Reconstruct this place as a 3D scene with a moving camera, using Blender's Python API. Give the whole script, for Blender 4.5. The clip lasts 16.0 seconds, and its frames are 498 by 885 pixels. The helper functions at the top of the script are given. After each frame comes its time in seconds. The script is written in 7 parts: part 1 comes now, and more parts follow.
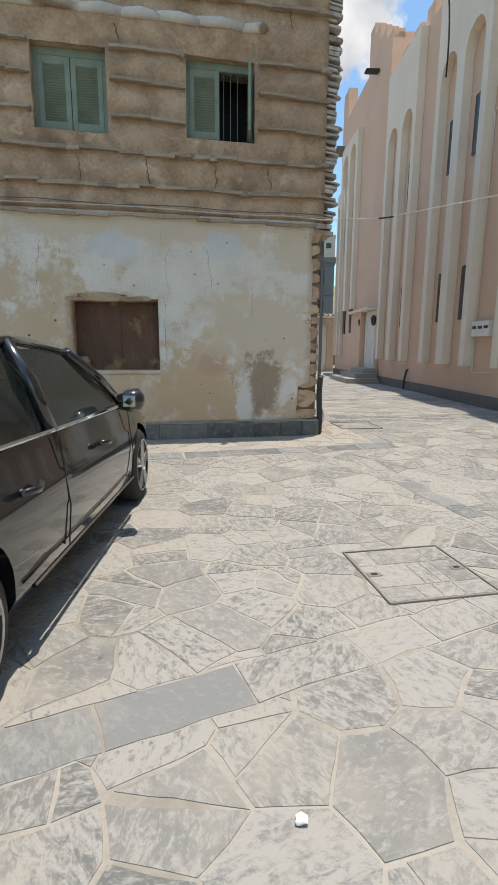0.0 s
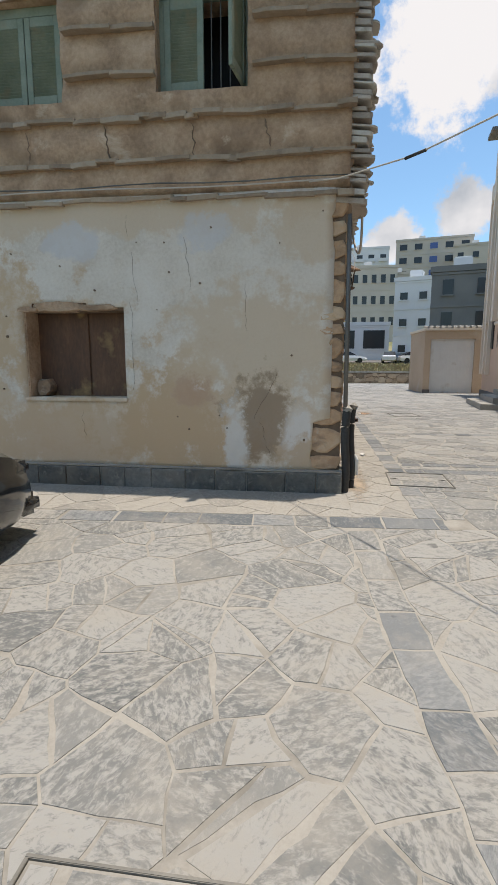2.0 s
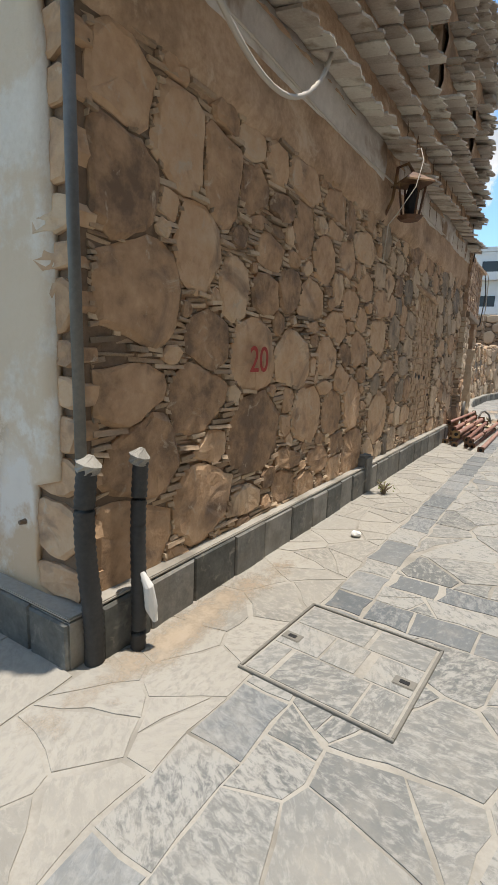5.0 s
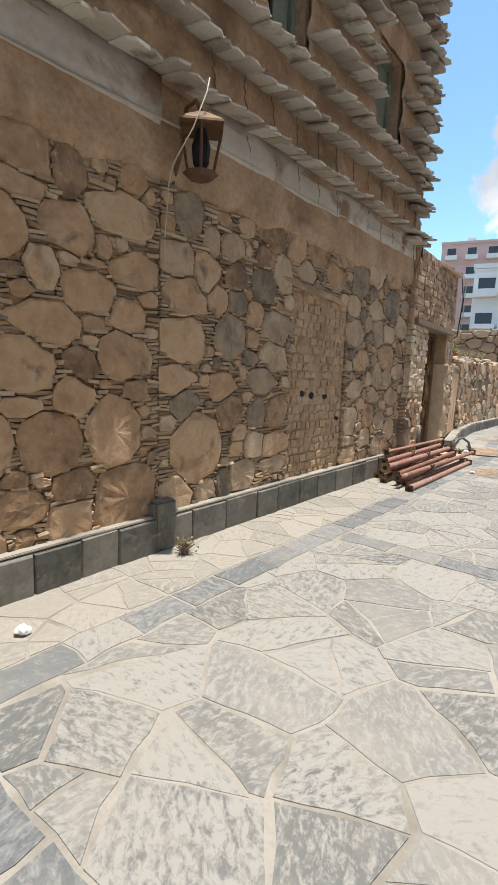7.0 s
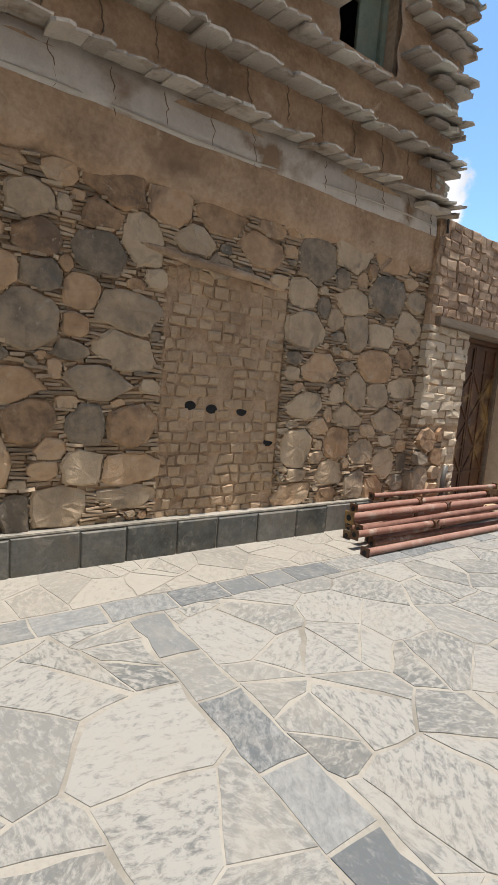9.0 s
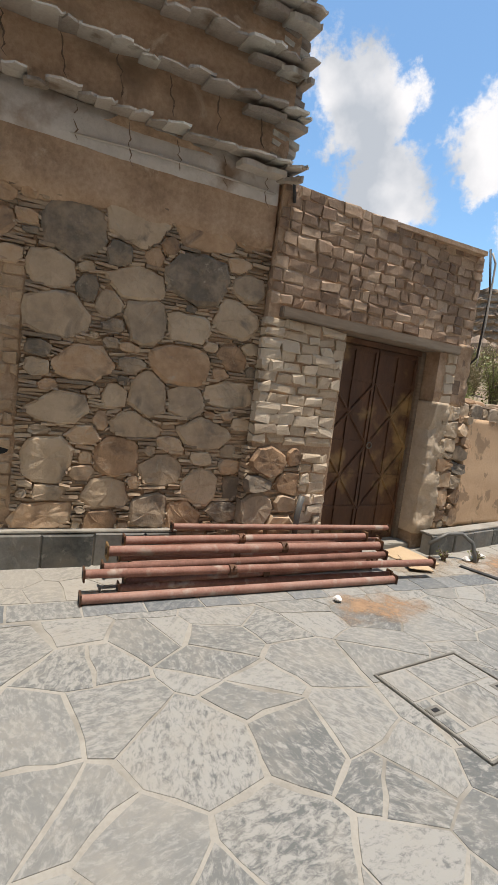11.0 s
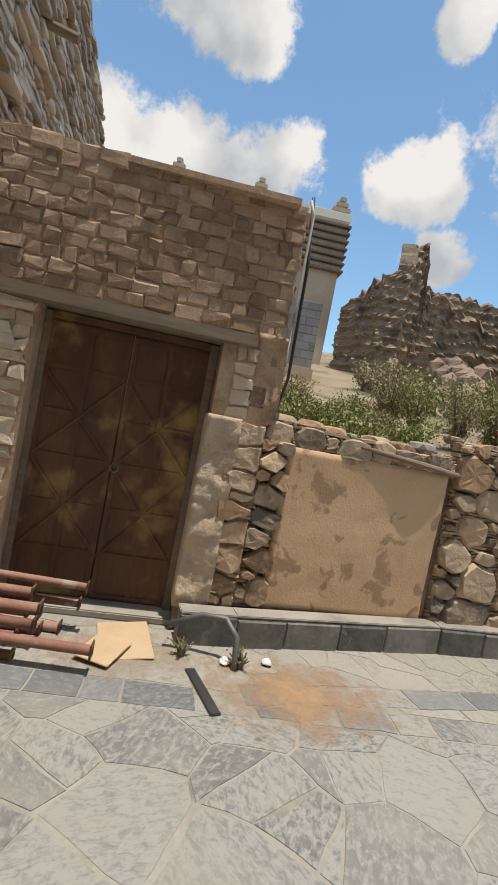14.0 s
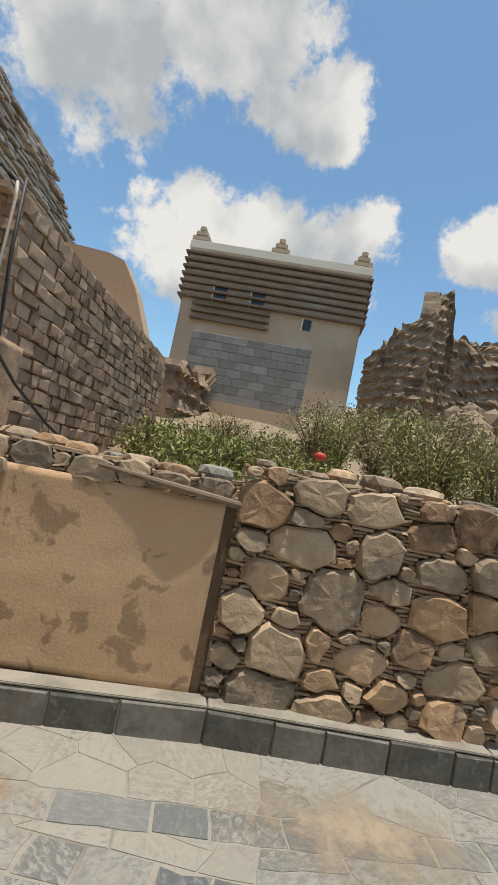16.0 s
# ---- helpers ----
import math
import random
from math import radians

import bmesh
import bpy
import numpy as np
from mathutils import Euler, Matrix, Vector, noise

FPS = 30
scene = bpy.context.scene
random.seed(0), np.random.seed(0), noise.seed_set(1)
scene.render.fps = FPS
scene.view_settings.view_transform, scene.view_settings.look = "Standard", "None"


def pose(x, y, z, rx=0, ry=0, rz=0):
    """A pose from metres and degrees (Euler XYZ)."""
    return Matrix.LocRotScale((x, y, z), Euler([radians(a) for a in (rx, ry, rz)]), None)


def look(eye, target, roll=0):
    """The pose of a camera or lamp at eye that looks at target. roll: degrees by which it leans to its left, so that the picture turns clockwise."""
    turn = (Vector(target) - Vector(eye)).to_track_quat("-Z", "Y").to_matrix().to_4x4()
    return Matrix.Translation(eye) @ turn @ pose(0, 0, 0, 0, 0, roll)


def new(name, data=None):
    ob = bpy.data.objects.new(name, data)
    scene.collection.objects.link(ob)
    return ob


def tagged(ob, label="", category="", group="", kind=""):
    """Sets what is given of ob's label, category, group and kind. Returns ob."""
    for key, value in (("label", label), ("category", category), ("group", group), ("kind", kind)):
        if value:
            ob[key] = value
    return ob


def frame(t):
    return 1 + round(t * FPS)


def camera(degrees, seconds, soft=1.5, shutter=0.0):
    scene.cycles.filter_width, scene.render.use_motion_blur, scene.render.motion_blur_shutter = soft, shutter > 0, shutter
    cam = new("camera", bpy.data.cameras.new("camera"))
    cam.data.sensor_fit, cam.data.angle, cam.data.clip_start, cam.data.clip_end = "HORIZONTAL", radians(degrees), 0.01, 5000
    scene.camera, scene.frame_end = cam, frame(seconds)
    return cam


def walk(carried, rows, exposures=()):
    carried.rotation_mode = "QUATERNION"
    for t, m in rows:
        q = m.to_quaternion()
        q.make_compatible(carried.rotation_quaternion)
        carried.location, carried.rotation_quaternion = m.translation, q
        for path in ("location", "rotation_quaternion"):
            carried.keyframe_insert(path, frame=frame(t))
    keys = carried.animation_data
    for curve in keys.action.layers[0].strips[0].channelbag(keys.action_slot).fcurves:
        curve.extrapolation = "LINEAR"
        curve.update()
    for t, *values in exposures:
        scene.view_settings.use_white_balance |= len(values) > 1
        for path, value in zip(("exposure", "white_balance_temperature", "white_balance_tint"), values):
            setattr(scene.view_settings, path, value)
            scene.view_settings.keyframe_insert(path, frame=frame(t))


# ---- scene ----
cam = camera(54.1, 16.0)
PATH = [
    (0, (-2.286, -6.746, 1.234), (-1.911, -4.819, 0.853), 0.3),
    (0.5, (-1.757, -6.318, 1.241), (-1.587, -4.358, 0.879), -0.2),
    (1, (-1.219, -5.816, 1.222), (-1.178, -3.843, 0.895), -0.8),
    (1.5, (-0.71, -5.406, 1.234), (-0.792, -3.431, 0.928), -0.3),
    (2, (-0.261, -4.918, 1.275), (-0.522, -2.961, 0.96), 0.1),
    (2.5, (0.072, -4.38, 1.281), (-0.381, -2.451, 1.013), -0.1),
    (3, (0.387, -3.731, 1.273), (-0.274, -1.851, 1.093), -0.4),
    (3.2, (0.575, -3.372, 1.34), (-0.205, -1.533, 1.243), 0.1),
    (5.3, (1.697, -0.905, 1.274), (0.632, 0.744, 0.889), 2.1),
    (5.5, (1.802, -0.682, 1.268), (0.727, 0.96, 0.882), 2.3),
    (6, (2.044, -0.173, 1.289), (0.945, 1.462, 0.946), 2.5),
    (6.5, (2.308, 0.448, 1.287), (1.16, 2.055, 0.97), 2.3),
    (7, (2.591, 1.002, 1.287), (1.36, 2.55, 0.991), 2.2),
    (7.5, (2.777, 1.613, 1.267), (1.43, 3.064, 0.99), 2.8),
    (8, (2.938, 2.198, 1.303), (1.476, 3.537, 1.034), 3.5),
    (8.5, (3.031, 2.816, 1.284), (1.476, 4.045, 1.021), 4.0),
    (9, (3.14, 3.419, 1.263), (1.512, 4.554, 1.022), 4.5),
    (9.5, (3.275, 3.997, 1.329), (1.599, 5.06, 1.081), 5.1),
    (10, (3.373, 4.673, 1.358), (1.66, 5.677, 1.123), 5.8),
    (10.2, (3.421, 4.93, 1.365), (1.693, 5.91, 1.134), 6.1),
    (12.3, (3.675, 7.423, 1.422), (1.765, 7.998, 1.277), 9.5),
    (12.5, (3.648, 7.643, 1.448), (1.726, 8.18, 1.313), 10.1),
    (13, (3.52, 8.236, 1.46), (1.571, 8.671, 1.341), 10.7),
    (13.5, (3.425, 8.829, 1.462), (1.455, 9.161, 1.375), 11.1),
    (14, (3.239, 9.448, 1.477), (1.257, 9.699, 1.403), 11.0),
    (14.5, (3.113, 10.081, 1.481), (1.124, 10.274, 1.393), 10.5),
    (15, (2.981, 10.666, 1.49), (0.986, 10.783, 1.426), 10.3),
    (15.5, (2.845, 11.233, 1.573), (0.845, 11.239, 1.592), 10.8),
    (16, (2.682, 11.744, 1.592), (0.689, 11.633, 1.717), 11.4),
]
walk(cam, [(t, look(eye, target, roll)) for t, eye, target, roll in PATH],
     exposures=[(0, 0.62, 7050, 13), (1.5, 0.5, 7000, 13), (3, 0.38, 7100, 14), (5.5, 0.80, 6850, 11), (8, 0.92, 6850, 12), (10, 0.70, 6750, 12), (12.3, 0.52, 7250, 13), (16, 0.30, 7250, 9)])

# ---- world, sun, exposure ----
SUN_SHIFT = Vector((-0.085, -0.055, -1.0))
sun_data = bpy.data.lights.new("sun", "SUN")
sun_data.energy, sun_data.angle, sun_data.color = 3.1, radians(0.55), (1.0, 0.945, 0.87)
sun = new("sun", sun_data)
sun.matrix_world = look((0, 0, 60), Vector((0, 0, 60)) + SUN_SHIFT * 10)


def az_el(az, el):
    a, e = radians(az), radians(el)
    return Vector((-math.sin(a) * math.cos(e), math.cos(a) * math.cos(e), math.sin(e)))


def make_world():
    w = bpy.data.worlds.new("sky")
    scene.world = w
    w.use_nodes = True
    nt = w.node_tree
    nt.nodes.clear()
    N, L = nt.nodes.new, nt.links.new
    out, bg = N("ShaderNodeOutputWorld"), N("ShaderNodeBackground")
    sky = N("ShaderNodeTexSky")
    sky.sky_type, sky.sun_disc = "NISHITA", False
    sky.sun_elevation, sky.sun_rotation = radians(84.2), radians(57.0)
    sky.altitude, sky.air_density, sky.dust_density = 300, 1.0, 0.8
    co = N("ShaderNodeTexCoord")
    n1 = N("ShaderNodeTexNoise")
    n1.inputs["Scale"].default_value, n1.inputs["Detail"].default_value = 8.0, 10.0
    n1.inputs["Roughness"].default_value = 0.66
    L(co.outputs["Generated"], n1.inputs["Vector"])
    # cumulus heaps: direction and angular radius
    heaps = [(121, 37, 12), (105, 43, 11), (92, 38, 6), (107, 23, 8), (98, 25, 9), (88, 25, 7), (71, 28, 5), (105, 27, 6), (68, 40, 3), (85, 28, 5),
             (68, 28, 6), (58, 30, 8), (66, 21, 4), (53, 22, 6), (42, 26, 7), (38, 20, 5), (24, 18, 3), (11, 18, 5), (12, 24, 3), (-2, 27, 6), (-1, 36, 5),
             (-6, 12, 3), (-12, 29, 8), (-15, 15, 4), (-8, 13, 4), (-20, 30, 7), (150, 30, 18), (-60, 28, 20), (-120, 33, 20)]
    total = None
    for az, el, r in heaps:
        d = N("ShaderNodeVectorMath")
        d.operation = "DISTANCE"
        d.inputs[1].default_value = az_el(az, el)
        L(co.outputs["Generated"], d.inputs[0])
        m = N("ShaderNodeMapRange")
        m.inputs["From Min"].default_value, m.inputs["From Max"].default_value = 0.0, 2.0 * math.sin(radians(r) / 2) * 1.45
        m.inputs["To Min"].default_value, m.inputs["To Max"].default_value = 1.0, 0.0
        L(d.outputs["Value"], m.inputs["Value"])
        if total is None:
            total = m.outputs["Result"]
        else:
            mx = N("ShaderNodeMath")
            mx.operation = "MAXIMUM"
            L(total, mx.inputs[0])
            L(m.outputs["Result"], mx.inputs[1])
            total = mx.outputs[0]
    mul = N("ShaderNodeMath")
    mul.operation = "MULTIPLY_ADD"
    mul.inputs[1].default_value = 0.62
    L(total, mul.inputs[0])
    L(n1.outputs["Fac"], mul.inputs[2])
    cover = N("ShaderNodeMapRange")
    cover.interpolation_type = "SMOOTHSTEP"
    cover.inputs["From Min"].default_value, cover.inputs["From Max"].default_value = 0.76, 0.90
    L(mul.outputs[0], cover.inputs["Value"])
    n2 = N("ShaderNodeTexNoise")
    n2.inputs["Scale"].default_value, n2.inputs["Detail"].default_value = 5.0, 8.0
    L(co.outputs["Generated"], n2.inputs["Vector"])
    shade = N("ShaderNodeValToRGB")
    shade.color_ramp.elements[0].position, shade.color_ramp.elements[0].color = 0.40, (2.3, 2.6, 3.0, 1)
    shade.color_ramp.elements[1].position, shade.color_ramp.elements[1].color = 0.58, (4.25, 4.4, 4.65, 1)
    L(n2.outputs["Fac"], shade.inputs["Fac"])
    mix = N("ShaderNodeMix")
    mix.data_type = "RGBA"
    L(cover.outputs["Result"], mix.inputs["Factor"])
    air = N("ShaderNodeMix")
    air.data_type, air.blend_type = "RGBA", "MULTIPLY"
    air.inputs["Factor"].default_value = 1.0
    air.inputs["B"].default_value = (0.72, 0.95, 1.02, 1)
    L(sky.outputs["Color"], air.inputs["A"])
    L(air.outputs["Result"], mix.inputs["A"])
    L(shade.outputs["Color"], mix.inputs["B"])
    L(mix.outputs["Result"], bg.inputs["Color"])
    bg.inputs["Strength"].default_value = 0.15
    L(bg.outputs["Background"], out.inputs["Surface"])


make_world()


# ---- materials ----
def ramp_of(node, stops):
    cr = node.color_ramp
    while len(cr.elements) < len(stops):
        cr.elements.new(0.5)
    for e, (p, c) in zip(cr.elements, stops):
        e.position, e.color = p, (*c, 1)


def surface(name, cols, rough=0.9, fine=60.0, coarse=4.0, spread=0.5, bump=0.4, depth=0.01, vary="none", vary_by=0.35,
            stain=None, stain_scale=1.5, stain_at=(0.55, 0.7), metal=0.0, stretch=(1, 1, 1), coat=0.0, fleck=None, fleck_at=(0.5, 0.6), fleck_scale=14.0, warp=0.0):
    """A matt surface with two scales of mottling, piece to piece variation, stains and relief. cols: dark, middle, light."""
    m = bpy.data.materials.new(name)
    m.use_nodes = True
    nt = m.node_tree
    N, L = nt.nodes.new, nt.links.new
    b = nt.nodes["Principled BSDF"]
    geo = N("ShaderNodeNewGeometry")
    mp = N("ShaderNodeMapping")
    mp.inputs["Scale"].default_value = stretch
    L(geo.outputs["Position"], mp.inputs["Vector"])
    n1, n2 = N("ShaderNodeTexNoise"), N("ShaderNodeTexNoise")
    n1.inputs["Scale"].default_value, n1.inputs["Detail"].default_value = coarse, 5.0
    n2.inputs["Scale"].default_value, n2.inputs["Detail"].default_value = fine, 9.0
    n2.inputs["Roughness"].default_value = 0.65
    for n in (n1, n2):
        L(mp.outputs["Vector"], n.inputs["Vector"])
    mixn = N("ShaderNodeMix")
    mixn.inputs["Factor"].default_value = 0.45
    L(n1.outputs["Fac"], mixn.inputs["A"])
    L(n2.outputs["Fac"], mixn.inputs["B"])
    fac = mixn.outputs["Result"]
    if vary != "none":
        if vary == "object":
            src = N("ShaderNodeObjectInfo").outputs["Random"]
        else:
            src = geo.outputs["Random Per Island"]
        add = N("ShaderNodeMath")
        add.operation = "MULTIPLY_ADD"
        add.inputs[1].default_value = vary_by
        L(src, add.inputs[0])
        sub = N("ShaderNodeMath")
        sub.operation = "SUBTRACT"
        L(fac, sub.inputs[0])
        sub.inputs[1].default_value = vary_by / 2
        L(sub.outputs[0], add.inputs[2])
        fac = add.outputs[0]
    cr = N("ShaderNodeValToRGB")
    k = len(cols) - 1
    ramp_of(cr, [(0.5 - spread / 2 + spread * i / k, c) for i, c in enumerate(cols)])
    L(fac, cr.inputs["Fac"])
    col = cr.outputs["Color"]
    for tint, sc, at in ((stain, stain_scale, stain_at), (fleck, fleck_scale, fleck_at)):
        if tint is None:
            continue
        ns = N("ShaderNodeTexNoise")
        ns.inputs["Scale"].default_value, ns.inputs["Detail"].default_value = sc, 7.0
        ns.inputs["Distortion"].default_value = warp
        ns.inputs["Roughness"].default_value = 0.66 if tint is fleck else 0.55
        L(mp.outputs["Vector"] if tint is fleck else geo.outputs["Position"], ns.inputs["Vector"])
        mr = N("ShaderNodeMapRange")
        mr.inputs["From Min"].default_value, mr.inputs["From Max"].default_value = at
        L(ns.outputs["Fac"], mr.inputs["Value"])
        mc = N("ShaderNodeMix")
        mc.data_type = "RGBA"
        L(mr.outputs["Result"], mc.inputs["Factor"])
        L(col, mc.inputs["A"])
        mc.inputs["B"].default_value = (*tint, 1)
        col = mc.outputs["Result"]
    L(col, b.inputs["Base Color"])
    b.inputs["Roughness"].default_value, b.inputs["Metallic"].default_value = rough, metal
    b.inputs["Coat Weight"].default_value = coat
    if bump:
        bp = N("ShaderNodeBump")
        bp.inputs["Strength"].default_value, bp.inputs["Distance"].default_value = bump, depth
        L(mixn.outputs["Result"], bp.inputs["Height"])
        L(bp.outputs["Normal"], b.inputs["Normal"])
    return m


def glass(name, tint=(0.5, 0.55, 0.55), rough=0.05):
    """A thin pane: tinted see-through with a Fresnel gloss."""
    m = bpy.data.materials.new(name)
    m.use_nodes = True
    nt = m.node_tree
    N, L = nt.nodes.new, nt.links.new
    nt.nodes.remove(nt.nodes["Principled BSDF"])
    clear, shine, mix, fr = N("ShaderNodeBsdfTransparent"), N("ShaderNodeBsdfGlossy"), N("ShaderNodeMixShader"), N("ShaderNodeFresnel")
    clear.inputs["Color"].default_value = (*tint, 1)
    shine.inputs["Roughness"].default_value = rough
    fr.inputs["IOR"].default_value = 1.6
    L(fr.outputs["Fac"], mix.inputs["Fac"])
    L(clear.outputs["BSDF"], mix.inputs[1])
    L(shine.outputs["BSDF"], mix.inputs[2])
    L(mix.outputs["Shader"], nt.nodes["Material Output"].inputs["Surface"])
    return m


def glossy(name, c, rough=0.3, metal=0.0, coat=0.0):
    return surface(name, [tuple(v * 0.92 for v in c), c, tuple(min(1, v * 1.06) for v in c)], rough=rough, metal=metal, coat=coat, bump=0.03, depth=0.001, fine=90)


M_STONE = surface("brown_rubble_stone", [(0.19, 0.125, 0.08), (0.42, 0.27, 0.16), (0.55, 0.37, 0.23), (0.60, 0.455, 0.31)], vary="object", vary_by=0.40, spread=0.5,
                  fine=16, coarse=4.5, bump=0.8, depth=0.03, warp=0.8, stain=(0.20, 0.14, 0.10), stain_scale=3.5, stain_at=(0.56, 0.72), fleck=(0.52, 0.43, 0.32), fleck_at=(0.60, 0.70), fleck_scale=7)
M_STONE_B = surface("grey_brown_rubble_stone", [(0.18, 0.15, 0.115), (0.36, 0.28, 0.20), (0.50, 0.38, 0.26), (0.60, 0.47, 0.33)], vary="object", vary_by=0.5, spread=0.52,
                    fine=16, coarse=4.5, bump=0.8, depth=0.03, warp=0.8, stain=(0.17, 0.15, 0.125), stain_scale=3.5, stain_at=(0.58, 0.74), fleck=(0.48, 0.41, 0.32), fleck_at=(0.60, 0.70), fleck_scale=7)
M_CHINK = surface("thin_slate_chinking", [(0.20, 0.15, 0.10), (0.42, 0.305, 0.205), (0.58, 0.45, 0.31)], vary="island", vary_by=0.6, spread=0.7, fine=70, bump=0.7)
M_MUD = surface("brown_mud_plaster", [(0.31, 0.205, 0.13), (0.485, 0.335, 0.22), (0.62, 0.455, 0.315)], fine=28, coarse=3.4, spread=0.32, bump=1.0, depth=0.025,
                stain=(0.25, 0.165, 0.105), stain_scale=1.3, stain_at=(0.54, 0.70), fleck=(0.62, 0.49, 0.36), fleck_at=(0.60, 0.68), fleck_scale=2.2, warp=0.5)
M_MUD_DARK = surface("dark_mud_mortar", [(0.13, 0.09, 0.06), (0.20, 0.14, 0.095), (0.28, 0.20, 0.14)], fine=40, bump=0.9, depth=0.02)


def whitewash():
    """Lime wash worn through to ochre mud in broad patches, with ragged edges and fine dirt."""
    m = surface("weathered_whitewash", [(0.50, 0.43, 0.34), (0.69, 0.635, 0.55), (0.80, 0.76, 0.69)], fine=34, coarse=2.2, spread=0.55, bump=0.5, depth=0.012)
    nt = m.node_tree
    N, L = nt.nodes.new, nt.links.new
    b = nt.nodes["Principled BSDF"]
    col = b.inputs["Base Color"].links[0].from_socket
    geo = N("ShaderNodeNewGeometry")
    rag = N("ShaderNodeTexNoise")
    rag.inputs["Scale"].default_value, rag.inputs["Detail"].default_value, rag.inputs["Roughness"].default_value = 3.6, 10.0, 0.70
    L(geo.outputs["Position"], rag.inputs["Vector"])
    ochre, beige, brown, blue = (0.55, 0.40, 0.25), (0.62, 0.50, 0.36), (0.29, 0.21, 0.14), (0.60, 0.60, 0.60)
    # along the wall, height, half sizes, colour, strength
    patches = [(-5.4, 1.2, 2.2, 1.0, ochre, 0.85), (-2.2, 0.6, 2.4, 0.5, beige, 0.75), (-2.8, 0.5, 1.0, 0.34, ochre, 0.6), (-1.6, 0.65, 0.62, 0.55, ochre, 0.95), (-0.8, 1.4, 0.72, 0.55, beige, 0.8),
               (-0.78, 0.72, 0.27, 0.34, brown, 0.8), (-1.48, 1.0, 0.16, 0.12, (0.50, 0.34, 0.23), 0.8), (-2.35, 2.72, 2.0, 0.16, beige, 0.8), (-2.7, 2.52, 0.26, 0.14, blue, 0.8),
               (-1.35, 2.55, 0.22, 0.12, blue, 0.7), (-1.05, 0.55, 0.10, 0.30, (0.70, 0.67, 0.61), 0.9), (-0.42, 0.55, 0.13, 0.26, (0.72, 0.69, 0.64), 0.9), (-0.25, 0.3, 0.3, 0.2, ochre, 0.8),
               (-3.45, 1.7, 0.25, 0.5, ochre, 0.55), (-0.3, 2.55, 0.4, 0.25, beige, 0.7)]
    for x, z, a, c, tint, amount in patches:
        mp = N("ShaderNodeMapping")
        mp.inputs["Location"].default_value = (-x / a, 0, -z / c)
        mp.inputs["Scale"].default_value = (1 / a, 0, 1 / c)
        L(geo.outputs["Position"], mp.inputs["Vector"])
        ln = N("ShaderNodeVectorMath")
        ln.operation = "LENGTH"
        L(mp.outputs["Vector"], ln.inputs[0])
        ad = N("ShaderNodeMath")
        ad.operation = "MULTIPLY_ADD"
        ad.inputs[1].default_value = 4.5
        L(rag.outputs["Fac"], ad.inputs[0])
        L(ln.outputs["Value"], ad.inputs[2])
        mr = N("ShaderNodeMapRange")
        mr.inputs["From Min"].default_value, mr.inputs["From Max"].default_value = 3.15, 3.65
        mr.inputs["To Min"].default_value, mr.inputs["To Max"].default_value = amount, 0.0
        L(ad.outputs[0], mr.inputs["Value"])
        mx = N("ShaderNodeMix")
        mx.data_type = "RGBA"
        L(mr.outputs["Result"], mx.inputs["Factor"])
        L(col, mx.inputs["A"])
        mx.inputs["B"].default_value = (*tint, 1)
        col = mx.outputs["Result"]
    L(col, b.inputs["Base Color"])
    return m


M_WHITEWASH = whitewash()
M_GREYWASH = surface("grey_lime_band", [(0.50, 0.465, 0.425), (0.61, 0.575, 0.535), (0.69, 0.655, 0.615)], fine=22, coarse=4, spread=0.36, bump=0.9, depth=0.02, stain=(0.30, 0.21, 0.145), stain_scale=1.5, stain_at=(0.57, 0.66), warp=0.4)
M_PINK = surface("peach_mud_render", [(0.56, 0.36, 0.21), (0.67, 0.455, 0.28), (0.73, 0.53, 0.35)], fine=50, coarse=2, spread=0.55, bump=0.7, depth=0.010,
                 stain=(0.41, 0.275, 0.17), stain_scale=5.0, stain_at=(0.57, 0.62), warp=0.4)
M_SLATE = surface("grey_brown_roof_slate", [(0.289, 0.248, 0.206), (0.497, 0.442, 0.379), (0.660, 0.655, 0.580)], vary="object", vary_by=0.5, spread=0.7, fine=55, bump=0.6,
                  stain=(0.22, 0.16, 0.11), stain_scale=4)
M_LEDGE = surface("mud_caked_slate", [(0.24, 0.185, 0.135), (0.37, 0.29, 0.21), (0.47, 0.39, 0.30)], vary="object", vary_by=0.35, spread=0.6, fine=30, coarse=7, bump=1.0, depth=0.02)
M_KERB = surface("dark_slate_kerb", [(0.065, 0.068, 0.062), (0.135, 0.138, 0.127), (0.25, 0.24, 0.215)], vary="object", vary_by=0.35, spread=0.45, fine=28, coarse=6, rough=0.75, bump=0.7, depth=0.008, fleck=(0.27, 0.255, 0.22), fleck_at=(0.55, 0.70), fleck_scale=9, warp=0.8, stain=(0.16, 0.145, 0.12), stain_scale=4, stain_at=(0.5, 0.7))
M_MORTAR = surface("pale_cement", [(0.24, 0.222, 0.185), (0.345, 0.325, 0.283), (0.41, 0.388, 0.34)], fine=60, coarse=3, spread=0.5, bump=0.6, depth=0.006, stain=(0.20, 0.185, 0.155), stain_scale=2.5, stain_at=(0.5, 0.7))


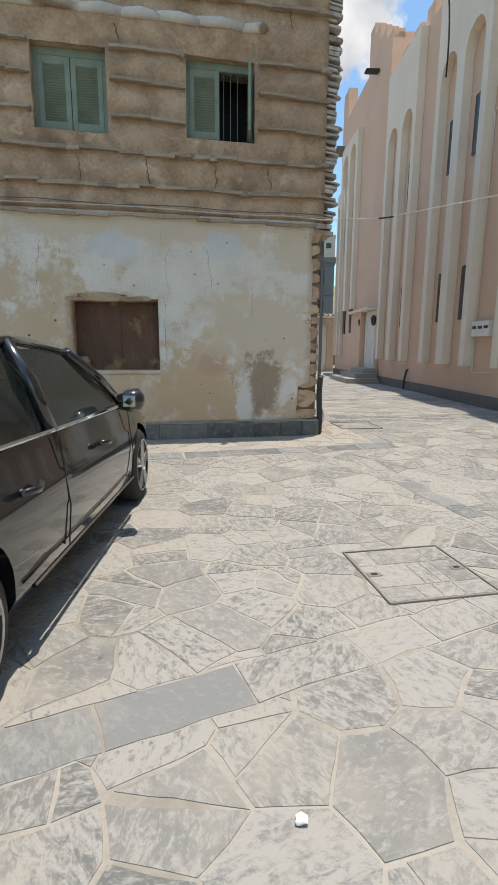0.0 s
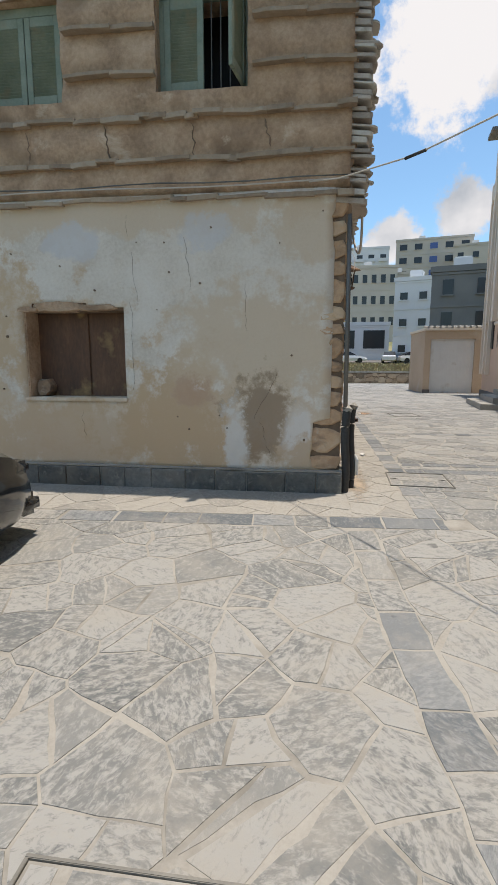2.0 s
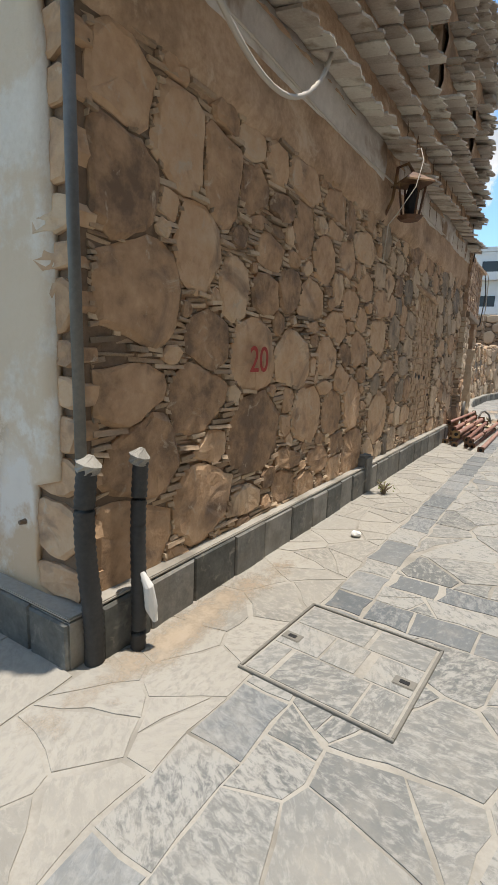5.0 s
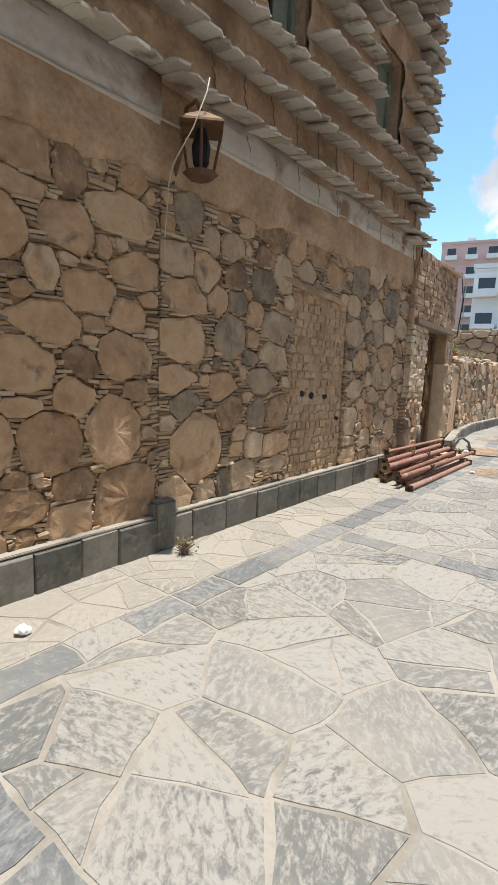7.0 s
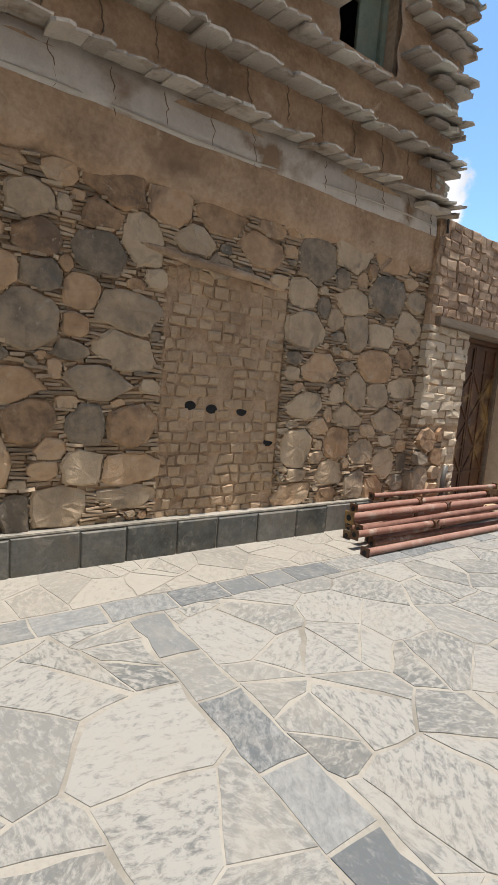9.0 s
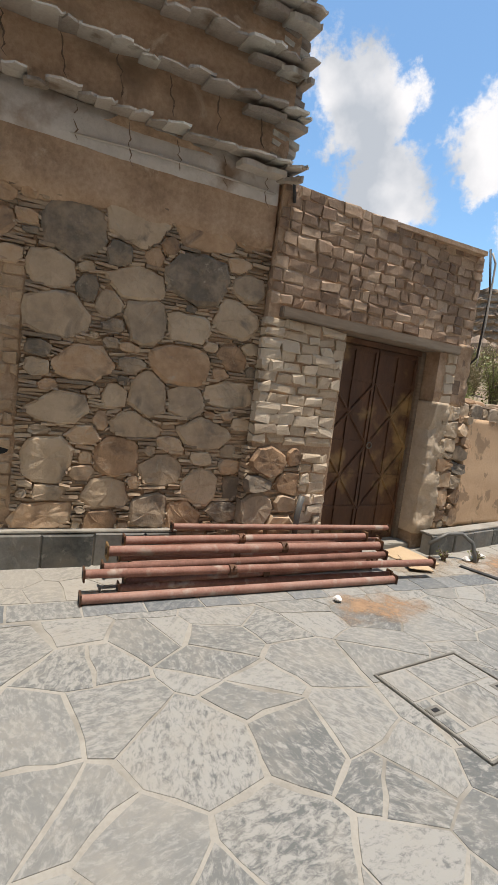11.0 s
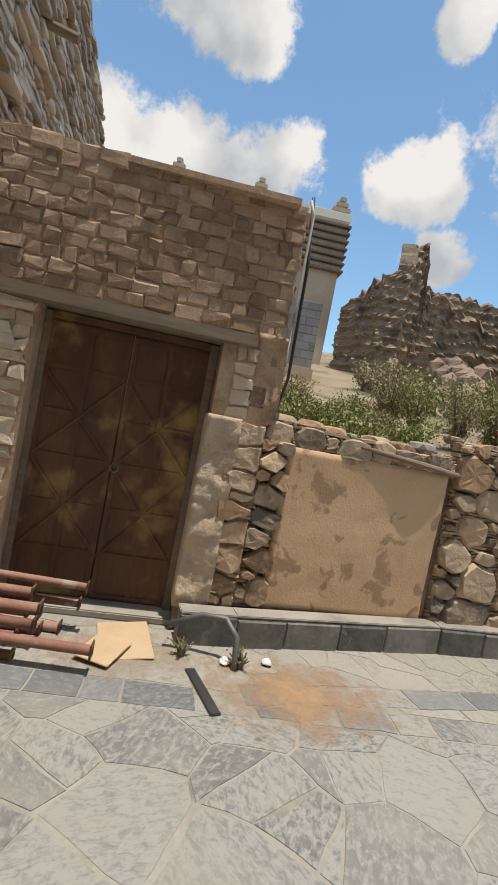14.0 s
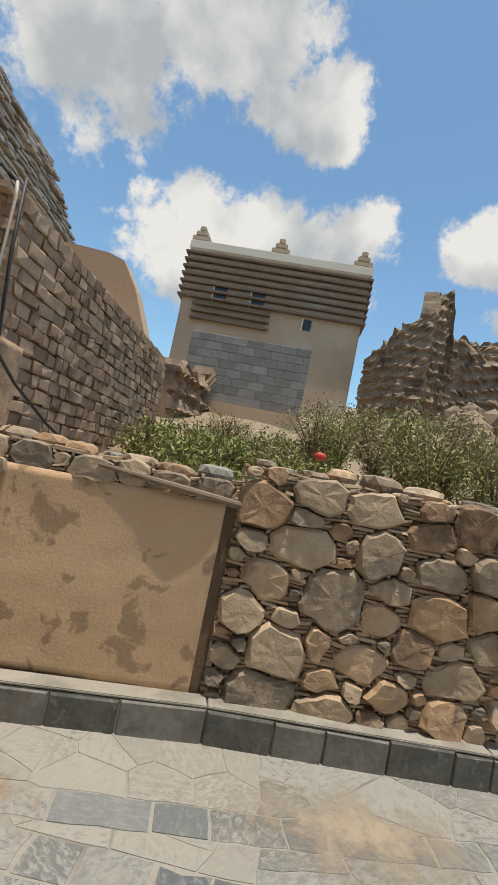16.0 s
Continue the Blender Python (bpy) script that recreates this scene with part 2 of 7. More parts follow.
def schist(name, dark, pale, sand, island=False, streak=(0.42, 0.56), veined=1.0, dust=(0.47, 0.68), dusty=0.7):
    """Split paving stone: wavy streaks that run their own way in every slab, a tint of its own, and a film of sand."""
    m = bpy.data.materials.new(name)
    m.use_nodes = True
    nt = m.node_tree
    N, L = nt.nodes.new, nt.links.new
    b = nt.nodes["Principled BSDF"]
    geo = N("ShaderNodeNewGeometry")
    rand = geo.outputs["Random Per Island"] if island else N("ShaderNodeObjectInfo").outputs["Random"]

    def math_node(op, a, c, d=None):
        n = N("ShaderNodeMath")
        n.operation = op
        for k, v in enumerate((a, c, d)):
            if v is None:
                continue
            if isinstance(v, (int, float)):
                n.inputs[k].default_value = v
            else:
                L(v, n.inputs[k])
        return n.outputs[0]

    def noise_at(vec, scale, detail, rough, warp=0.0):
        n = N("ShaderNodeTexNoise")
        n.inputs["Scale"].default_value, n.inputs["Detail"].default_value = scale, detail
        n.inputs["Roughness"].default_value, n.inputs["Distortion"].default_value = rough, warp
        L(vec, n.inputs["Vector"])
        return n.outputs["Fac"]

    def ranged(v, lo, hi):
        n = N("ShaderNodeMapRange")
        n.inputs["From Min"].default_value, n.inputs["From Max"].default_value = lo, hi
        L(v, n.inputs["Value"])
        return n.outputs["Result"]

    def mixed(f, a, c):
        n = N("ShaderNodeMix")
        n.data_type = "RGBA"
        L(f, n.inputs["Factor"])
        for k, v in (("A", a), ("B", c)):
            if isinstance(v, tuple):
                n.inputs[k].default_value = (*v, 1)
            else:
                L(v, n.inputs[k])
        return n.outputs["Result"]

    turn = N("ShaderNodeVectorRotate")
    turn.rotation_type = "Z_AXIS"
    L(geo.outputs["Position"], turn.inputs["Vector"])
    L(math_node("MULTIPLY", rand, 37.0), turn.inputs["Angle"])
    mp = N("ShaderNodeMapping")
    mp.inputs["Scale"].default_value = (1.0, 2.0, 1.0)
    L(turn.outputs["Vector"], mp.inputs["Vector"])
    veins = noise_at(mp.outputs["Vector"], 17.0, 9.0, 0.74, 0.5)
    grain = noise_at(geo.outputs["Position"], 55.0, 6.0, 0.65)
    other = math_node("FRACT", math_node("MULTIPLY", rand, 91.7), 0.0)
    pattern = math_node("ADD", math_node("MULTIPLY_ADD", grain, 0.22, veins), math_node("MULTIPLY_ADD", other, 0.16, -0.19))
    pale_part = ranged(pattern, *streak)
    keep = math_node("MULTIPLY_ADD", math_node("FRACT", math_node("MULTIPLY", rand, 53.3), 0.0), -0.5 * veined, 1.0)
    pale_part = math_node("SUBTRACT", 1.0, math_node("MULTIPLY", math_node("SUBTRACT", 1.0, pale_part), keep))
    col = mixed(pale_part, dark, pale)
    film = math_node("MULTIPLY", ranged(noise_at(geo.outputs["Position"], 2.3, 10.0, 0.72), *dust), dusty)
    col = mixed(film, col, sand)
    spots = ranged(noise_at(geo.outputs["Position"], 6.5, 3.0, 0.5), 0.73, 0.77)
    col = mixed(math_node("MULTIPLY", spots, 0.6), col, tuple(v * 0.55 for v in dark))
    L(col, b.inputs["Base Color"])
    b.inputs["Roughness"].default_value = 0.85
    bp = N("ShaderNodeBump")
    bp.inputs["Strength"].default_value, bp.inputs["Distance"].default_value = 0.7, 0.006
    L(pattern, bp.inputs["Height"])
    L(bp.outputs["Normal"], b.inputs["Normal"])
    return m


SAND = (0.34, 0.32, 0.278)
M_FLAG = schist("grey_flagstone", (0.135, 0.142, 0.138), (0.335, 0.329, 0.303), SAND)
M_FLAG_FAR = schist("grey_flagstone_rest", (0.135, 0.142, 0.138), (0.335, 0.329, 0.303), SAND, island=True)
M_FLAG_PALE = schist("pale_flagstone", (0.22, 0.212, 0.19), (0.375, 0.355, 0.31), SAND, dust=(0.36, 0.6))
M_FLAG_PALE_REST = schist("pale_flagstone_rest", (0.22, 0.212, 0.19), (0.375, 0.355, 0.31), SAND, island=True, dust=(0.36, 0.6))
M_FLAG_DARK = schist("dark_slate_paver", (0.115, 0.128, 0.135), (0.30, 0.305, 0.295), SAND, streak=(0.46, 0.70), dust=(0.5, 0.72), dusty=0.6)
M_FLAG_DARK_REST = schist("dark_slate_paver_rest", (0.115, 0.128, 0.135), (0.30, 0.305, 0.295), SAND, island=True, streak=(0.46, 0.70), dust=(0.5, 0.72), dusty=0.6)
M_MUDBRICK = surface("worn_mud_brick", [(0.324, 0.228, 0.144), (0.480, 0.342, 0.222), (0.600, 0.450, 0.306)], vary="object", vary_by=0.25, spread=0.5, fine=45, coarse=6, bump=0.9, depth=0.02)
M_ADOBE = surface("adobe_brick", [(0.252, 0.168, 0.114), (0.408, 0.282, 0.192), (0.576, 0.426, 0.300)], vary="object", vary_by=0.45, spread=0.5, fine=45, coarse=7, bump=0.9, depth=0.02)
M_OCHRE = surface("ochre_worn_lime", [(0.40, 0.30, 0.19), (0.49, 0.38, 0.255), (0.57, 0.47, 0.34)], fine=40, coarse=4, spread=0.45, bump=0.5, depth=0.01, stain=(0.30, 0.21, 0.13), stain_scale=4, stain_at=(0.52, 0.66), fleck=(0.62, 0.56, 0.47), fleck_at=(0.53, 0.6), fleck_scale=6)
M_ADOBE_PALE = surface("pale_adobe_brick", [(0.460, 0.356, 0.247), (0.609, 0.494, 0.362), (0.713, 0.609, 0.471)], vary="object", vary_by=0.4, spread=0.6, fine=45, coarse=7, bump=0.9, depth=0.02)
M_WOOD = surface("weathered_timber", [(0.14, 0.10, 0.07), (0.24, 0.185, 0.135), (0.34, 0.28, 0.21)], fine=40, coarse=5, stretch=(1, 0.12, 1), bump=0.6, depth=0.006)
M_GREEN = surface("faded_green_paint", [(0.15, 0.20, 0.15), (0.225, 0.275, 0.21), (0.30, 0.34, 0.265)], fine=40, coarse=6, rough=0.65, bump=0.25, depth=0.003, stain=(0.27, 0.25, 0.17), stain_scale=5, stain_at=(0.55, 0.75))
# golden stain colour paints the door's yellow glare along with its rust
M_RUST = surface("rusty_sheet_steel", [(0.060, 0.034, 0.024), (0.128, 0.065, 0.037), (0.238, 0.119, 0.061)], fine=35, coarse=4, rough=0.6, metal=0.25, bump=0.3, depth=0.004,
                 stain=(0.40, 0.26, 0.11), stain_scale=2.6, stain_at=(0.55, 0.70), stretch=(1, 1, 0.3))
M_RUST_RED = surface("rusty_red_pipe", [(0.18, 0.085, 0.06), (0.31, 0.155, 0.115), (0.40, 0.26, 0.21)], vary="object", vary_by=0.4, fine=60, coarse=8, rough=0.75, metal=0.1, bump=0.4, depth=0.003,
                     stain=(0.42, 0.33, 0.27), stain_scale=6, stain_at=(0.58, 0.68))
# near-black: shade painted into rooms, holes, bores and slots; also real black parts
M_DARK = glossy("black_parts_and_shade", (0.012, 0.012, 0.013), 0.8)
M_BLACK_RUBBER = surface("black_conduit", [(0.02, 0.02, 0.02), (0.035, 0.035, 0.035), (0.07, 0.068, 0.06)], rough=0.6, fine=50)
M_WHITE_CABLE = glossy("off_white_cable", (0.52, 0.48, 0.42), 0.6)
M_GREY_PIPE = surface("grey_steel_pipe", [(0.10, 0.10, 0.095), (0.15, 0.15, 0.14), (0.22, 0.21, 0.19)], rough=0.55, metal=0.4, fine=50, bump=0.2, depth=0.002)
M_PAINT_BLACK = glossy("black_car_paint", (0.012, 0.012, 0.013), 0.16, 0.0, 1.0)
M_CHROME = glossy("chrome_trim", (0.72, 0.72, 0.72), 0.15, 1.0)
M_ALLOY = glossy("silver_alloy", (0.50, 0.50, 0.50), 0.32, 0.9)
M_TYRE = surface("tyre_rubber", [(0.014, 0.014, 0.014), (0.022, 0.022, 0.022), (0.04, 0.038, 0.035)], rough=0.85, fine=60)
M_CARGLASS = glass("car_glass", (0.55, 0.62, 0.58))
M_CREAM_LEATHER = glossy("grey_interior_trim", (0.16, 0.16, 0.155), 0.6)
M_LAMPGLASS = glass("headlamp_glass", (0.9, 0.9, 0.9), 0.08)
M_MPINK = surface("pink_painted_render", [(0.58, 0.40, 0.285), (0.65, 0.455, 0.33), (0.70, 0.505, 0.375)], fine=70, coarse=0.8, spread=0.5, bump=0.25, depth=0.004)
M_MCREAM = surface("cream_painted_render", [(0.68, 0.60, 0.49), (0.75, 0.67, 0.555), (0.79, 0.72, 0.61)], fine=70, coarse=0.8, spread=0.5, bump=0.2, depth=0.004)
M_PLINTH = surface("grey_stone_plinth", [(0.12, 0.11, 0.10), (0.17, 0.16, 0.145), (0.23, 0.215, 0.195)], fine=40, bump=0.4)
M_WHITEMETAL = surface("white_painted_metal", [(0.62, 0.60, 0.56), (0.70, 0.685, 0.65), (0.76, 0.745, 0.71)], rough=0.55, fine=60, coarse=2, bump=0.1, depth=0.002, stain=(0.5, 0.44, 0.36), stain_scale=2.0, stain_at=(0.6, 0.8))
M_CONC = surface("grey_concrete_block", [(0.20, 0.20, 0.195), (0.265, 0.265, 0.26), (0.33, 0.33, 0.32)], vary="object", vary_by=0.5, spread=0.6, fine=60, coarse=4, bump=0.5)
M_CONC_DARK = surface("bare_grey_concrete", [(0.12, 0.125, 0.125), (0.165, 0.17, 0.17), (0.21, 0.215, 0.21)], fine=30, coarse=0.5, bump=0.3)
M_WHITEBLD = surface("white_house_paint", [(0.56, 0.57, 0.58), (0.65, 0.66, 0.67), (0.72, 0.73, 0.74)], fine=20, coarse=0.3, bump=0.1)
M_BEIGEBLD = surface("beige_house_paint", [(0.42, 0.38, 0.33), (0.50, 0.455, 0.395), (0.56, 0.51, 0.45)], fine=20, coarse=0.3, bump=0.1)
M_PINKBLD = surface("rose_house_paint", [(0.45, 0.29, 0.28), (0.53, 0.36, 0.345), (0.58, 0.42, 0.40)], fine=20, coarse=0.3, bump=0.1)
M_BLUEGLASS = glossy("blue_tinted_glazing", (0.06, 0.10, 0.28), 0.25)
M_WINDARK = glossy("dark_window_glazing", (0.025, 0.027, 0.03), 0.2)
M_TAN = surface("tan_mud_render", [(0.414, 0.302, 0.207), (0.504, 0.381, 0.269), (0.571, 0.448, 0.330)], fine=15, coarse=0.7, spread=0.55, bump=0.4, stain=(0.60, 0.53, 0.43), stain_scale=0.45, stain_at=(0.55, 0.68))
M_TANDARK = surface("dark_slate_layers", [(0.13, 0.09, 0.07), (0.19, 0.14, 0.11), (0.26, 0.20, 0.155)], fine=20, coarse=2, bump=0.6)
M_RUIN = surface("ruined_mud_wall", [(0.17, 0.12, 0.08), (0.30, 0.215, 0.145), (0.43, 0.325, 0.235)], fine=10, coarse=2.2, spread=0.45, bump=1.0, depth=0.06, stain=(0.15, 0.11, 0.08), stain_scale=1.8, stain_at=(0.54, 0.66))
M_EARTH = surface("dry_earth", [(0.22, 0.16, 0.105), (0.31, 0.235, 0.16), (0.40, 0.315, 0.22)], fine=25, coarse=1.0, bump=0.7, depth=0.03, stain=(0.13, 0.14, 0.06), stain_scale=0.7, stain_at=(0.52, 0.64))
M_FIELD = surface("grassy_field", [(0.10, 0.12, 0.045), (0.19, 0.185, 0.08), (0.33, 0.26, 0.15)], fine=6, coarse=0.25, bump=0.8, depth=0.05)
M_LEAF = surface("shrub_leaves", [(0.12, 0.16, 0.035), (0.24, 0.27, 0.07), (0.36, 0.36, 0.13)], vary="island", vary_by=0.7, spread=0.8, rough=0.6, fine=30, bump=0.0)
M_LEAF_DRY = surface("dry_shrub_leaves", [(0.23, 0.18, 0.10), (0.34, 0.27, 0.155), (0.33, 0.32, 0.15)], vary="island", vary_by=0.8, spread=0.8, rough=0.7, fine=30, bump=0.0)
M_TWIG = surface("grey_brown_twig", [(0.12, 0.09, 0.065), (0.18, 0.14, 0.10), (0.25, 0.20, 0.15)], fine=60)
M_CARD = surface("tan_cardboard", [(0.46, 0.33, 0.20), (0.55, 0.41, 0.26), (0.60, 0.47, 0.32)], fine=40, bump=0.15)
M_PAPER = glossy("white_tissue", (0.78, 0.77, 0.74), 0.9)
M_REDPAINT = surface("red_spray_paint", [(0.30, 0.035, 0.03), (0.38, 0.05, 0.04), (0.42, 0.075, 0.06)], fine=60, bump=0.2)
M_IRON = surface("cast_iron_edge", [(0.15, 0.145, 0.125), (0.20, 0.19, 0.165), (0.27, 0.255, 0.22)], rough=0.8, metal=0.1, fine=70)
M_CARWHITE = glossy("white_car_paint", (0.70, 0.70, 0.70), 0.2, 0.0, 0.8)
M_REDPLASTIC = glossy("red_plastic", (0.55, 0.06, 0.03), 0.5)


# ---- building helpers ----
rnd = random.Random(7)


def mesh_obj(name, verts, faces, material, parent=None, label="", smooth=False):
    me = bpy.data.meshes.new(name)
    me.from_pydata([tuple(v) for v in verts], [], faces)
    me.materials.append(material)
    if smooth:
        me.polygons.foreach_set("use_smooth", [smooth is True or bool(smooth(k)) for k in range(len(me.polygons))])
    me.update()
    ob = new(name, me)
    if parent is not None:
        ob.parent = parent
    if label:
        ob["label"] = label
    return ob


def part(name, bm, material, parent=None, label="", smooth=False):
    me = bpy.data.meshes.new(name)
    bm.normal_update()
    bm.to_mesh(me)
    bm.free()
    me.materials.append(material)
    if smooth:
        me.polygons.foreach_set("use_smooth", [smooth is True or bool(smooth(k)) for k in range(len(me.polygons))])
    ob = new(name, me)
    if parent is not None:
        ob.parent = parent
    if label:
        ob["label"] = label
    return ob


def thing(name, label, category, group="", kind=""):
    ob = new(name)
    ob.empty_display_size = 0.1
    return tagged(ob, label, category, group, kind)


def box_bm(x0, x1, y0, y1, z0, z1, bevel=0.0, m=None):
    bm = bmesh.new()
    bmesh.ops.create_cube(bm, size=1.0)
    for v in bm.verts:
        v.co = Vector((x0 if v.co.x < 0 else x1, y0 if v.co.y < 0 else y1, z0 if v.co.z < 0 else z1))
    if bevel > 0:
        bmesh.ops.bevel(bm, geom=bm.edges[:], offset=bevel, segments=2, affect="EDGES")
    if m is not None:
        bmesh.ops.transform(bm, matrix=m, verts=bm.verts[:])
    return bm


def tube_bm(points, radius, sides=10, cap=True):
    """A tube through the points; radius may be a list."""
    pts = [Vector(p) for p in points]
    rr = radius if isinstance(radius, (list, tuple)) else [radius] * len(pts)
    bm = bmesh.new()
    rings = []
    up = Vector((0, 0, 1))
    for i, p in enumerate(pts):
        d = (pts[min(i + 1, len(pts) - 1)] - pts[max(i - 1, 0)]).normalized()
        a = d.cross(up)
        if a.length < 0.05:
            a = d.cross(Vector((1, 0, 0)))
        a.normalize()
        c = d.cross(a)
        rings.append([bm.verts.new(p + (a * math.cos(k * 2 * math.pi / sides) + c * math.sin(k * 2 * math.pi / sides)) * rr[i]) for k in range(sides)])
    for q, r in zip(rings, rings[1:]):
        for k in range(sides):
            bm.faces.new((q[k], q[(k + 1) % sides], r[(k + 1) % sides], r[k]))
    if cap:
        bm.faces.new(rings[0][::-1])
        bm.faces.new(rings[-1])
    bmesh.ops.recalc_face_normals(bm, faces=bm.faces[:])
    return bm


def hang(a, b, sag, n=14):
    a, b = Vector(a), Vector(b)
    return [a.lerp(b, i / n) - Vector((0, 0, sag * 4 * (i / n) * (1 - i / n))) for i in range(n + 1)]


class Face:
    """A wall's face: u runs along it, v up, w out of it."""

    def __init__(self, origin, u, w):
        self.o, self.u, self.w = Vector(origin), Vector(u).normalized(), Vector(w).normalized()

    def at(self, u, v, w=0.0):
        return self.o + self.u * u + Vector((0, 0, v)) + self.w * w

    def box(self, u0, u1, v0, v1, w0, w1, bevel=0.0):
        m = Matrix((( self.u.x, self.w.x, 0, self.o.x), (self.u.y, self.w.y, 0, self.o.y), (0, 0, 1, self.o.z), (0, 0, 0, 1)))
        bm = box_bm(u0, u1, w0, w1, v0, v1, bevel, m)
        bmesh.ops.recalc_face_normals(bm, faces=bm.faces[:])
        return bm


def rough_sheet(name, face, u0, u1, v0, v1, w_of, material, parent, step=0.08, back=None, holes=(), label=""):
    """A plastered sheet with an uneven face, with rectangular openings left out. back: its depth."""
    def cuts(a, b, inner):
        marks = sorted({a, b, *[x for x in inner if a < x < b]})
        out = []
        for p, q in zip(marks, marks[1:]):
            n = max(1, round((q - p) / step))
            out += [p + (q - p) * i / n for i in range(n)]
        return out + [b]
    us = cuts(u0, u1, [x for h in holes for x in h[:2]])
    vs = cuts(v0, v1, [x for h in holes for x in h[2:]])
    verts = [face.at(u, v, w_of(u, v)) for v in vs for u in us]
    nu = len(us)
    faces = []
    for j in range(len(vs) - 1):
        for i in range(nu - 1):
            cu, cv = (us[i] + us[i + 1]) / 2, (vs[j] + vs[j + 1]) / 2
            if any(h[0] < cu < h[1] and h[2] < cv < h[3] for h in holes):
                continue
            faces.append((j * nu + i, j * nu + i + 1, (j + 1) * nu + i + 1, (j + 1) * nu + i))
    if back is not None:
        n0 = len(verts)
        rim = [(i, 0) for i in range(nu)] + [(nu - 1, j) for j in range(1, len(vs))] + [(i, len(vs) - 1) for i in range(nu - 2, -1, -1)] + [(0, j) for j in range(len(vs) - 2, 0, -1)]
        for i, j in rim:
            verts.append(face.at(us[i], vs[j], back))
        for k in range(len(rim)):
            (i, j), (p, q) = rim[k], rim[(k + 1) % len(rim)]
            faces.append((j * nu + i, n0 + k, n0 + (k + 1) % len(rim), q * nu + p))
    return mesh_obj(name, verts, faces, material, parent, label, smooth=True)


def wob(u, v, s=1.5, a=0.02, seed=0.0):
    return a * noise.noise((u * s + seed, v * s, seed * 3.1)) + a * 0.4 * noise.noise((u * s * 4 + seed, v * s * 4, seed))


def clip_poly(poly, nx_, ny_, c):
    """The part of a convex polygon where nx*x + ny*y <= c."""
    out = []
    for k in range(len(poly)):
        p, q = poly[k], poly[(k + 1) % len(poly)]
        dp, dq = nx_ * p[0] + ny_ * p[1] - c, nx_ * q[0] + ny_ * q[1] - c
        if dp <= 0:
            out.append(p)
        if (dp < 0 < dq) or (dq < 0 < dp):
            t = dp / (dp - dq)
            out.append((p[0] + (q[0] - p[0]) * t, p[1] + (q[1] - p[1]) * t))
    return out


def stone_ring(cu, cv, hw, hh, r, n, power=4.5):
    """An uneven boulder outline."""
    ph = r.random() * 6.28
    ring = []
    for k in range(n):
        a = ph + (k + r.uniform(-0.3, 0.3)) * 2 * math.pi / n
        ca, sa = math.cos(a), math.sin(a)
        q = r.uniform(0.86, 1.05) / max(abs(ca) ** power + abs(sa) ** power, 1e-6) ** (1 / power)
        ring.append((cu + hw * ca * q, cv + hh * sa * q))
    return ring


def stone_mesh(face, ring, out, r):
    """A split stone behind an outline: sides, a chipped edge and a rough, tilted face."""
    pts = []
    for p, q in zip(ring, ring[1:] + ring[:1]):
        ln = math.hypot(q[0] - p[0], q[1] - p[1])
        if ln < 0.012:
            continue
        pts.append(p)
        for i in range(1, 1 + int(ln / 0.09)):
            t = i / (1 + int(ln / 0.09))
            j = 0.05 * min(ln, 0.2)
            pts.append((p[0] + (q[0] - p[0]) * t + r.uniform(-j, j), p[1] + (q[1] - p[1]) * t + r.uniform(-j, j)))
    n = len(pts)
    cu, cv = sum(p[0] for p in pts) / n, sum(p[1] for p in pts) / n
    size = max(0.03, max(math.hypot(u - cu, v - cv) for u, v in pts))
    tu, tv = r.uniform(-0.4, 0.4) * out, r.uniform(-0.5, 0.3) * out
    verts = [face.at(u, v, -0.09) for u, v in pts]
    verts += [face.at(u, v, out * r.uniform(0.1, 0.6)) for u, v in pts]
    for shrink in (0.86, 0.45):
        for u, v in pts:
            k = shrink * r.uniform(0.94, 1.06)
            uu, vv = cu + (u - cu) * k, cv + (v - cv) * k
            verts.append(face.at(uu, vv, out + r.uniform(-0.0035, 0.0035) + tu * (uu - cu) / size + tv * (vv - cv) / size))
    verts.append(face.at(cu, cv, out + r.uniform(-0.002, 0.005)))
    faces = []
    for k in range(n):
        k2 = (k + 1) % n
        for a in (0, n, 2 * n):
            faces.append((a + k, a + k2, a + n + k2, a + n + k))
        faces.append((3 * n + k, 3 * n + k2, 4 * n))
    return verts, faces


def stone_geometry(face, cu, cv, hw, hh, out, r, n=None):
    ring = stone_ring(cu, cv, hw, hh, r, n or 8)
    return (ring, *stone_mesh(face, ring, out, r))


def inside(ring, U, V):
    res = np.zeros(U.shape, bool)
    n = len(ring)
    for k in range(n):
        (x0, y0), (x1, y1) = ring[k], ring[(k + 1) % n]
        if abs(y1 - y0) < 1e-9:
            continue
        c = ((y0 > V) != (y1 > V)) & (U < (x1 - x0) * (V - y0) / (y1 - y0) + x0)
        res ^= c
    return res


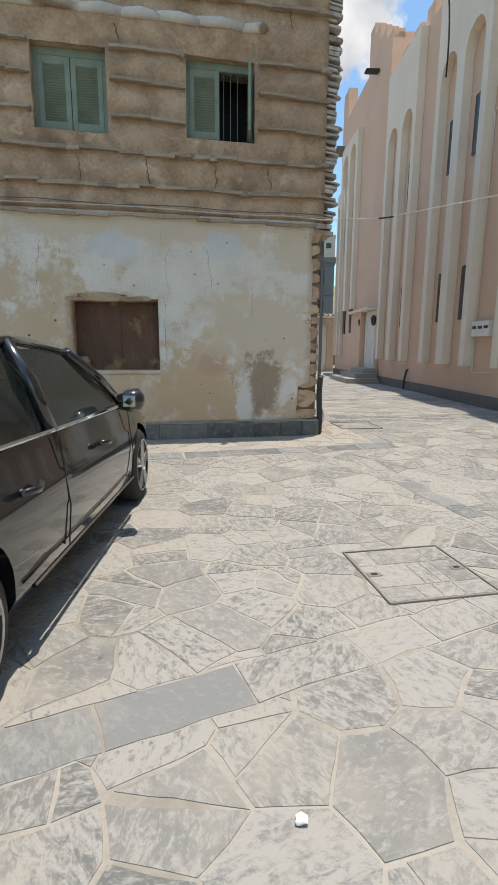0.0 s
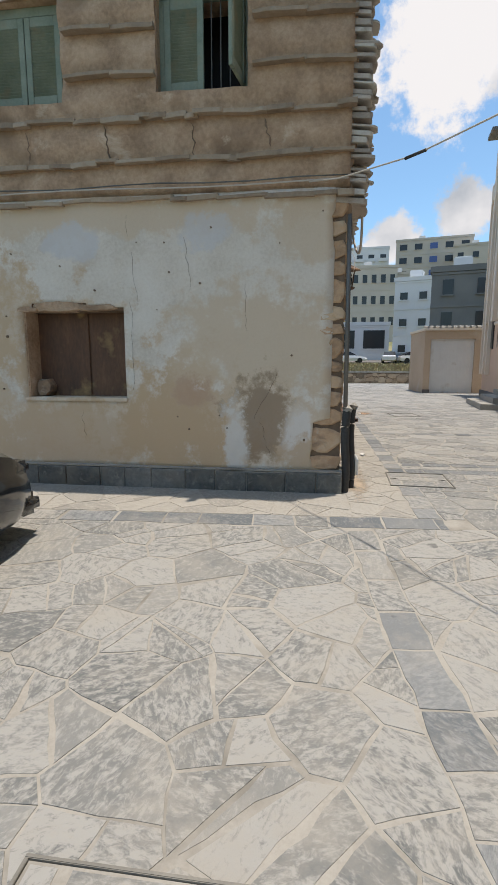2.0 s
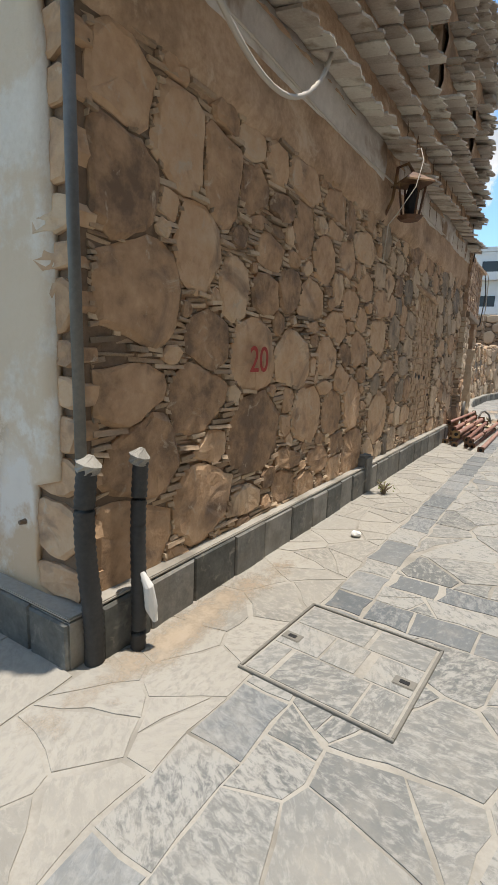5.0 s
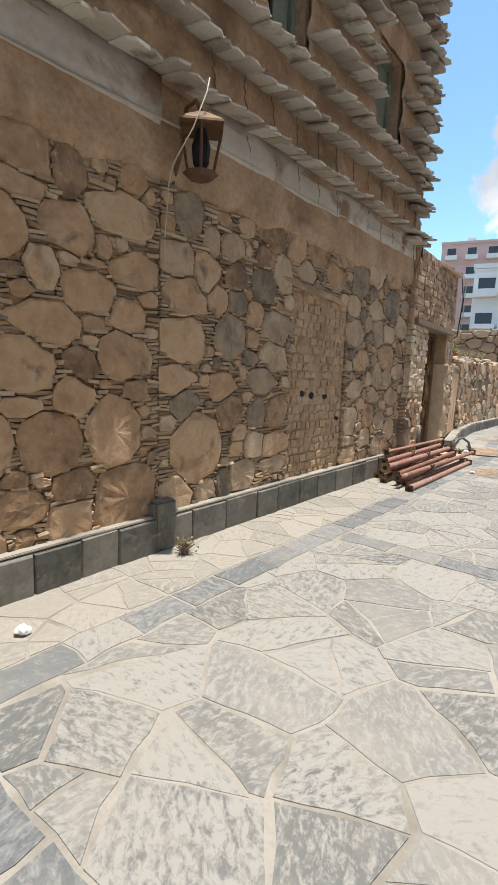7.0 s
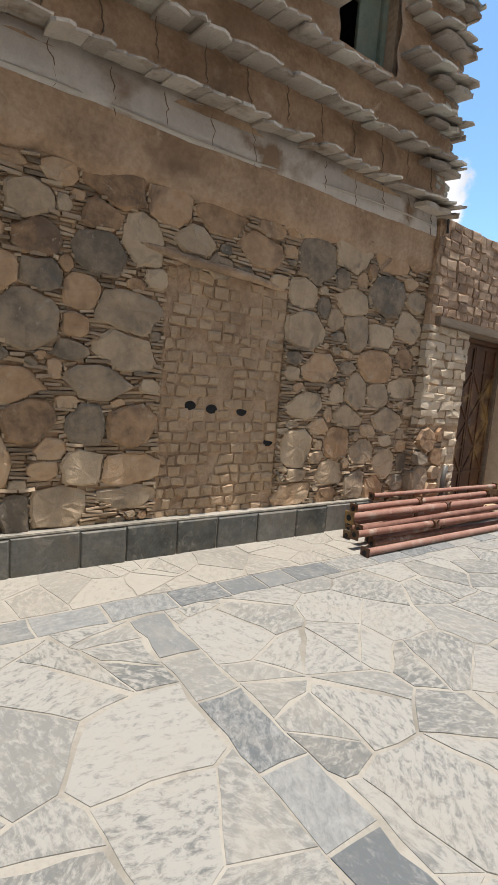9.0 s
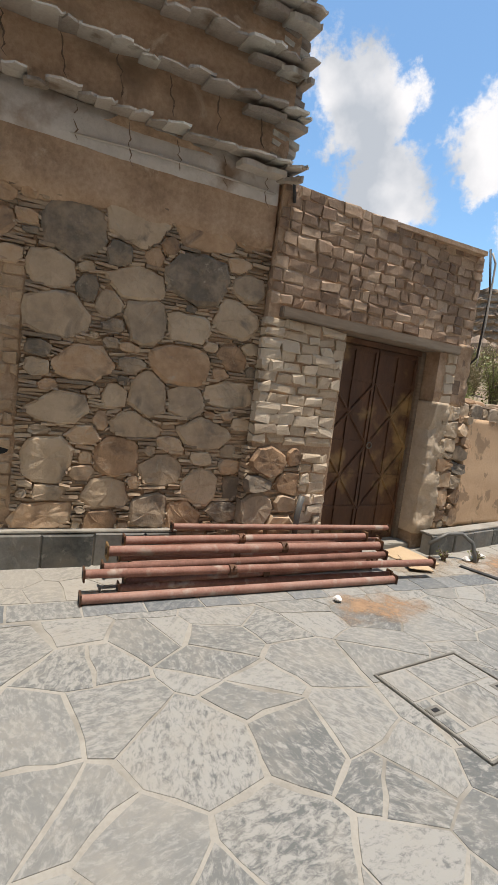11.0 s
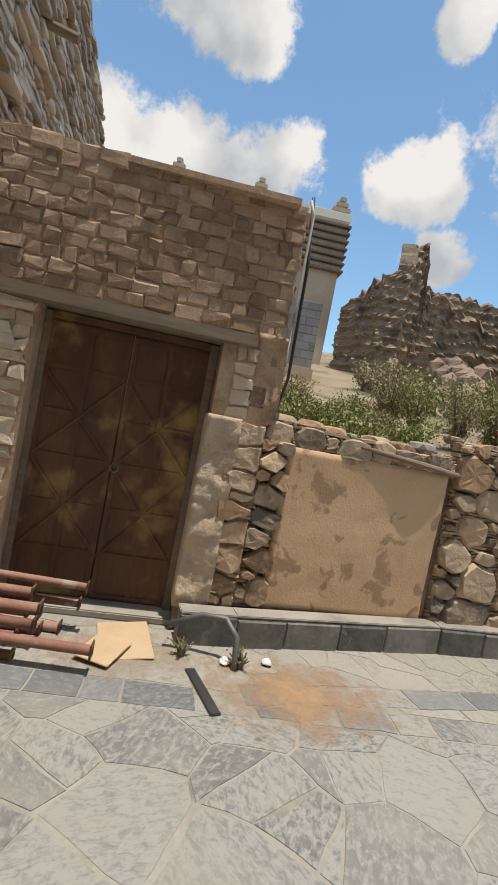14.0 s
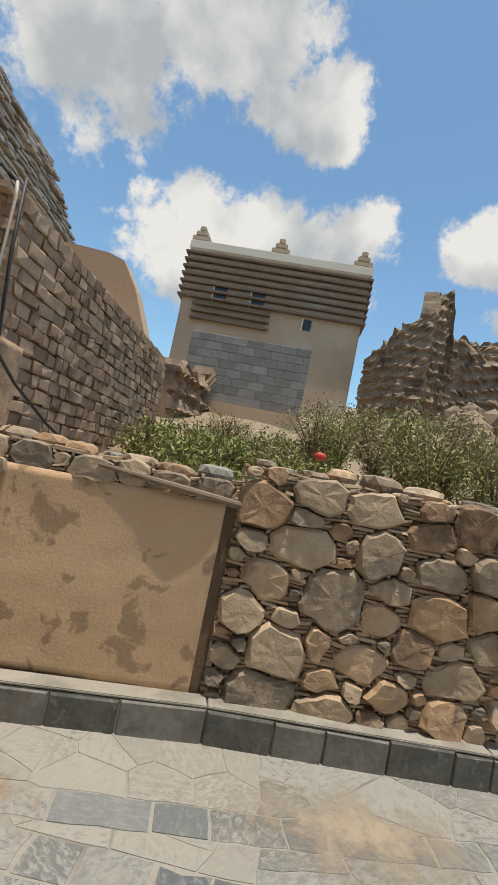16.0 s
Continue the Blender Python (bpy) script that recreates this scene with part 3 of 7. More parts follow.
def rubble(parent, face, u0, u1, v0, top, materials, chink, seed, sizes, placed=(), blocked=(), out=0.017, chink_name="chinking_slate", slate=0.022, pieces=True, tries=1200, grow=1.17, joint=0.006):
    """Big field stones with thin slates packed between them. top: a function of u."""
    r = random.Random(seed)
    res = 0.012
    vmax = max(top(u0 + (u1 - u0) * i / 20) for i in range(21))
    us, vs = np.arange(u0, u1, res) + res / 2, np.arange(v0, vmax, res) + res / 2
    U, V = np.meshgrid(us, vs)
    full = V > np.array([top(u) for u in us])[None, :]
    for b in blocked:
        full |= (U > b[0]) & (U < b[1]) & (V > b[2]) & (V < b[3])
    grown = full.copy()
    laid = []

    def put(cu, cv, hw, hh, force=False):
        i0, i1 = max(0, int((cu - hw - u0) / res)), min(len(us), int((cu + hw - u0) / res) + 1)
        j0, j1 = max(0, int((cv - hh - v0) / res)), min(len(vs), int((cv + hh - v0) / res) + 1)
        if i1 - i0 < 2 or j1 - j0 < 2:
            return
        cells = (abs((U[j0:j1, i0:i1] - cu) / hw) ** 3 + abs((V[j0:j1, i0:i1] - cv) / hh) ** 3) < 1
        if not force and (grown[j0:j1, i0:i1] & cells).mean() > 0.04:
            return
        grown[j0:j1, i0:i1] |= cells
        laid.append((cu, cv, hw, hh))

    for q in placed:
        put(*q, True)
    for size in sizes:
        for _ in range(tries):
            hw = size * r.uniform(0.75, 1.35) / 2
            hh = size * r.uniform(0.5, 1.05) / 2
            cu, cv = r.uniform(u0 + hw * 0.9, u1 - hw * 0.9), r.uniform(v0 + hh * 0.9, vmax - hh)
            j, i = int((cv - v0) / res), int((cu - u0) / res)
            if 0 <= j < len(vs) and 0 <= i < len(us) and grown[j, i]:
                continue
            put(cu, cv, hw, hh)
    verts, faces = [], []
    for a, (cu, cv, hw, hh) in enumerate(laid):
        # each stone grows until it meets its neighbours
        ring = stone_ring(cu, cv, hw * grow, hh * grow, r, 10, 3.2)
        for b, (cx, cy, gw, gh) in enumerate(laid):
            dx, dy = cx - cu, cy - cv
            if a == b or abs(dx) > 1.4 * (hw + gw) or abs(dy) > 1.4 * (hh + gh):
                continue
            ln = math.hypot(dx, dy)
            if ln < 0.01:
                continue
            ra, rb = 1 / math.hypot(dx / ln / hw, dy / ln / hh), 1 / math.hypot(dx / ln / gw, dy / ln / gh)
            tilt = 0.25 * math.sin(7.0 * (cu + cx) + 5.0 * (cv + cy))
            nx_, ny_ = (dx - tilt * dy) / ln, (dy + tilt * dx) / ln
            if a > b:
                tilt = -tilt
            m = ra / (ra + rb) * ln - joint
            ring = clip_poly(ring, nx_, ny_, nx_ * (cu + dx / ln * m) + ny_ * (cv + dy / ln * m))
            if len(ring) < 3:
                break
        for nx_, ny_, c in ((1, 0, u1), (-1, 0, -u0), (0, -1, -v0), (0, 1, vmax + 0.02)):
            ring = clip_poly(ring, nx_, ny_, c) if len(ring) >= 3 else ring
        if len(ring) < 3:
            continue
        lo_u, hi_u, lo_v, hi_v = min(p[0] for p in ring), max(p[0] for p in ring), min(p[1] for p in ring), max(p[1] for p in ring)
        if hi_u - lo_u < 0.03 or hi_v - lo_v < 0.025:
            continue
        vv, ff = stone_mesh(face, ring, out * r.uniform(0.6, 1.5), r)
        i0, i1 = max(0, int((lo_u - u0) / res)), min(len(us), int((hi_u - u0) / res) + 1)
        j0, j1 = max(0, int((lo_v - v0) / res)), min(len(vs), int((hi_v - v0) / res) + 1)
        full[j0:j1, i0:i1] |= inside(ring, U[j0:j1, i0:i1], V[j0:j1, i0:i1])
        if pieces:
            mesh_obj("stone", vv, ff, r.choice(materials), parent)
        else:
            n0 = len(verts)
            verts += vv
            faces += [tuple(n0 + k for k in f) for f in ff]
    # slates in what is left
    v = v0
    while v < vmax - slate:
        h = slate * r.uniform(0.7, 1.35)
        j0, j1 = int((v - v0) / res), max(int((v - v0) / res) + 1, int((v + h - v0) / res))
        free = ~full[j0:j1].any(axis=0) if slate > 0.03 else ~full[min(j0, len(vs) - 1)]
        i = 0
        while i < len(us):
            if not free[i]:
                i += 1
                continue
            e = i
            while e < len(us) and free[e]:
                e += 1
            a, b = us[i] - res, us[e - 1] + res
            while b - a > 0.02:
                ln = min(b - a, r.uniform(0.07, 0.26))
                if b - a - ln < 0.05:
                    ln = b - a
                o, t1, t2 = r.uniform(-0.006, 0.026), r.uniform(-0.007, 0.007), r.uniform(0, 0.012)
                n0 = len(verts)
                verts += [face.at(a, v + t1, -0.08), face.at(a + ln, v - t1, -0.08), face.at(a + ln, v - t1 + h, -0.08), face.at(a, v + t1 + h, -0.08),
                          face.at(a + t2, v + t1, o), face.at(a + ln - t2, v - t1, o + r.uniform(-0.012, 0.012)), face.at(a + ln - t2, v - t1 + h * 0.85, o), face.at(a + t2, v + t1 + h * 0.85, o - 0.004)]
                faces += [(n0 + 4, n0 + 5, n0 + 6, n0 + 7), (n0, n0 + 1, n0 + 5, n0 + 4), (n0 + 7, n0 + 6, n0 + 2, n0 + 3), (n0, n0 + 4, n0 + 7, n0 + 3), (n0 + 5, n0 + 1, n0 + 2, n0 + 6)]
                a += ln + 0.004
            i = e
        v += h + 0.004
    ob = mesh_obj(chink_name, verts, faces, chink, parent)
    ob["kind"] = "stuff"
    return ob


def brick_geometry(face, u0, u1, v0, v1, w0, w1, r, slop=0.008):
    def j():
        return r.uniform(-slop, slop)
    c = 0.009
    vs = [face.at(a, b, w0) for a, b in ((u0, v0), (u1, v0), (u1, v1), (u0, v1))]
    vs += [face.at(a + j(), b + j(), w1 - c) for a, b in ((u0, v0), (u1, v0), (u1, v1), (u0, v1))]
    vs += [face.at(a + j(), b + j(), w1 + 0.35 * j()) for a, b in ((u0 + c, v0 + c), (u1 - c, v0 + c), (u1 - c, v1 - c), (u0 + c, v1 - c))]
    fs = [(8, 9, 10, 11)]
    for k in range(4):
        k2 = (k + 1) % 4
        fs += [(k, k2, 4 + k2, 4 + k), (4 + k, 4 + k2, 8 + k2, 8 + k)]
    return vs, fs


def brickwork(parent, face, u0, u1, v0, top, material, seed, course=0.105, length=(0.16, 0.30), proud=0.02, gap=0.016, name="brick", blocked=(), drop=0.0, slop=0.008, others=None):
    r = random.Random(seed)
    v = v0
    while True:
        h = course * r.uniform(0.85, 1.12)
        if v + h > max(top(u0), top(u1)) + 0.02:
            break
        u = u0 - r.uniform(0, 0.1)
        while u < u1 - 0.03:
            ln = r.uniform(*length)
            a, b = max(u, u0), min(u + ln, u1)
            if u1 - b < 0.06:
                b = u1
            u = b + gap
            if b - a < 0.04 or v + h * 0.7 > top((a + b) / 2) or any(q[0] < (a + b) / 2 < q[1] and q[2] < v + h / 2 < q[3] for q in blocked):
                continue
            if r.random() < drop:
                continue
            vs, fs = brick_geometry(face, a, b, v, v + h, -0.06, proud * r.uniform(0.3, 1.5), r, slop)
            mesh_obj(name, vs, fs, others if others and r.random() < 0.12 else material, parent)
        v += h + gap


def slate_row(parent, face, u0, u1, v, out, seed, width=(0.2, 0.36), thick=0.028, droop=0.05, material=None, twist=(0.0, 0.034)):
    """Flat overlapping slates that stick out of a wall."""
    r = random.Random(seed)
    u = u0
    while u < u1:
        w = r.uniform(*width)
        b = min(u + w, u1 + 0.04)
        o = out * r.uniform(0.82, 1.12)
        dz, tw, th = r.uniform(-0.014, 0.012), r.uniform(*twist), thick * r.uniform(0.7, 1.4)
        e1, e2 = r.uniform(0, 0.045) * out / 0.25, r.uniform(0, 0.045) * out / 0.25
        m = u + (b - u) * r.uniform(0.25, 0.75)
        top = [(u, -0.1, 0), (b, -0.1, 0), (b, o * 0.86, -droop * 0.8), (b - 0.02, o - e1, -droop), (m, o, -droop), (u + 0.02, o - e2, -droop), (u, o * 0.84, -droop * 0.8)]
        vs = [face.at(p, v + dz + q + tw * (p - m) / w, k) for p, k, q in top] + [face.at(p, v + dz + q + tw * (p - m) / w - th, k) for p, k, q in top]
        n = len(top)
        fs = [tuple(range(n)), tuple(range(2 * n - 1, n - 1, -1))] + [(k, n + k, n + (k + 1) % n, (k + 1) % n) for k in range(n)]
        mesh_obj("slate", vs, fs, material or M_SLATE, parent)
        u = b - r.uniform(0.01, 0.05)


def ground_z(x, y):
    t = min(1, max(0, (-0.15 - y) / 2.5))
    return -0.14 * t * t * (3 - 2 * t)


# ---- ground ----
def far_z(x, y):
    if y < 31:
        return ground_z(x, y) - 0.05
    z = (y - 31) * 0.05
    if y > 80:
        z += (y - 80) * 0.13
    return min(z, 45)


def make_ground():
    xs = sorted({*[-900, -500, -300, -200, -140, -100, -70, -50, -40, -30, -24, -18, -14, -12], *[x * 1.0 for x in range(-10, 12)], *[14, 18, 24, 30, 40, 50, 70, 100, 140, 200, 300, 500, 900]})
    ys = sorted({*[-900, -500, -300, -200, -100, -60, -40, -25, -18, -14], *[-12 + 0.5 * k for k in range(0, 32)], *[5, 8, 12, 16, 20, 25, 28, 30.9, 31.1, 34, 38, 44, 50, 58, 66, 74, 82, 95, 110, 130, 160, 200, 260, 340, 500, 900]})
    verts = [(x, y, far_z(x, y)) for y in ys for x in xs]
    n = len(xs)
    faces = [(j * n + i, j * n + i + 1, (j + 1) * n + i + 1, (j + 1) * n + i) for j in range(len(ys) - 1) for i in range(n - 1)]
    g = mesh_obj("ground", verts, faces, M_FIELD, smooth=True)
    tagged(g, "dry ground and grassy field reaching the horizon", "ground", kind="structure")


make_ground()
xs = [-9 + 0.25 * k for k in range(75)]
ys = [-12 + 0.25 * k for k in range(172)]
bed = mesh_obj("pavement", [(x, y, ground_z(x, y) - 0.0025) for y in ys for x in xs],
               [(j * 75 + i, j * 75 + i + 1, (j + 1) * 75 + i + 1, (j + 1) * 75 + i) for j in range(171) for i in range(74)], M_MORTAR, smooth=True)
tagged(bed, "grey crazy-paved flagstone street with pale cement joints", "pavement", kind="structure")

# ---- old mud house ----
HOUSE_TOP = 6.1
face_a = Face((0, 0, 0), (1, 0, 0), (0, -1, 0))
face_b = Face((0, 0, 0), (0, 1, 0), (1, 0, 0))
face_n = Face((0, 7.55, 0), (-1, -0.11, 0), (-0.11, 1, 0))
BOARD_WIN = (-3.33, -2.19, 0.92, 1.83)
WIN_A1, WIN_A2 = (-3.57, -2.73, 3.76, 4.69), (-1.79, -0.93, 3.79, 4.72)
WIN_B1, WIN_B2 = (6.1, 6.78, 3.9, 4.78), (4.2, 4.8, 3.9, 4.78)
UP = 2.9

wall_south = thing("wall_south", "whitewashed lower and mud-layered upper front of an old mud house", "wall", kind="structure")
wall_east = thing("wall_east", "rubble stone side wall of an old mud house under slate ledges", "wall", kind="structure")
wall_north = thing("wall_north", "dark slate-layered back wall of an old mud house", "wall", kind="structure")


def corner_edge(v):
    return -0.07 - 0.09 * max(0, noise.noise((v * 2.2, 4.2, 0))) - 0.05 * max(0, noise.noise((v * 7, 1.2, 0))) - (0.20 if 0.2 < v < 0.74 else 0)


# core of the house: walls with thickness, inner rooms blacked out behind the windows
part("core_south_low", face_a.box(-9, BOARD_WIN[0], 0, UP, -0.5, 0), M_MUD_DARK, wall_south)
part("core_south_low_east", face_a.box(BOARD_WIN[1], 0, 0, UP, -0.5, -0.012), M_MUD_DARK, wall_south)
part("core_south_under_window", face_a.box(BOARD_WIN[0], BOARD_WIN[1], 0, BOARD_WIN[2], -0.5, 0), M_MUD_DARK, wall_south)
part("core_south_over_window", face_a.box(BOARD_WIN[0], BOARD_WIN[1], BOARD_WIN[3], UP, -0.5, 0), M_MUD_DARK, wall_south)
for a, b, c, d in ((-9, WIN_A1[0], UP, HOUSE_TOP), (WIN_A1[0], WIN_A1[1], UP, WIN_A1[2]), (WIN_A1[0], WIN_A1[1], WIN_A1[3], HOUSE_TOP), (WIN_A1[1], WIN_A2[0], UP, HOUSE_TOP),
                   (WIN_A2[0], WIN_A2[1], UP, WIN_A2[2]), (WIN_A2[0], WIN_A2[1], WIN_A2[3], HOUSE_TOP), (WIN_A2[1], 0, UP, HOUSE_TOP)):
    part("core_south_upper", face_a.box(a, b, c, d, -0.5, 0), M_MUD, wall_south)
part("core_east_low", face_b.box(0.5, 7.6, 0, UP, -0.5, -0.014), M_MUD, wall_east)
for a, b, c, d in ((0.5, WIN_B2[0], UP, HOUSE_TOP), (WIN_B2[0], WIN_B2[1], UP, WIN_B2[2]), (WIN_B2[0], WIN_B2[1], WIN_B2[3], HOUSE_TOP), (WIN_B2[1], WIN_B1[0], UP, HOUSE_TOP),
                   (WIN_B1[0], WIN_B1[1], UP, WIN_B1[2]), (WIN_B1[0], WIN_B1[1], WIN_B1[3], HOUSE_TOP), (WIN_B1[1], 7.6, UP, HOUSE_TOP)):
    part("core_east_upper", face_b.box(a, b, c, d, -0.5, 0), M_MUD, wall_east)
part("core_north", face_n.box(0.5, 5.3, 0, HOUSE_TOP, -0.5, -0.02), M_MUD, wall_north)
part("core_north_low", face_n.box(5.3, 9, 0, 5.4, -0.5, -0.02), M_MUD, wall_north)
w = mesh_obj("wall_west", [(-9, 0.5, 0), (-8.6, 0.5, 0), (-8.6, 7.1, 0), (-9, 7.1, 0), (-9, 0.5, 4.9), (-8.6, 0.5, 4.9), (-8.6, 7.1, 4.9), (-9, 7.1, 4.9)],
             [(0, 1, 2, 3), (4, 5, 6, 7), (0, 1, 5, 4), (1, 2, 6, 5), (2, 3, 7, 6), (3, 0, 4, 7)], M_MUD)
low_roof = part("roof_low", box_bm(-9, -5.3, 0.0, 6.9, 4.75, 4.9), M_MUD)
tagged(low_roof, "lower flat mud roof at the back of the house", "roof", kind="structure")
tagged(w, "plain mud end wall of the old house", "wall", kind="structure")
roof = part("roof", box_bm(-5.3, 0.06, -0.06, 7.0, HOUSE_TOP, HOUSE_TOP + 0.16, 0.02), M_MUD)
tagged(roof, "flat mud roof of the old house", "roof", kind="structure")
floor_u = part("floor_upper", box_bm(-8.6, -0.5, 0.5, 7.1, UP - 0.1, UP + 0.1), M_MUD_DARK)
tagged(floor_u, "dark mud floor of the upper rooms", "floor", kind="structure")

# whitewashed render, broken off along the corner
def render_sheet():
    """One sheet of render; its free end follows the broken corner line."""
    us = [-9 + 0.1 * k for k in range(90)]
    vs = [0.2 + 0.05 * k for k in range(55)]
    verts, faces, ids = [], [], {}

    def vert(i, j):
        if (i, j) not in ids:
            v = vs[j]
            u = min(us[i], corner_edge(v))
            near = max(0.0, 1 - abs(u - corner_edge(v)) / 0.12)
            ids[i, j] = len(verts)
            verts.append(face_a.at(u, v, 0.028 + wob(u, v, 0.9, 0.016, 3.0) - 0.004 * near))
        return ids[i, j]
    for j in range(len(vs) - 1):
        for i in range(len(us) - 1):
            cu, cv = us[i] + 0.05, vs[j] + 0.025
            top = BOARD_WIN[3] + 0.05 * max(0, noise.noise((cu * 3, 0, 9))) + (0.05 if -3.15 < cu < -2.6 else 0)
            if BOARD_WIN[0] < cu < BOARD_WIN[1] and BOARD_WIN[2] < cv < top:
                continue
            if us[i] > corner_edge(vs[j]) and us[i] > corner_edge(vs[j + 1]):
                continue
            faces.append((vert(i, j), vert(i + 1, j), vert(i + 1, j + 1), vert(i, j + 1)))
    ob = mesh_obj("whitewashed_render", verts, faces, M_WHITEWASH, wall_south, "patchy off-white and ochre lime render", smooth=True)
    md = ob.modifiers.new("thick", "SOLIDIFY")
    md.thickness, md.offset = 0.03, -1


render_sheet()
# stones laid bare at the corner
rc = random.Random(11)
v = 0.02
while v < 2.85:
    h = rc.uniform(0.1, 0.28)
    big = 0.36 if 0.2 < v < 0.74 else 0.26
    ring, vs_, fs_ = stone_geometry(face_a, -big / 2 + 0.02, v + h / 2, big / 2, h / 2, 0.012, rc, 8)
    mesh_obj("stone", vs_, fs_, M_STONE, wall_south)
    v += h + 0.02

# boarded-up window: deep reveal, two rusty sheets, a stone in the corner
bw = thing("window_1", "square window recess closed with rusty brown sheet metal", "window", kind="structure")
part("reveal_sill", face_a.box(BOARD_WIN[0], BOARD_WIN[1], BOARD_WIN[2] - 0.03, BOARD_WIN[2] + 0.012, -0.22, 0.045, 0.008), M_WHITEWASH, bw)
part("reveal_side", face_a.box(BOARD_WIN[0] - 0.01, BOARD_WIN[0] + 0.05, BOARD_WIN[2], BOARD_WIN[3], -0.24, 0.02, 0.01), M_MUD, bw)
part("lintel", face_a.box(BOARD_WIN[0], BOARD_WIN[1], BOARD_WIN[3] - 0.012, BOARD_WIN[3] + 0.05, -0.22, -0.005, 0.008), M_MUD_DARK, bw)
part("sheet", face_a.box(BOARD_WIN[0] + 0.05, -2.72, BOARD_WIN[2] + 0.012, BOARD_WIN[3] - 0.012, -0.235, -0.22), M_RUST, bw)
part("sheet", face_a.box(-2.715, BOARD_WIN[1], BOARD_WIN[2] + 0.012, BOARD_WIN[3] - 0.012, -0.245, -0.228), M_RUST, bw)
part("seam_strip", face_a.box(-2.735, -2.70, BOARD_WIN[2] + 0.012, BOARD_WIN[3] - 0.012, -0.222, -0.212, 0.003), M_RUST, bw)
_, vs_, fs_ = stone_geometry(Face((0, 0.14, 0), (1, 0, 0), (0, -1, 0)), -3.19, BOARD_WIN[2] + 0.1, 0.085, 0.1, 0.05, rc)
st = mesh_obj("loose_stone", vs_, fs_, M_STONE)
tagged(st, "brown loose stone lying in the window recess", "stone")

for u, v, a, b in ((-2.92, 1.865, 0.3, 0.055), (-2.5, 1.85, 0.24, 0.035), (-3.25, 1.84, 0.14, 0.03)):
    _, vs_, fs_ = stone_geometry(face_a, u, v, a, b, 0.038, rc, 10)
    mesh_obj("broken_edge", vs_, fs_, M_MUD, bw, "bare mud where the render broke off")

# upper mud courses with thin slates between them
LEDGES_A = (2.88, 3.22, 3.6, 3.98, 4.37, 4.71, 5.35, 5.7)
holes_a = (WIN_A1, WIN_A2)


def course_shape(levels):
    def f(u, v):
        lo = max([q for q in levels if q <= v + 1e-6], default=levels[0] - 0.4)
        hi = min([q for q in levels if q > v + 1e-6], default=lo + 0.4)
        t = (v - lo) / (hi - lo)
        return 0.015 + 0.06 * math.sin(math.pi * min(1, max(0, t))) ** 0.7 * (1 - 0.35 * t) + wob(u, v, 1.6, 0.028, 8.0) + 0.012 * noise.noise((u * 11, v * 11, 4.0))
    return f


rough_sheet("mud_courses", face_a, -9, 0.02, UP, HOUSE_TOP, course_shape(LEDGES_A), M_MUD, wall_south, step=0.07, back=-0.05, holes=holes_a)
for k, z in enumerate(LEDGES_A):
    spans = [(-9, 0.02)]
    if WIN_A1[2] < z < WIN_A1[3] + 0.1:
        spans = [(-9, WIN_A1[0] - 0.06), (WIN_A1[1] + 0.04, WIN_A2[0] - 0.05), (WIN_A2[1] + 0.05, 0.02)]
    for a, b in spans:
        slate_row(wall_south, face_a, a, b, z + 0.01, 0.125 if z > 3 else 0.10, 100 + k, width=(0.12, 0.5), thick=0.034, droop=0.02, twist=(-0.014, 0.02), material=M_LEDGE)
beam = thing("roof_beam_row", "pale grey weathered timber log let into the mud wall", "beam")
lr = random.Random(3)
u = -9.0
while u < -0.85:
    ln = lr.uniform(0.35, 0.6)
    part("log", tube_bm([face_a.at(u, 5.06 + lr.uniform(-0.015, 0.015), 0.06), face_a.at(u + ln / 2, 5.06 + 0.02 * lr.random(), 0.075), face_a.at(min(u + ln, -0.8), 5.06, 0.06)], [0.05, 0.062, 0.05], 9), M_GREYWASH, beam, smooth=True)
    u += ln - 0.03


def shutter(parent, face, u0, u1, v0, v1, w, hinge=None, angle=0.0):
    """A louvred wooden shutter leaf. hinge: u of the hinge, when it stands open."""
    leaf = thing("shutter", "faded green louvred wooden shutter", "shutter")
    leaf.parent = parent
    del leaf["category"]
    f = Face((0, 0, 0), (1, 0, 0), (0, 1, 0))
    wd, ht, s = u1 - u0, v1 - v0, 0.06
    bms = [("stile", f.box(0, s, 0, ht, -0.018, 0.018, 0.004)), ("stile", f.box(wd - s, wd, 0, ht, -0.018, 0.018, 0.004)),
           ("rail", f.box(s, wd - s, 0, 0.09, -0.016, 0.016, 0.004)), ("rail", f.box(s, wd - s, ht - 0.09, ht, -0.016, 0.016, 0.004))]
    n = int((ht - 0.18) / 0.028)
    for k in range(n):
        z = 0.09 + (k + 0.5) * (ht - 0.18) / n
        bm = box_bm(s - 0.004, wd - s + 0.004, -0.016, 0.016, -0.003, 0.003)
        bmesh.ops.transform(bm, matrix=Matrix.Translation((0, 0, z)) @ Matrix.Rotation(radians(40), 4, "X"), verts=bm.verts[:])
        bms.append(("slat", bm))
    base = Matrix((( face.u.x, face.w.x, 0, 0), (face.u.y, face.w.y, 0, 0), (0, 0, 1, 0), (0, 0, 0, 1)))
    if hinge is None:
        m = Matrix.Translation(face.at(u0, v0, w)) @ base
    else:
        m = Matrix.Translation(face.at(u1, v0, w)) @ base @ Matrix.Rotation(radians(angle), 4, "Z") @ Matrix.Translation((-wd, 0, 0))
    for nm, bm in bms:
        bmesh.ops.transform(bm, matrix=m, verts=bm.verts[:])
        bmesh.ops.recalc_face_normals(bm, faces=bm.faces[:])
        part(nm, bm, M_GREEN, leaf)
    return leaf


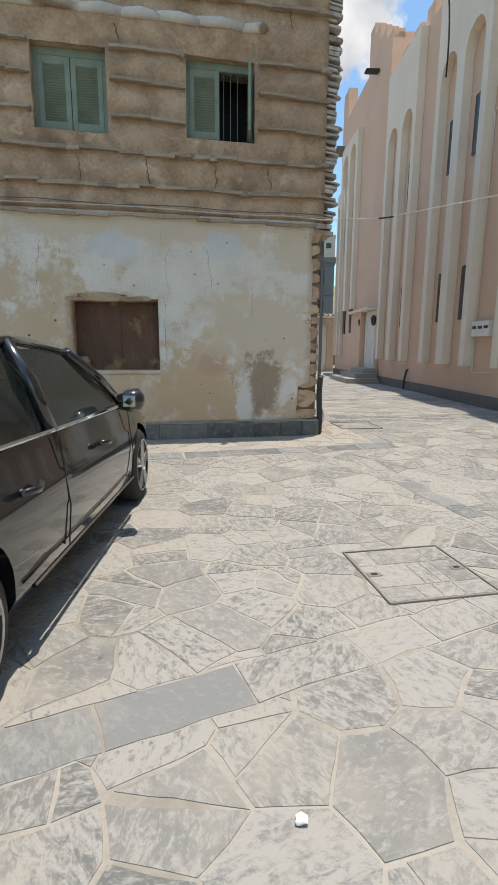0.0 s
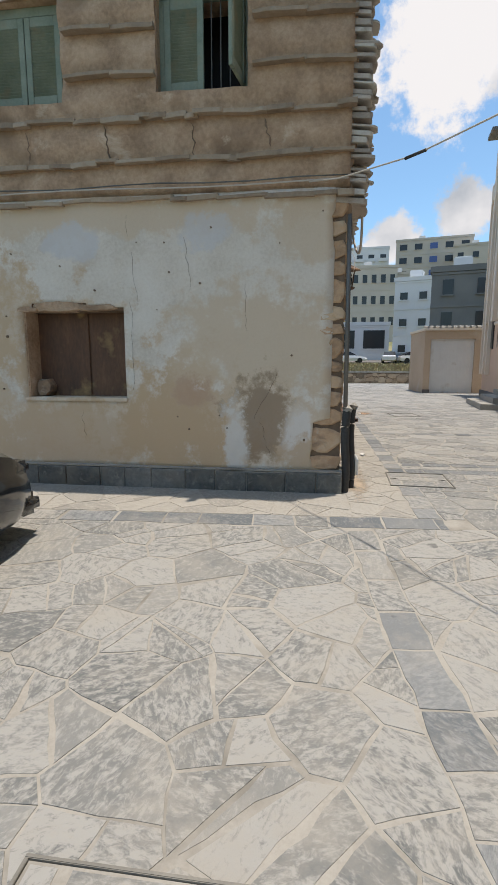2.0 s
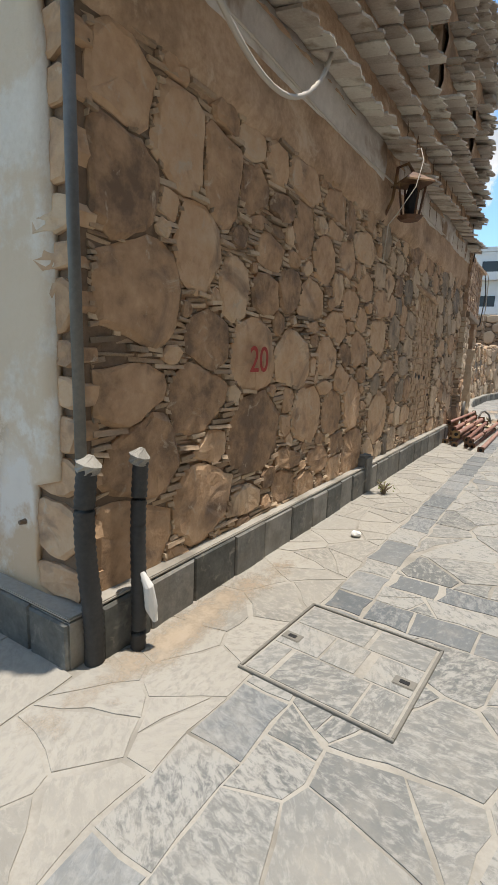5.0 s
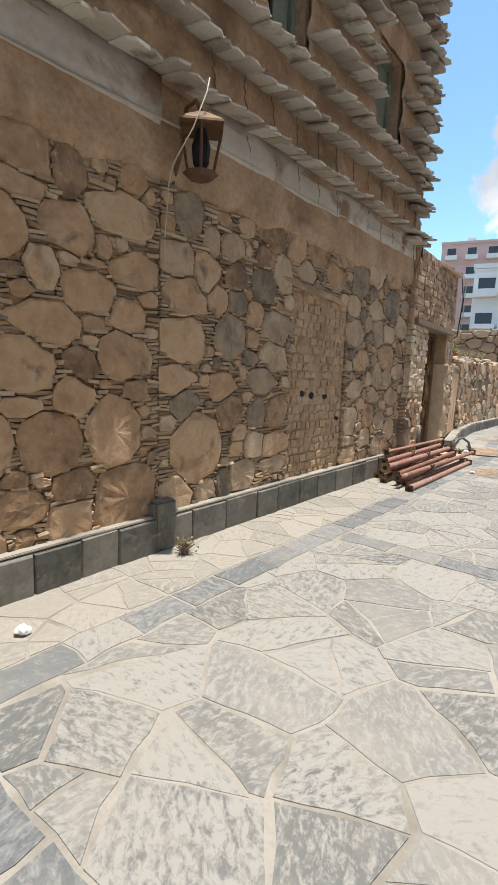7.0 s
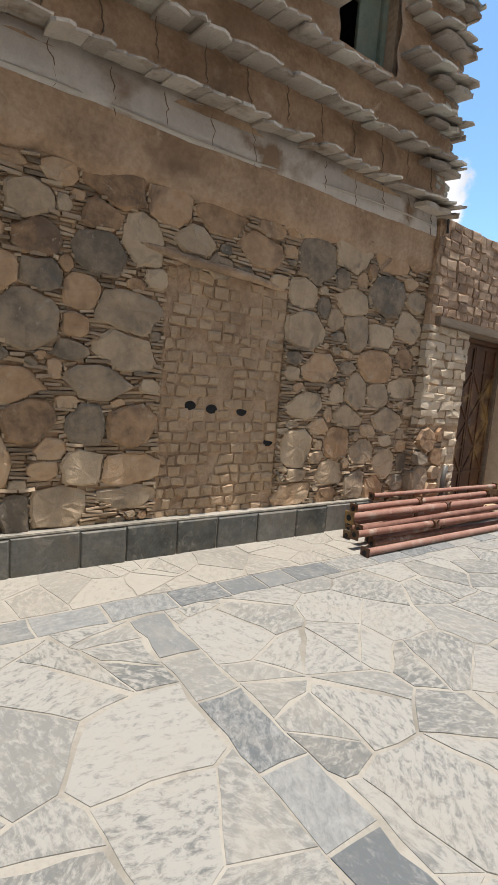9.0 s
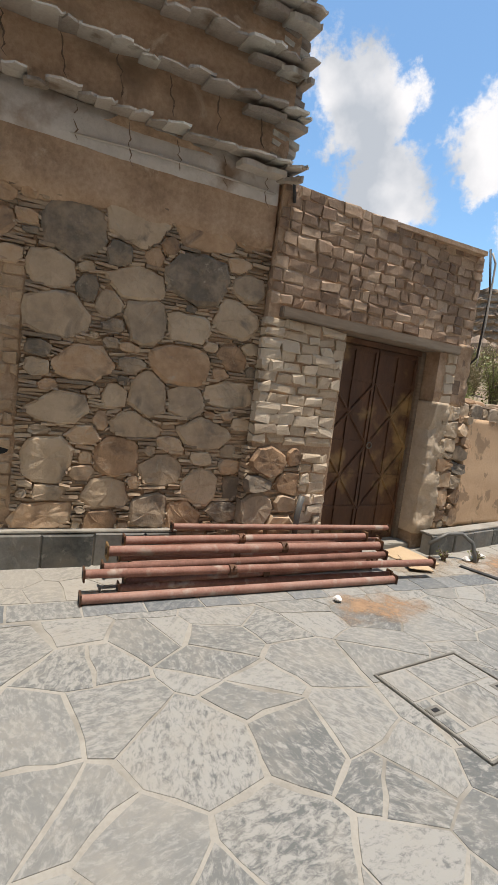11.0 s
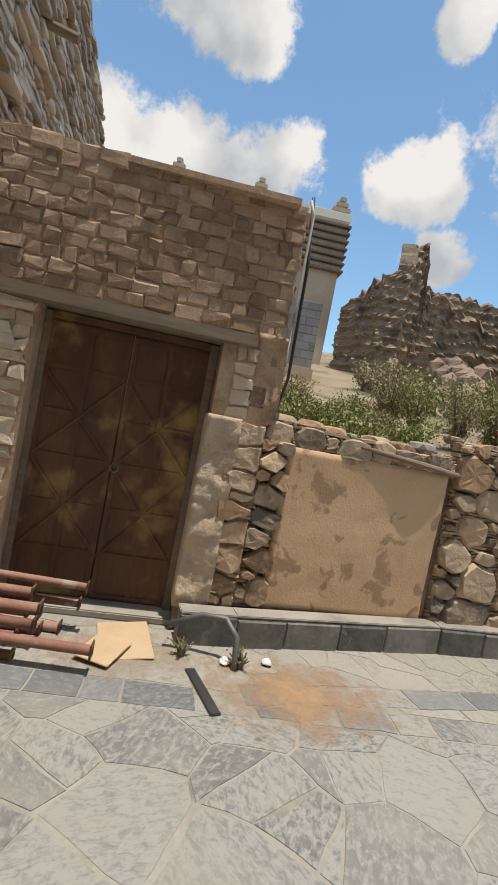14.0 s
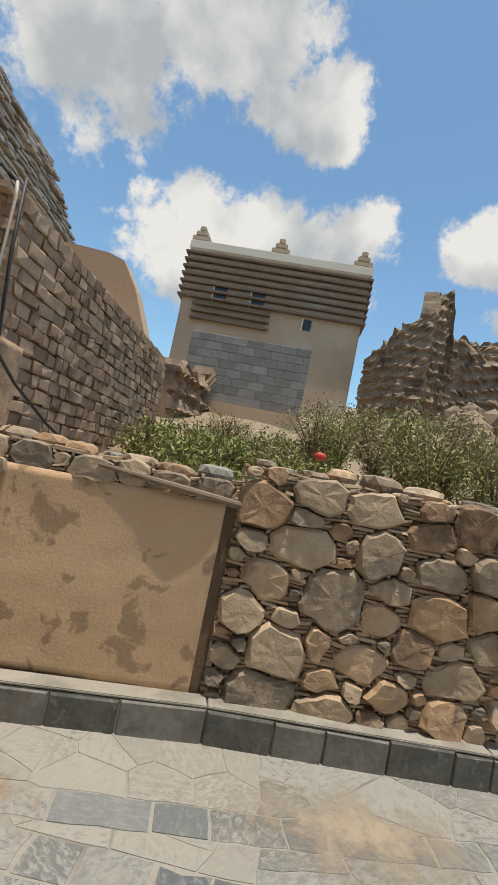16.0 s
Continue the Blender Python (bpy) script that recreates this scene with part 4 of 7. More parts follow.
def window_box(name, face, q, label, open_leaf=None, grille=False):
    u0, u1, v0, v1 = q
    win = thing(name, label, "window", kind="structure")
    for nm, a, b, c, d in (("frame_top", u0, u1, v1 - 0.09, v1), ("frame_bottom", u0, u1, v0, v0 + 0.05), ("frame_side", u0, u0 + 0.05, v0 + 0.05, v1 - 0.09), ("frame_side", u1 - 0.05, u1, v0 + 0.05, v1 - 0.09)):
        part(nm, face.box(a, b, c, d, -0.16, -0.08, 0.005), M_GREEN, win)
    um = (u0 + u1) / 2
    shutter(win, face, u0 + 0.05, um - 0.004, v0 + 0.05, v1 - 0.09, -0.09)
    if open_leaf is None:
        shutter(win, face, um + 0.004, u1 - 0.05, v0 + 0.05, v1 - 0.09, -0.09)
    else:
        shutter(win, face, um + 0.004, u1 - 0.05, v0 + 0.05, v1 - 0.09, -0.07, u1, open_leaf)
        for k in range(3):
            uu = um + 0.06 + k * 0.09
            part("bar", tube_bm([face.at(uu, v0 + 0.05, -0.14), face.at(uu, v1 - 0.09, -0.14)], 0.006, 6), M_GREY_PIPE, win)
    part("sill", face.box(u0 - 0.03, u1 + 0.03, v0 - 0.1, v0, -0.2, 0.05, 0.02), M_MUD, win)
    # flat near-black panel: the room's shade is put into its colour
    part("room_screen", face.box(u0 - 0.1, u1 + 0.1, v0 - 0.1, v1 + 0.1, -0.62, -0.6), M_DARK, win, "near-black panel painting the unlit room behind the window")
    return win


window_box("window_2", face_a, WIN_A1, "faded green louvred shutters, closed, in a mud wall")
window_box("window_3", face_a, WIN_A2, "faded green louvred shutters, one leaf standing open over iron bars", open_leaf=-80)


def dark_green_window(name, q):
    u0, u1, v0, v1 = q
    win = thing(name, "dark green wooden window set deep between slate ledges", "window", kind="structure")
    for nm, a, b, c, d in (("frame_top", u0, u1, v1 - 0.06, v1), ("frame_bottom", u0, u1, v0, v0 + 0.05), ("frame_side", u0, u0 + 0.06, v0 + 0.05, v1 - 0.06), ("frame_side", u1 - 0.06, u1, v0 + 0.05, v1 - 0.06)):
        part(nm, face_b.box(a, b, c, d, -0.2, -0.1, 0.006), M_GREEN, win)
    um = u0 + (u1 - u0) * 0.55
    part("leaf", face_b.box(um, u1 - 0.06, v0 + 0.05, v1 - 0.06, -0.17, -0.14, 0.004), M_GREEN, win, "closed green board leaf")
    part("sill", face_b.box(u0 - 0.05, u1 + 0.05, v0 - 0.09, v0, -0.2, 0.06, 0.02), M_MUD, win)
    # no room is modelled; a near-black sheet paints its darkness
    part("room_screen", face_b.box(u0 - 0.1, u1 + 0.1, v0 - 0.1, v1 + 0.1, -0.62, -0.6), M_DARK, win, "near-black panel painting the unlit room behind the window")


dark_green_window("window_4", WIN_B1)
dark_green_window("window_5", WIN_B2)

# side wall: rubble below, mud courses and long slate ledges above
LEDGES_B = (3.08, 3.44, 3.79, 4.13, 4.47, 4.81, 5.15, 5.5, 5.82)
rough_sheet("mud_courses", face_b, 0.02, 7.6, 3.0, HOUSE_TOP, course_shape(LEDGES_B), M_MUD, wall_east, step=0.07, back=-0.05, holes=(WIN_B1, WIN_B2))
for k, z in enumerate(LEDGES_B):
    spans = [(-0.02, 7.66)]
    if WIN_B1[2] - 0.05 < z < WIN_B1[3] + 0.05:
        spans = [(-0.02, WIN_B2[0] - 0.05), (WIN_B2[1] + 0.05, WIN_B1[0] - 0.05), (WIN_B1[1] + 0.05, 7.66)]
    for a, b in spans:
        slate_row(wall_east, face_b, a, b, z + 0.02, 0.25, 300 + k, width=(0.12, 0.24), thick=0.016, droop=0.05, twist=(0.0, 0.022))
        if a < 0:
            slate_row(wall_east, face_b, a, 0.5, z - 0.03, 0.22, 340 + k, thick=0.03, droop=0.04)
            slate_row(wall_east, face_b, a, 0.7, z - 0.10, 0.22, 360 + k, thick=0.035, droop=0.03)
            slate_row(wall_east, face_b, a, 0.7, z - 0.17, 0.20, 380 + k, thick=0.035, droop=0.03)
            slate_row(wall_east, face_b, a, 0.6, z - 0.24, 0.22, 390 + k, thick=0.035, droop=0.03)
        if b > 7:
            slate_row(wall_east, face_b, 7.2, b, z - 0.04, 0.2, 420 + k, thick=0.035, droop=0.04)


def north_top(u):
    return HOUSE_TOP if u < 5.0 else HOUSE_TOP - 0.3 * (u - 5.0)


for k, z in enumerate(LEDGES_B):
    for d in (0.0, 0.09, 0.18, 0.26):
        u_end = 7.0 if z + d < 5.5 else 5.0 + max(0, (HOUSE_TOP - z - d) / 0.3)
        slate_row(wall_north, face_n, -0.06, min(u_end, 7.0), z + d, 0.13 + 0.03 * ((k + int(d * 100)) % 3), 500 + 10 * k + int(d * 100), width=(0.25, 0.5), thick=0.04, droop=0.04)
part("spout", tube_bm([(-1.6, 7.3, 4.75), (-1.63, 7.8, 4.66)], 0.045, 10), M_WOOD, wall_north, "wooden rain spout")


def band_w(u, v):
    return 0.04 + wob(u, v, 1.3, 0.03, 21.0) + 0.014 * noise.noise((u * 9, v * 9, 2.0)) - 0.9 * max(0.0, 2.50 + 0.07 * noise.noise((u * 3.1, 2.0, 0)) - v)


def plaster_low(u):
    return 2.46 + 0.05 * noise.noise((u * 2.0, 7.0, 0)) + (0.08 if u > 5.5 else 0.0) + 0.1 * max(0, (u - 6) / 1.6)


rough_sheet("mud_plaster_band", face_b, 0.03, 7.58, 2.36, 3.02, band_w, M_MUD, wall_east, step=0.07, back=-0.06, label="brown mud plaster band")
rough_sheet("lime_band", face_b, 0.05, 3.2, 2.78, 3.05, lambda u, v: band_w(u, v) + 0.008, M_GREYWASH, wall_east, step=0.08, back=-0.02, label="grey-white lime band under the ledge")
rough_sheet("lime_band", face_b, 3.6, 7.57, 2.80, 3.06, lambda u, v: band_w(u, v) + 0.008, M_GREYWASH, wall_east, step=0.08, back=-0.02, label="grey-white lime band under the ledge")
MUDPATCH = (4.82, 5.88, 0.24, 2.0)
TWENTY = (1.245, 1.26, 0.225, 0.20)
rubble(wall_east, face_b, 0.06, 3.22, 0.2, lambda u: 2.5 + 0.06 * noise.noise((u * 2, 7, 0)), [M_STONE], M_CHINK, 21, (0.42, 0.34, 0.28, 0.22, 0.17, 0.13, 0.1),
       placed=[TWENTY, (1.73, 1.24, 0.24, 0.18), (1.3, 0.8, 0.27, 0.24), (2.29, 1.27, 0.18, 0.14), (1.19, 2.16, 0.14, 0.12), (1.43, 2.36, 0.12, 0.1), (1.51, 2.14, 0.14, 0.08), (1.81, 2.07, 0.14, 0.17),
               (2.3, 2.35, 0.18, 0.11), (2.15, 1.95, 0.18, 0.15), (2.58, 2.03, 0.16, 0.14), (2.7, 1.69, 0.18, 0.12), (1.97, 1.65, 0.2, 0.13), (1.36, 1.62, 0.15, 0.12), (1.38, 1.87, 0.17, 0.1),
               (1.02, 1.62, 0.14, 0.16), (1.99, 0.84, 0.24, 0.19), (2.45, 0.82, 0.19, 0.18), (2.88, 0.87, 0.2, 0.22), (2.95, 1.33, 0.2, 0.14), (2.24, 0.48, 0.2, 0.1), (1.67, 0.39, 0.16, 0.11), (1.2, 0.4, 0.2, 0.09)])
rubble(wall_east, face_b, 3.24, 7.58, 0.2, plaster_low, [M_STONE_B, M_STONE_B, M_STONE], M_CHINK, 22, (0.36, 0.3, 0.24, 0.19, 0.15, 0.12, 0.09),
       placed=[(3.62, 0.68, 0.27, 0.25), (3.97, 2.2, 0.14, 0.1), (4.01, 2.0, 0.13, 0.11), (4.38, 1.99, 0.16, 0.13), (4.46, 2.4, 0.2, 0.11), (4.83, 2.38, 0.16, 0.12), (5.22, 2.38, 0.22, 0.1), (5.03, 2.19, 0.15, 0.1),
               (6.55, 2.43, 0.2, 0.15), (7.03, 2.15, 0.25, 0.17), (3.96, 1.53, 0.18, 0.16), (4.28, 1.74, 0.11, 0.1), (4.58, 1.4, 0.22, 0.12), (3.97, 0.94, 0.17, 0.12), (4.33, 0.91, 0.12, 0.13), (4.63, 0.92, 0.17, 0.13),
               (4.31, 0.64, 0.14, 0.11), (4.62, 0.42, 0.2, 0.09), (6.1, 1.73, 0.2, 0.15), (6.28, 1.43, 0.2, 0.12), (6.96, 1.5, 0.22, 0.14), (6.15, 1.11, 0.22, 0.1), (7.36, 1.9, 0.18, 0.13)], blocked=(MUDPATCH,))
rough_sheet("mud_patch", face_b, MUDPATCH[0] - 0.02, MUDPATCH[1] + 0.02, MUDPATCH[2] - 0.02, MUDPATCH[3] + 0.02, lambda u, v: (-0.014 - 0.03 * max(0.0, min(1.0, (MUDPATCH[2] + 0.45 - v) / 0.2))) + wob(u, v, 3, 0.008, 5.0), M_MUD, wall_east, step=0.05, back=-0.06, label="walled-up doorway of mud bricks")
brickwork(wall_east, face_b, MUDPATCH[0] + 0.02, MUDPATCH[1] - 0.02, MUDPATCH[2], lambda u: MUDPATCH[3], M_MUDBRICK, 31, course=0.066, length=(0.055, 0.12), proud=0.002, gap=0.016, name="mud_brick", drop=0.24, slop=0.013,
          blocked=((5.03, 5.13, 1.02, 1.12), (5.2, 5.32, 0.98, 1.1), (5.44, 5.6, 0.99, 1.09)))
# put-log holes: flat black discs paint their shade, nothing is cut out
for u, v in ((5.07, 1.07), (5.25, 1.05), (5.52, 1.04), (5.8, 0.8)):
    bm = bmesh.new()
    bmesh.ops.create_icosphere(bm, subdivisions=2, radius=0.035)
    bmesh.ops.transform(bm, matrix=Matrix.Translation(face_b.at(u, v, -0.008)) @ Matrix.Diagonal((0.1, 1.4, 1.0, 1)), verts=bm.verts[:])
    part("hole", bm, M_DARK, wall_east, "flat black disc painting the shade in a put-log hole")
part("lintel_log", tube_bm([face_b.at(4.5, 2.12, -0.02), face_b.at(5.0, 2.06, 0.03), face_b.at(5.5, 2.04, 0.02), face_b.at(5.95, 2.0, -0.02)], [0.02, 0.035, 0.03, 0.02], 9), M_MUD, wall_east, "old mud-caked lintel log", smooth=True)
part("buttress_foot", face_b.box(3.14, 3.34, 0.0, 0.36, -0.05, 0.10, 0.02), M_KERB, wall_east, "dark slate block at the wall's foot")

# red painted number on a stone
cur = bpy.data.curves.new("number", "FONT")
cur.body, cur.size, cur.extrude = "20", 0.21, 0.0008
cur.align_x, cur.align_y = "CENTER", "CENTER"
cur.offset = 0.001
tmp = new("number_tmp", cur)
me = bpy.data.meshes.new_from_object(tmp.evaluated_get(bpy.context.evaluated_depsgraph_get()))
bpy.data.objects.remove(tmp)
me.materials.clear()
me.materials.append(M_REDPAINT)
num = new("painted_number", me)
num.matrix_world = Matrix.Translation((0.043, 1.25, 1.24)) @ Matrix(((0, 0, 1, 0), (1, 0, 0, 0), (0, 1, 0, 0), (0, 0, 0, 1)))
num.parent = wall_east
num["label"] = "hand-painted red number 20"


def crack(face, parent, u, v, length, seed, w=0.045, lean=0.0, r0=0.005):
    """A thin wandering crack down a plastered face."""
    r = random.Random(seed)
    pts = []
    for k in range(9):
        pts.append(face.at(u + lean * k / 8 + r.uniform(-0.018, 0.018), v - length * k / 8, w))
    part("crack", tube_bm(pts, [0.001] + [r0 * r.uniform(0.5, 1.2) for _ in range(7)] + [0.001], 4), M_MUD_DARK, parent)


for k, (u, v, ln, lean) in enumerate(((-2.15, 2.72, 0.85, 0.1), (-1.55, 2.5, 0.5, 0.05), (-0.95, 2.05, 0.45, 0.0), (-0.62, 1.2, 0.5, -0.25), (-2.12, 1.9, 0.9, 0.0), (-3.6, 2.6, 0.7, -0.1), (-0.8, 0.75, 0.4, 0.1), (-2.7, 0.8, 0.3, 0.02))):
    crack(face_a, wall_south, u, v, ln, 600 + k, 0.036, lean, 0.0018)
for k, (u, v, ln) in enumerate(((-3.1, 3.5, 0.3), (-2.3, 3.52, 0.32), (-1.45, 3.5, 0.35), (-0.75, 3.5, 0.25), (-2.6, 4.95, 0.2), (-0.5, 5.3, 0.2))):
    crack(face_a, wall_south, u, v, ln, 620 + k, 0.085, 0.03, 0.008)
for k in range(12):
    u = 3.7 + 0.34 * k
    crack(face_b, wall_east, u, 3.03, 0.2 + 0.03 * (k % 3), 640 + k, 0.058, 0.04, 0.004)
    crack(face_b, wall_east, u - 0.1, 3.40, 0.25, 660 + k, 0.082, 0.04, 0.006)
pit = random.Random(9)
for k in range(26):
    u, v = pit.uniform(-3.9, -0.2), pit.uniform(0.4, 2.7)
    if BOARD_WIN[0] - 0.1 < u < BOARD_WIN[1] + 0.1 and 0.85 < v < 1.95:
        continue
    rr = pit.uniform(0.008, 0.022)
    part("chip", tube_bm([face_a.at(u, v, 0.0), face_a.at(u, v, 0.048)], [rr, rr * 0.6], 7), M_MUD_DARK, wall_south)

# ---- annex with the rusty double door ----
ANX0, ANX1 = Vector((0.07, 7.6, 0)), Vector((-0.10, 9.97, 0))
face_x = Face(ANX0, ANX1 - ANX0, (0.997, 0.072, 0))
ANX_L = (ANX1 - ANX0).length
DOOR = (0.80, 1.98, 0.02, 1.97)
annex = thing("wall_annex", "low mud-brick annex wall with a timber lintel over a rusty door", "wall", kind="structure")
part("core_side", face_x.box(0, DOOR[0], 0, 3.0, -0.42, -0.004), M_MUD, annex)
part("core_side", face_x.box(DOOR[1], ANX_L, 0, 3.0, -0.42, -0.004), M_MUD, annex)
part("core_over", face_x.box(DOOR[0], DOOR[1], DOOR[3] + 0.08, 3.0, -0.42, -0.004), M_MUD, annex)
part("lintel", face_x.box(0.10, 2.2, 1.985, 2.07, -0.36, 0.055, 0.008), M_WOOD, annex, "long weathered timber lintel")
brickwork(annex, face_x, 0.0, ANX_L, 2.085, lambda u: 3.02 + 0.02 * noise.noise((u * 3, 1, 1)), M_ADOBE, 41, course=0.082, length=(0.08, 0.19), proud=0.012, gap=0.013, slop=0.017)
brickwork(annex, face_x, -0.02, DOOR[0] - 0.03, 0.98, lambda u: 1.97, M_ADOBE_PALE, 42, course=0.075, length=(0.1, 0.25), proud=0.02, gap=0.012, slop=0.022)
brickwork(annex, face_x, DOOR[0] - 0.30, DOOR[0] - 0.03, 0.12, lambda u: 0.97, M_ADOBE_PALE, 43, course=0.08, length=(0.12, 0.26), proud=0.02, gap=0.012, slop=0.022)
rubble(annex, face_x, -0.05, DOOR[0] - 0.32, 0.05, lambda u: 0.97, [M_STONE, M_STONE_B], M_CHINK, 44, (0.26, 0.2, 0.15, 0.11), out=0.035, tries=500)
brickwork(annex, face_x, DOOR[1] + 0.1, ANX_L - 0.16, 1.5, lambda u: 1.97, M_ADOBE_PALE, 45, course=0.09, length=(0.14, 0.28), proud=0.014, gap=0.01, slop=0.016)
rubble(annex, face_x, DOOR[1] + 0.16, ANX_L, 0.2, lambda u: 1.5 - 0.1 * (u - 2.0), [M_STONE, M_STONE_B], M_CHINK, 46, (0.24, 0.17, 0.12), out=0.04, tries=500)
rough_sheet("jamb_render", face_x, DOOR[1] - 0.02, DOOR[1] + 0.22, 0.16, 1.5, lambda u, v: 0.03 + wob(u, v, 6, 0.05, 13.0), M_ADOBE_PALE, annex, step=0.025, back=-0.2, label="pale crumbling mud render on the door jamb")
rough_sheet("broken_corner", face_x, ANX_L - 0.17, ANX_L + 0.05, 1.5, 2.1, lambda u, v: 0.0 + wob(u, v, 5, 0.05, 17.0), M_MUD, annex, step=0.04, back=-0.3, label="crumbling mud corner")
# no hollow is cut; a flush dark block carries its shade as colour
part("hole", face_x.box(ANX_L - 0.2, ANX_L - 0.05, 1.6, 1.74, -0.06, 0.004, 0.002), M_MUD_DARK, annex, "dark flush block painting the shade of a hollow where bricks fell out")
# side of the annex, running back from the street
face_xs = Face((-0.10, 9.97, 0), (-1, 0.0, 0), (0, 1, 0))
part("core_return", face_xs.box(0.42, 4.1, 0, 2.98, -0.4, -0.03), M_MUD, annex)
brickwork(annex, face_xs, 0.0, 4.1, 1.5, lambda u: 3.04 - 0.03 * u, M_ADOBE, 47, course=0.085, length=(0.09, 0.2), proud=0.014, gap=0.014, slop=0.014)
part("roof_slab", box_bm(-4.0, 0.0, 7.7, 9.9, 2.96, 3.0), M_MUD, annex)
bw_pts = [(7.6, 0), (9.85, 0), (9.8, 2.7), (9.6, 3.2), (9.3, 3.9), (9.05, 4.28), (8.8, 4.36), (8.2, 4.4), (7.6, 4.4)]
mesh_obj("back_wall", [(-4.15, y, z) for y, z in bw_pts] + [(-4.5, y, z) for y, z in bw_pts], [tuple(range(9)), tuple(range(17, 8, -1))] + [(k, 9 + k, 9 + (k + 1) % 9, (k + 1) % 9) for k in range(9)], M_TAN, annex, "tan mud wall with a sloping end behind the annex")

door = thing("door_1", "dark rusty double steel door with star-shaped strap bars", "door", kind="structure")
fd = Face(face_x.at(0, 0, -0.22), face_x.u, face_x.w)
for k, (a, b) in enumerate(((DOOR[0] + 0.04, (DOOR[0] + DOOR[1]) / 2 - 0.003), ((DOOR[0] + DOOR[1]) / 2 + 0.003, DOOR[1] - 0.06))):
    leaf = part("leaf", fd.box(a, b, 0.05, 1.93, -0.025, 0.0, 0.003), M_RUST, door)
    for v in (0.06, 0.36, 0.68, 1.0, 1.30, 1.6, 1.88):
        part("cross_bar", fd.box(a, b, v, v + 0.035, 0.0, 0.012, 0.003), M_RUST, leaf)
    for u in (a, (a + b) / 2 - 0.015, b - 0.04):
        part("upright_bar", fd.box(u, u + 0.035, 0.06, 1.9, 0.0, 0.014, 0.003), M_RUST, leaf)
    for v0, v1 in ((0.36, 0.68), (0.68, 1.0), (1.0, 1.3), (1.3, 1.6)):
        for ua, ub in ((a, (a + b) / 2), (b, (a + b) / 2)):
            q = (v0, v1) if v0 in (0.36, 1.0) else (v1, v0)
            part("strap", tube_bm([fd.at(ua, q[0], 0.008), fd.at(ub, q[1], 0.008)], 0.012, 6), M_RUST, leaf)
part("handle_ring", tube_bm([fd.at(1.41 + 0.03 * math.cos(t), 1.0 + 0.03 * math.sin(t), 0.03) for t in [i * 0.6283 for i in range(11)]], 0.006, 6), M_IRON, door)
part("frame_side", fd.box(DOOR[0], DOOR[0] + 0.045, 0.02, 1.975, -0.06, 0.05, 0.004), M_WOOD, door)
part("frame_side", fd.box(DOOR[1] - 0.065, DOOR[1] - 0.005, 0.02, 1.975, -0.06, 0.05, 0.004), M_WOOD, door)
part("frame_top", fd.box(DOOR[0] + 0.045, DOOR[1] - 0.065, 1.93, 1.98, -0.06, 0.05, 0.004), M_RUST, door)
part("threshold", fd.box(DOOR[0], DOOR[1], 0.0, 0.05, -0.1, 0.2, 0.008), M_MORTAR, door)

# ---- low wall beyond the annex ----
LW = [Vector((-0.13, 9.97, 0)), Vector((-0.42, 11.6, 0)), Vector((-0.62, 13.4, 0)), Vector((-0.60, 16.0, 0)), Vector((-0.1, 19.5, 0)), Vector((1.0, 23.0, 0))]
low = thing("wall_low", "low field wall, peach mud render on one stretch and dry rubble beyond", "wall", kind="structure")


def low_top(u, k):
    return (1.52 if k == 0 else 1.66 if k == 1 else 1.7) + 0.05 * noise.noise((u * 2, k, 5))


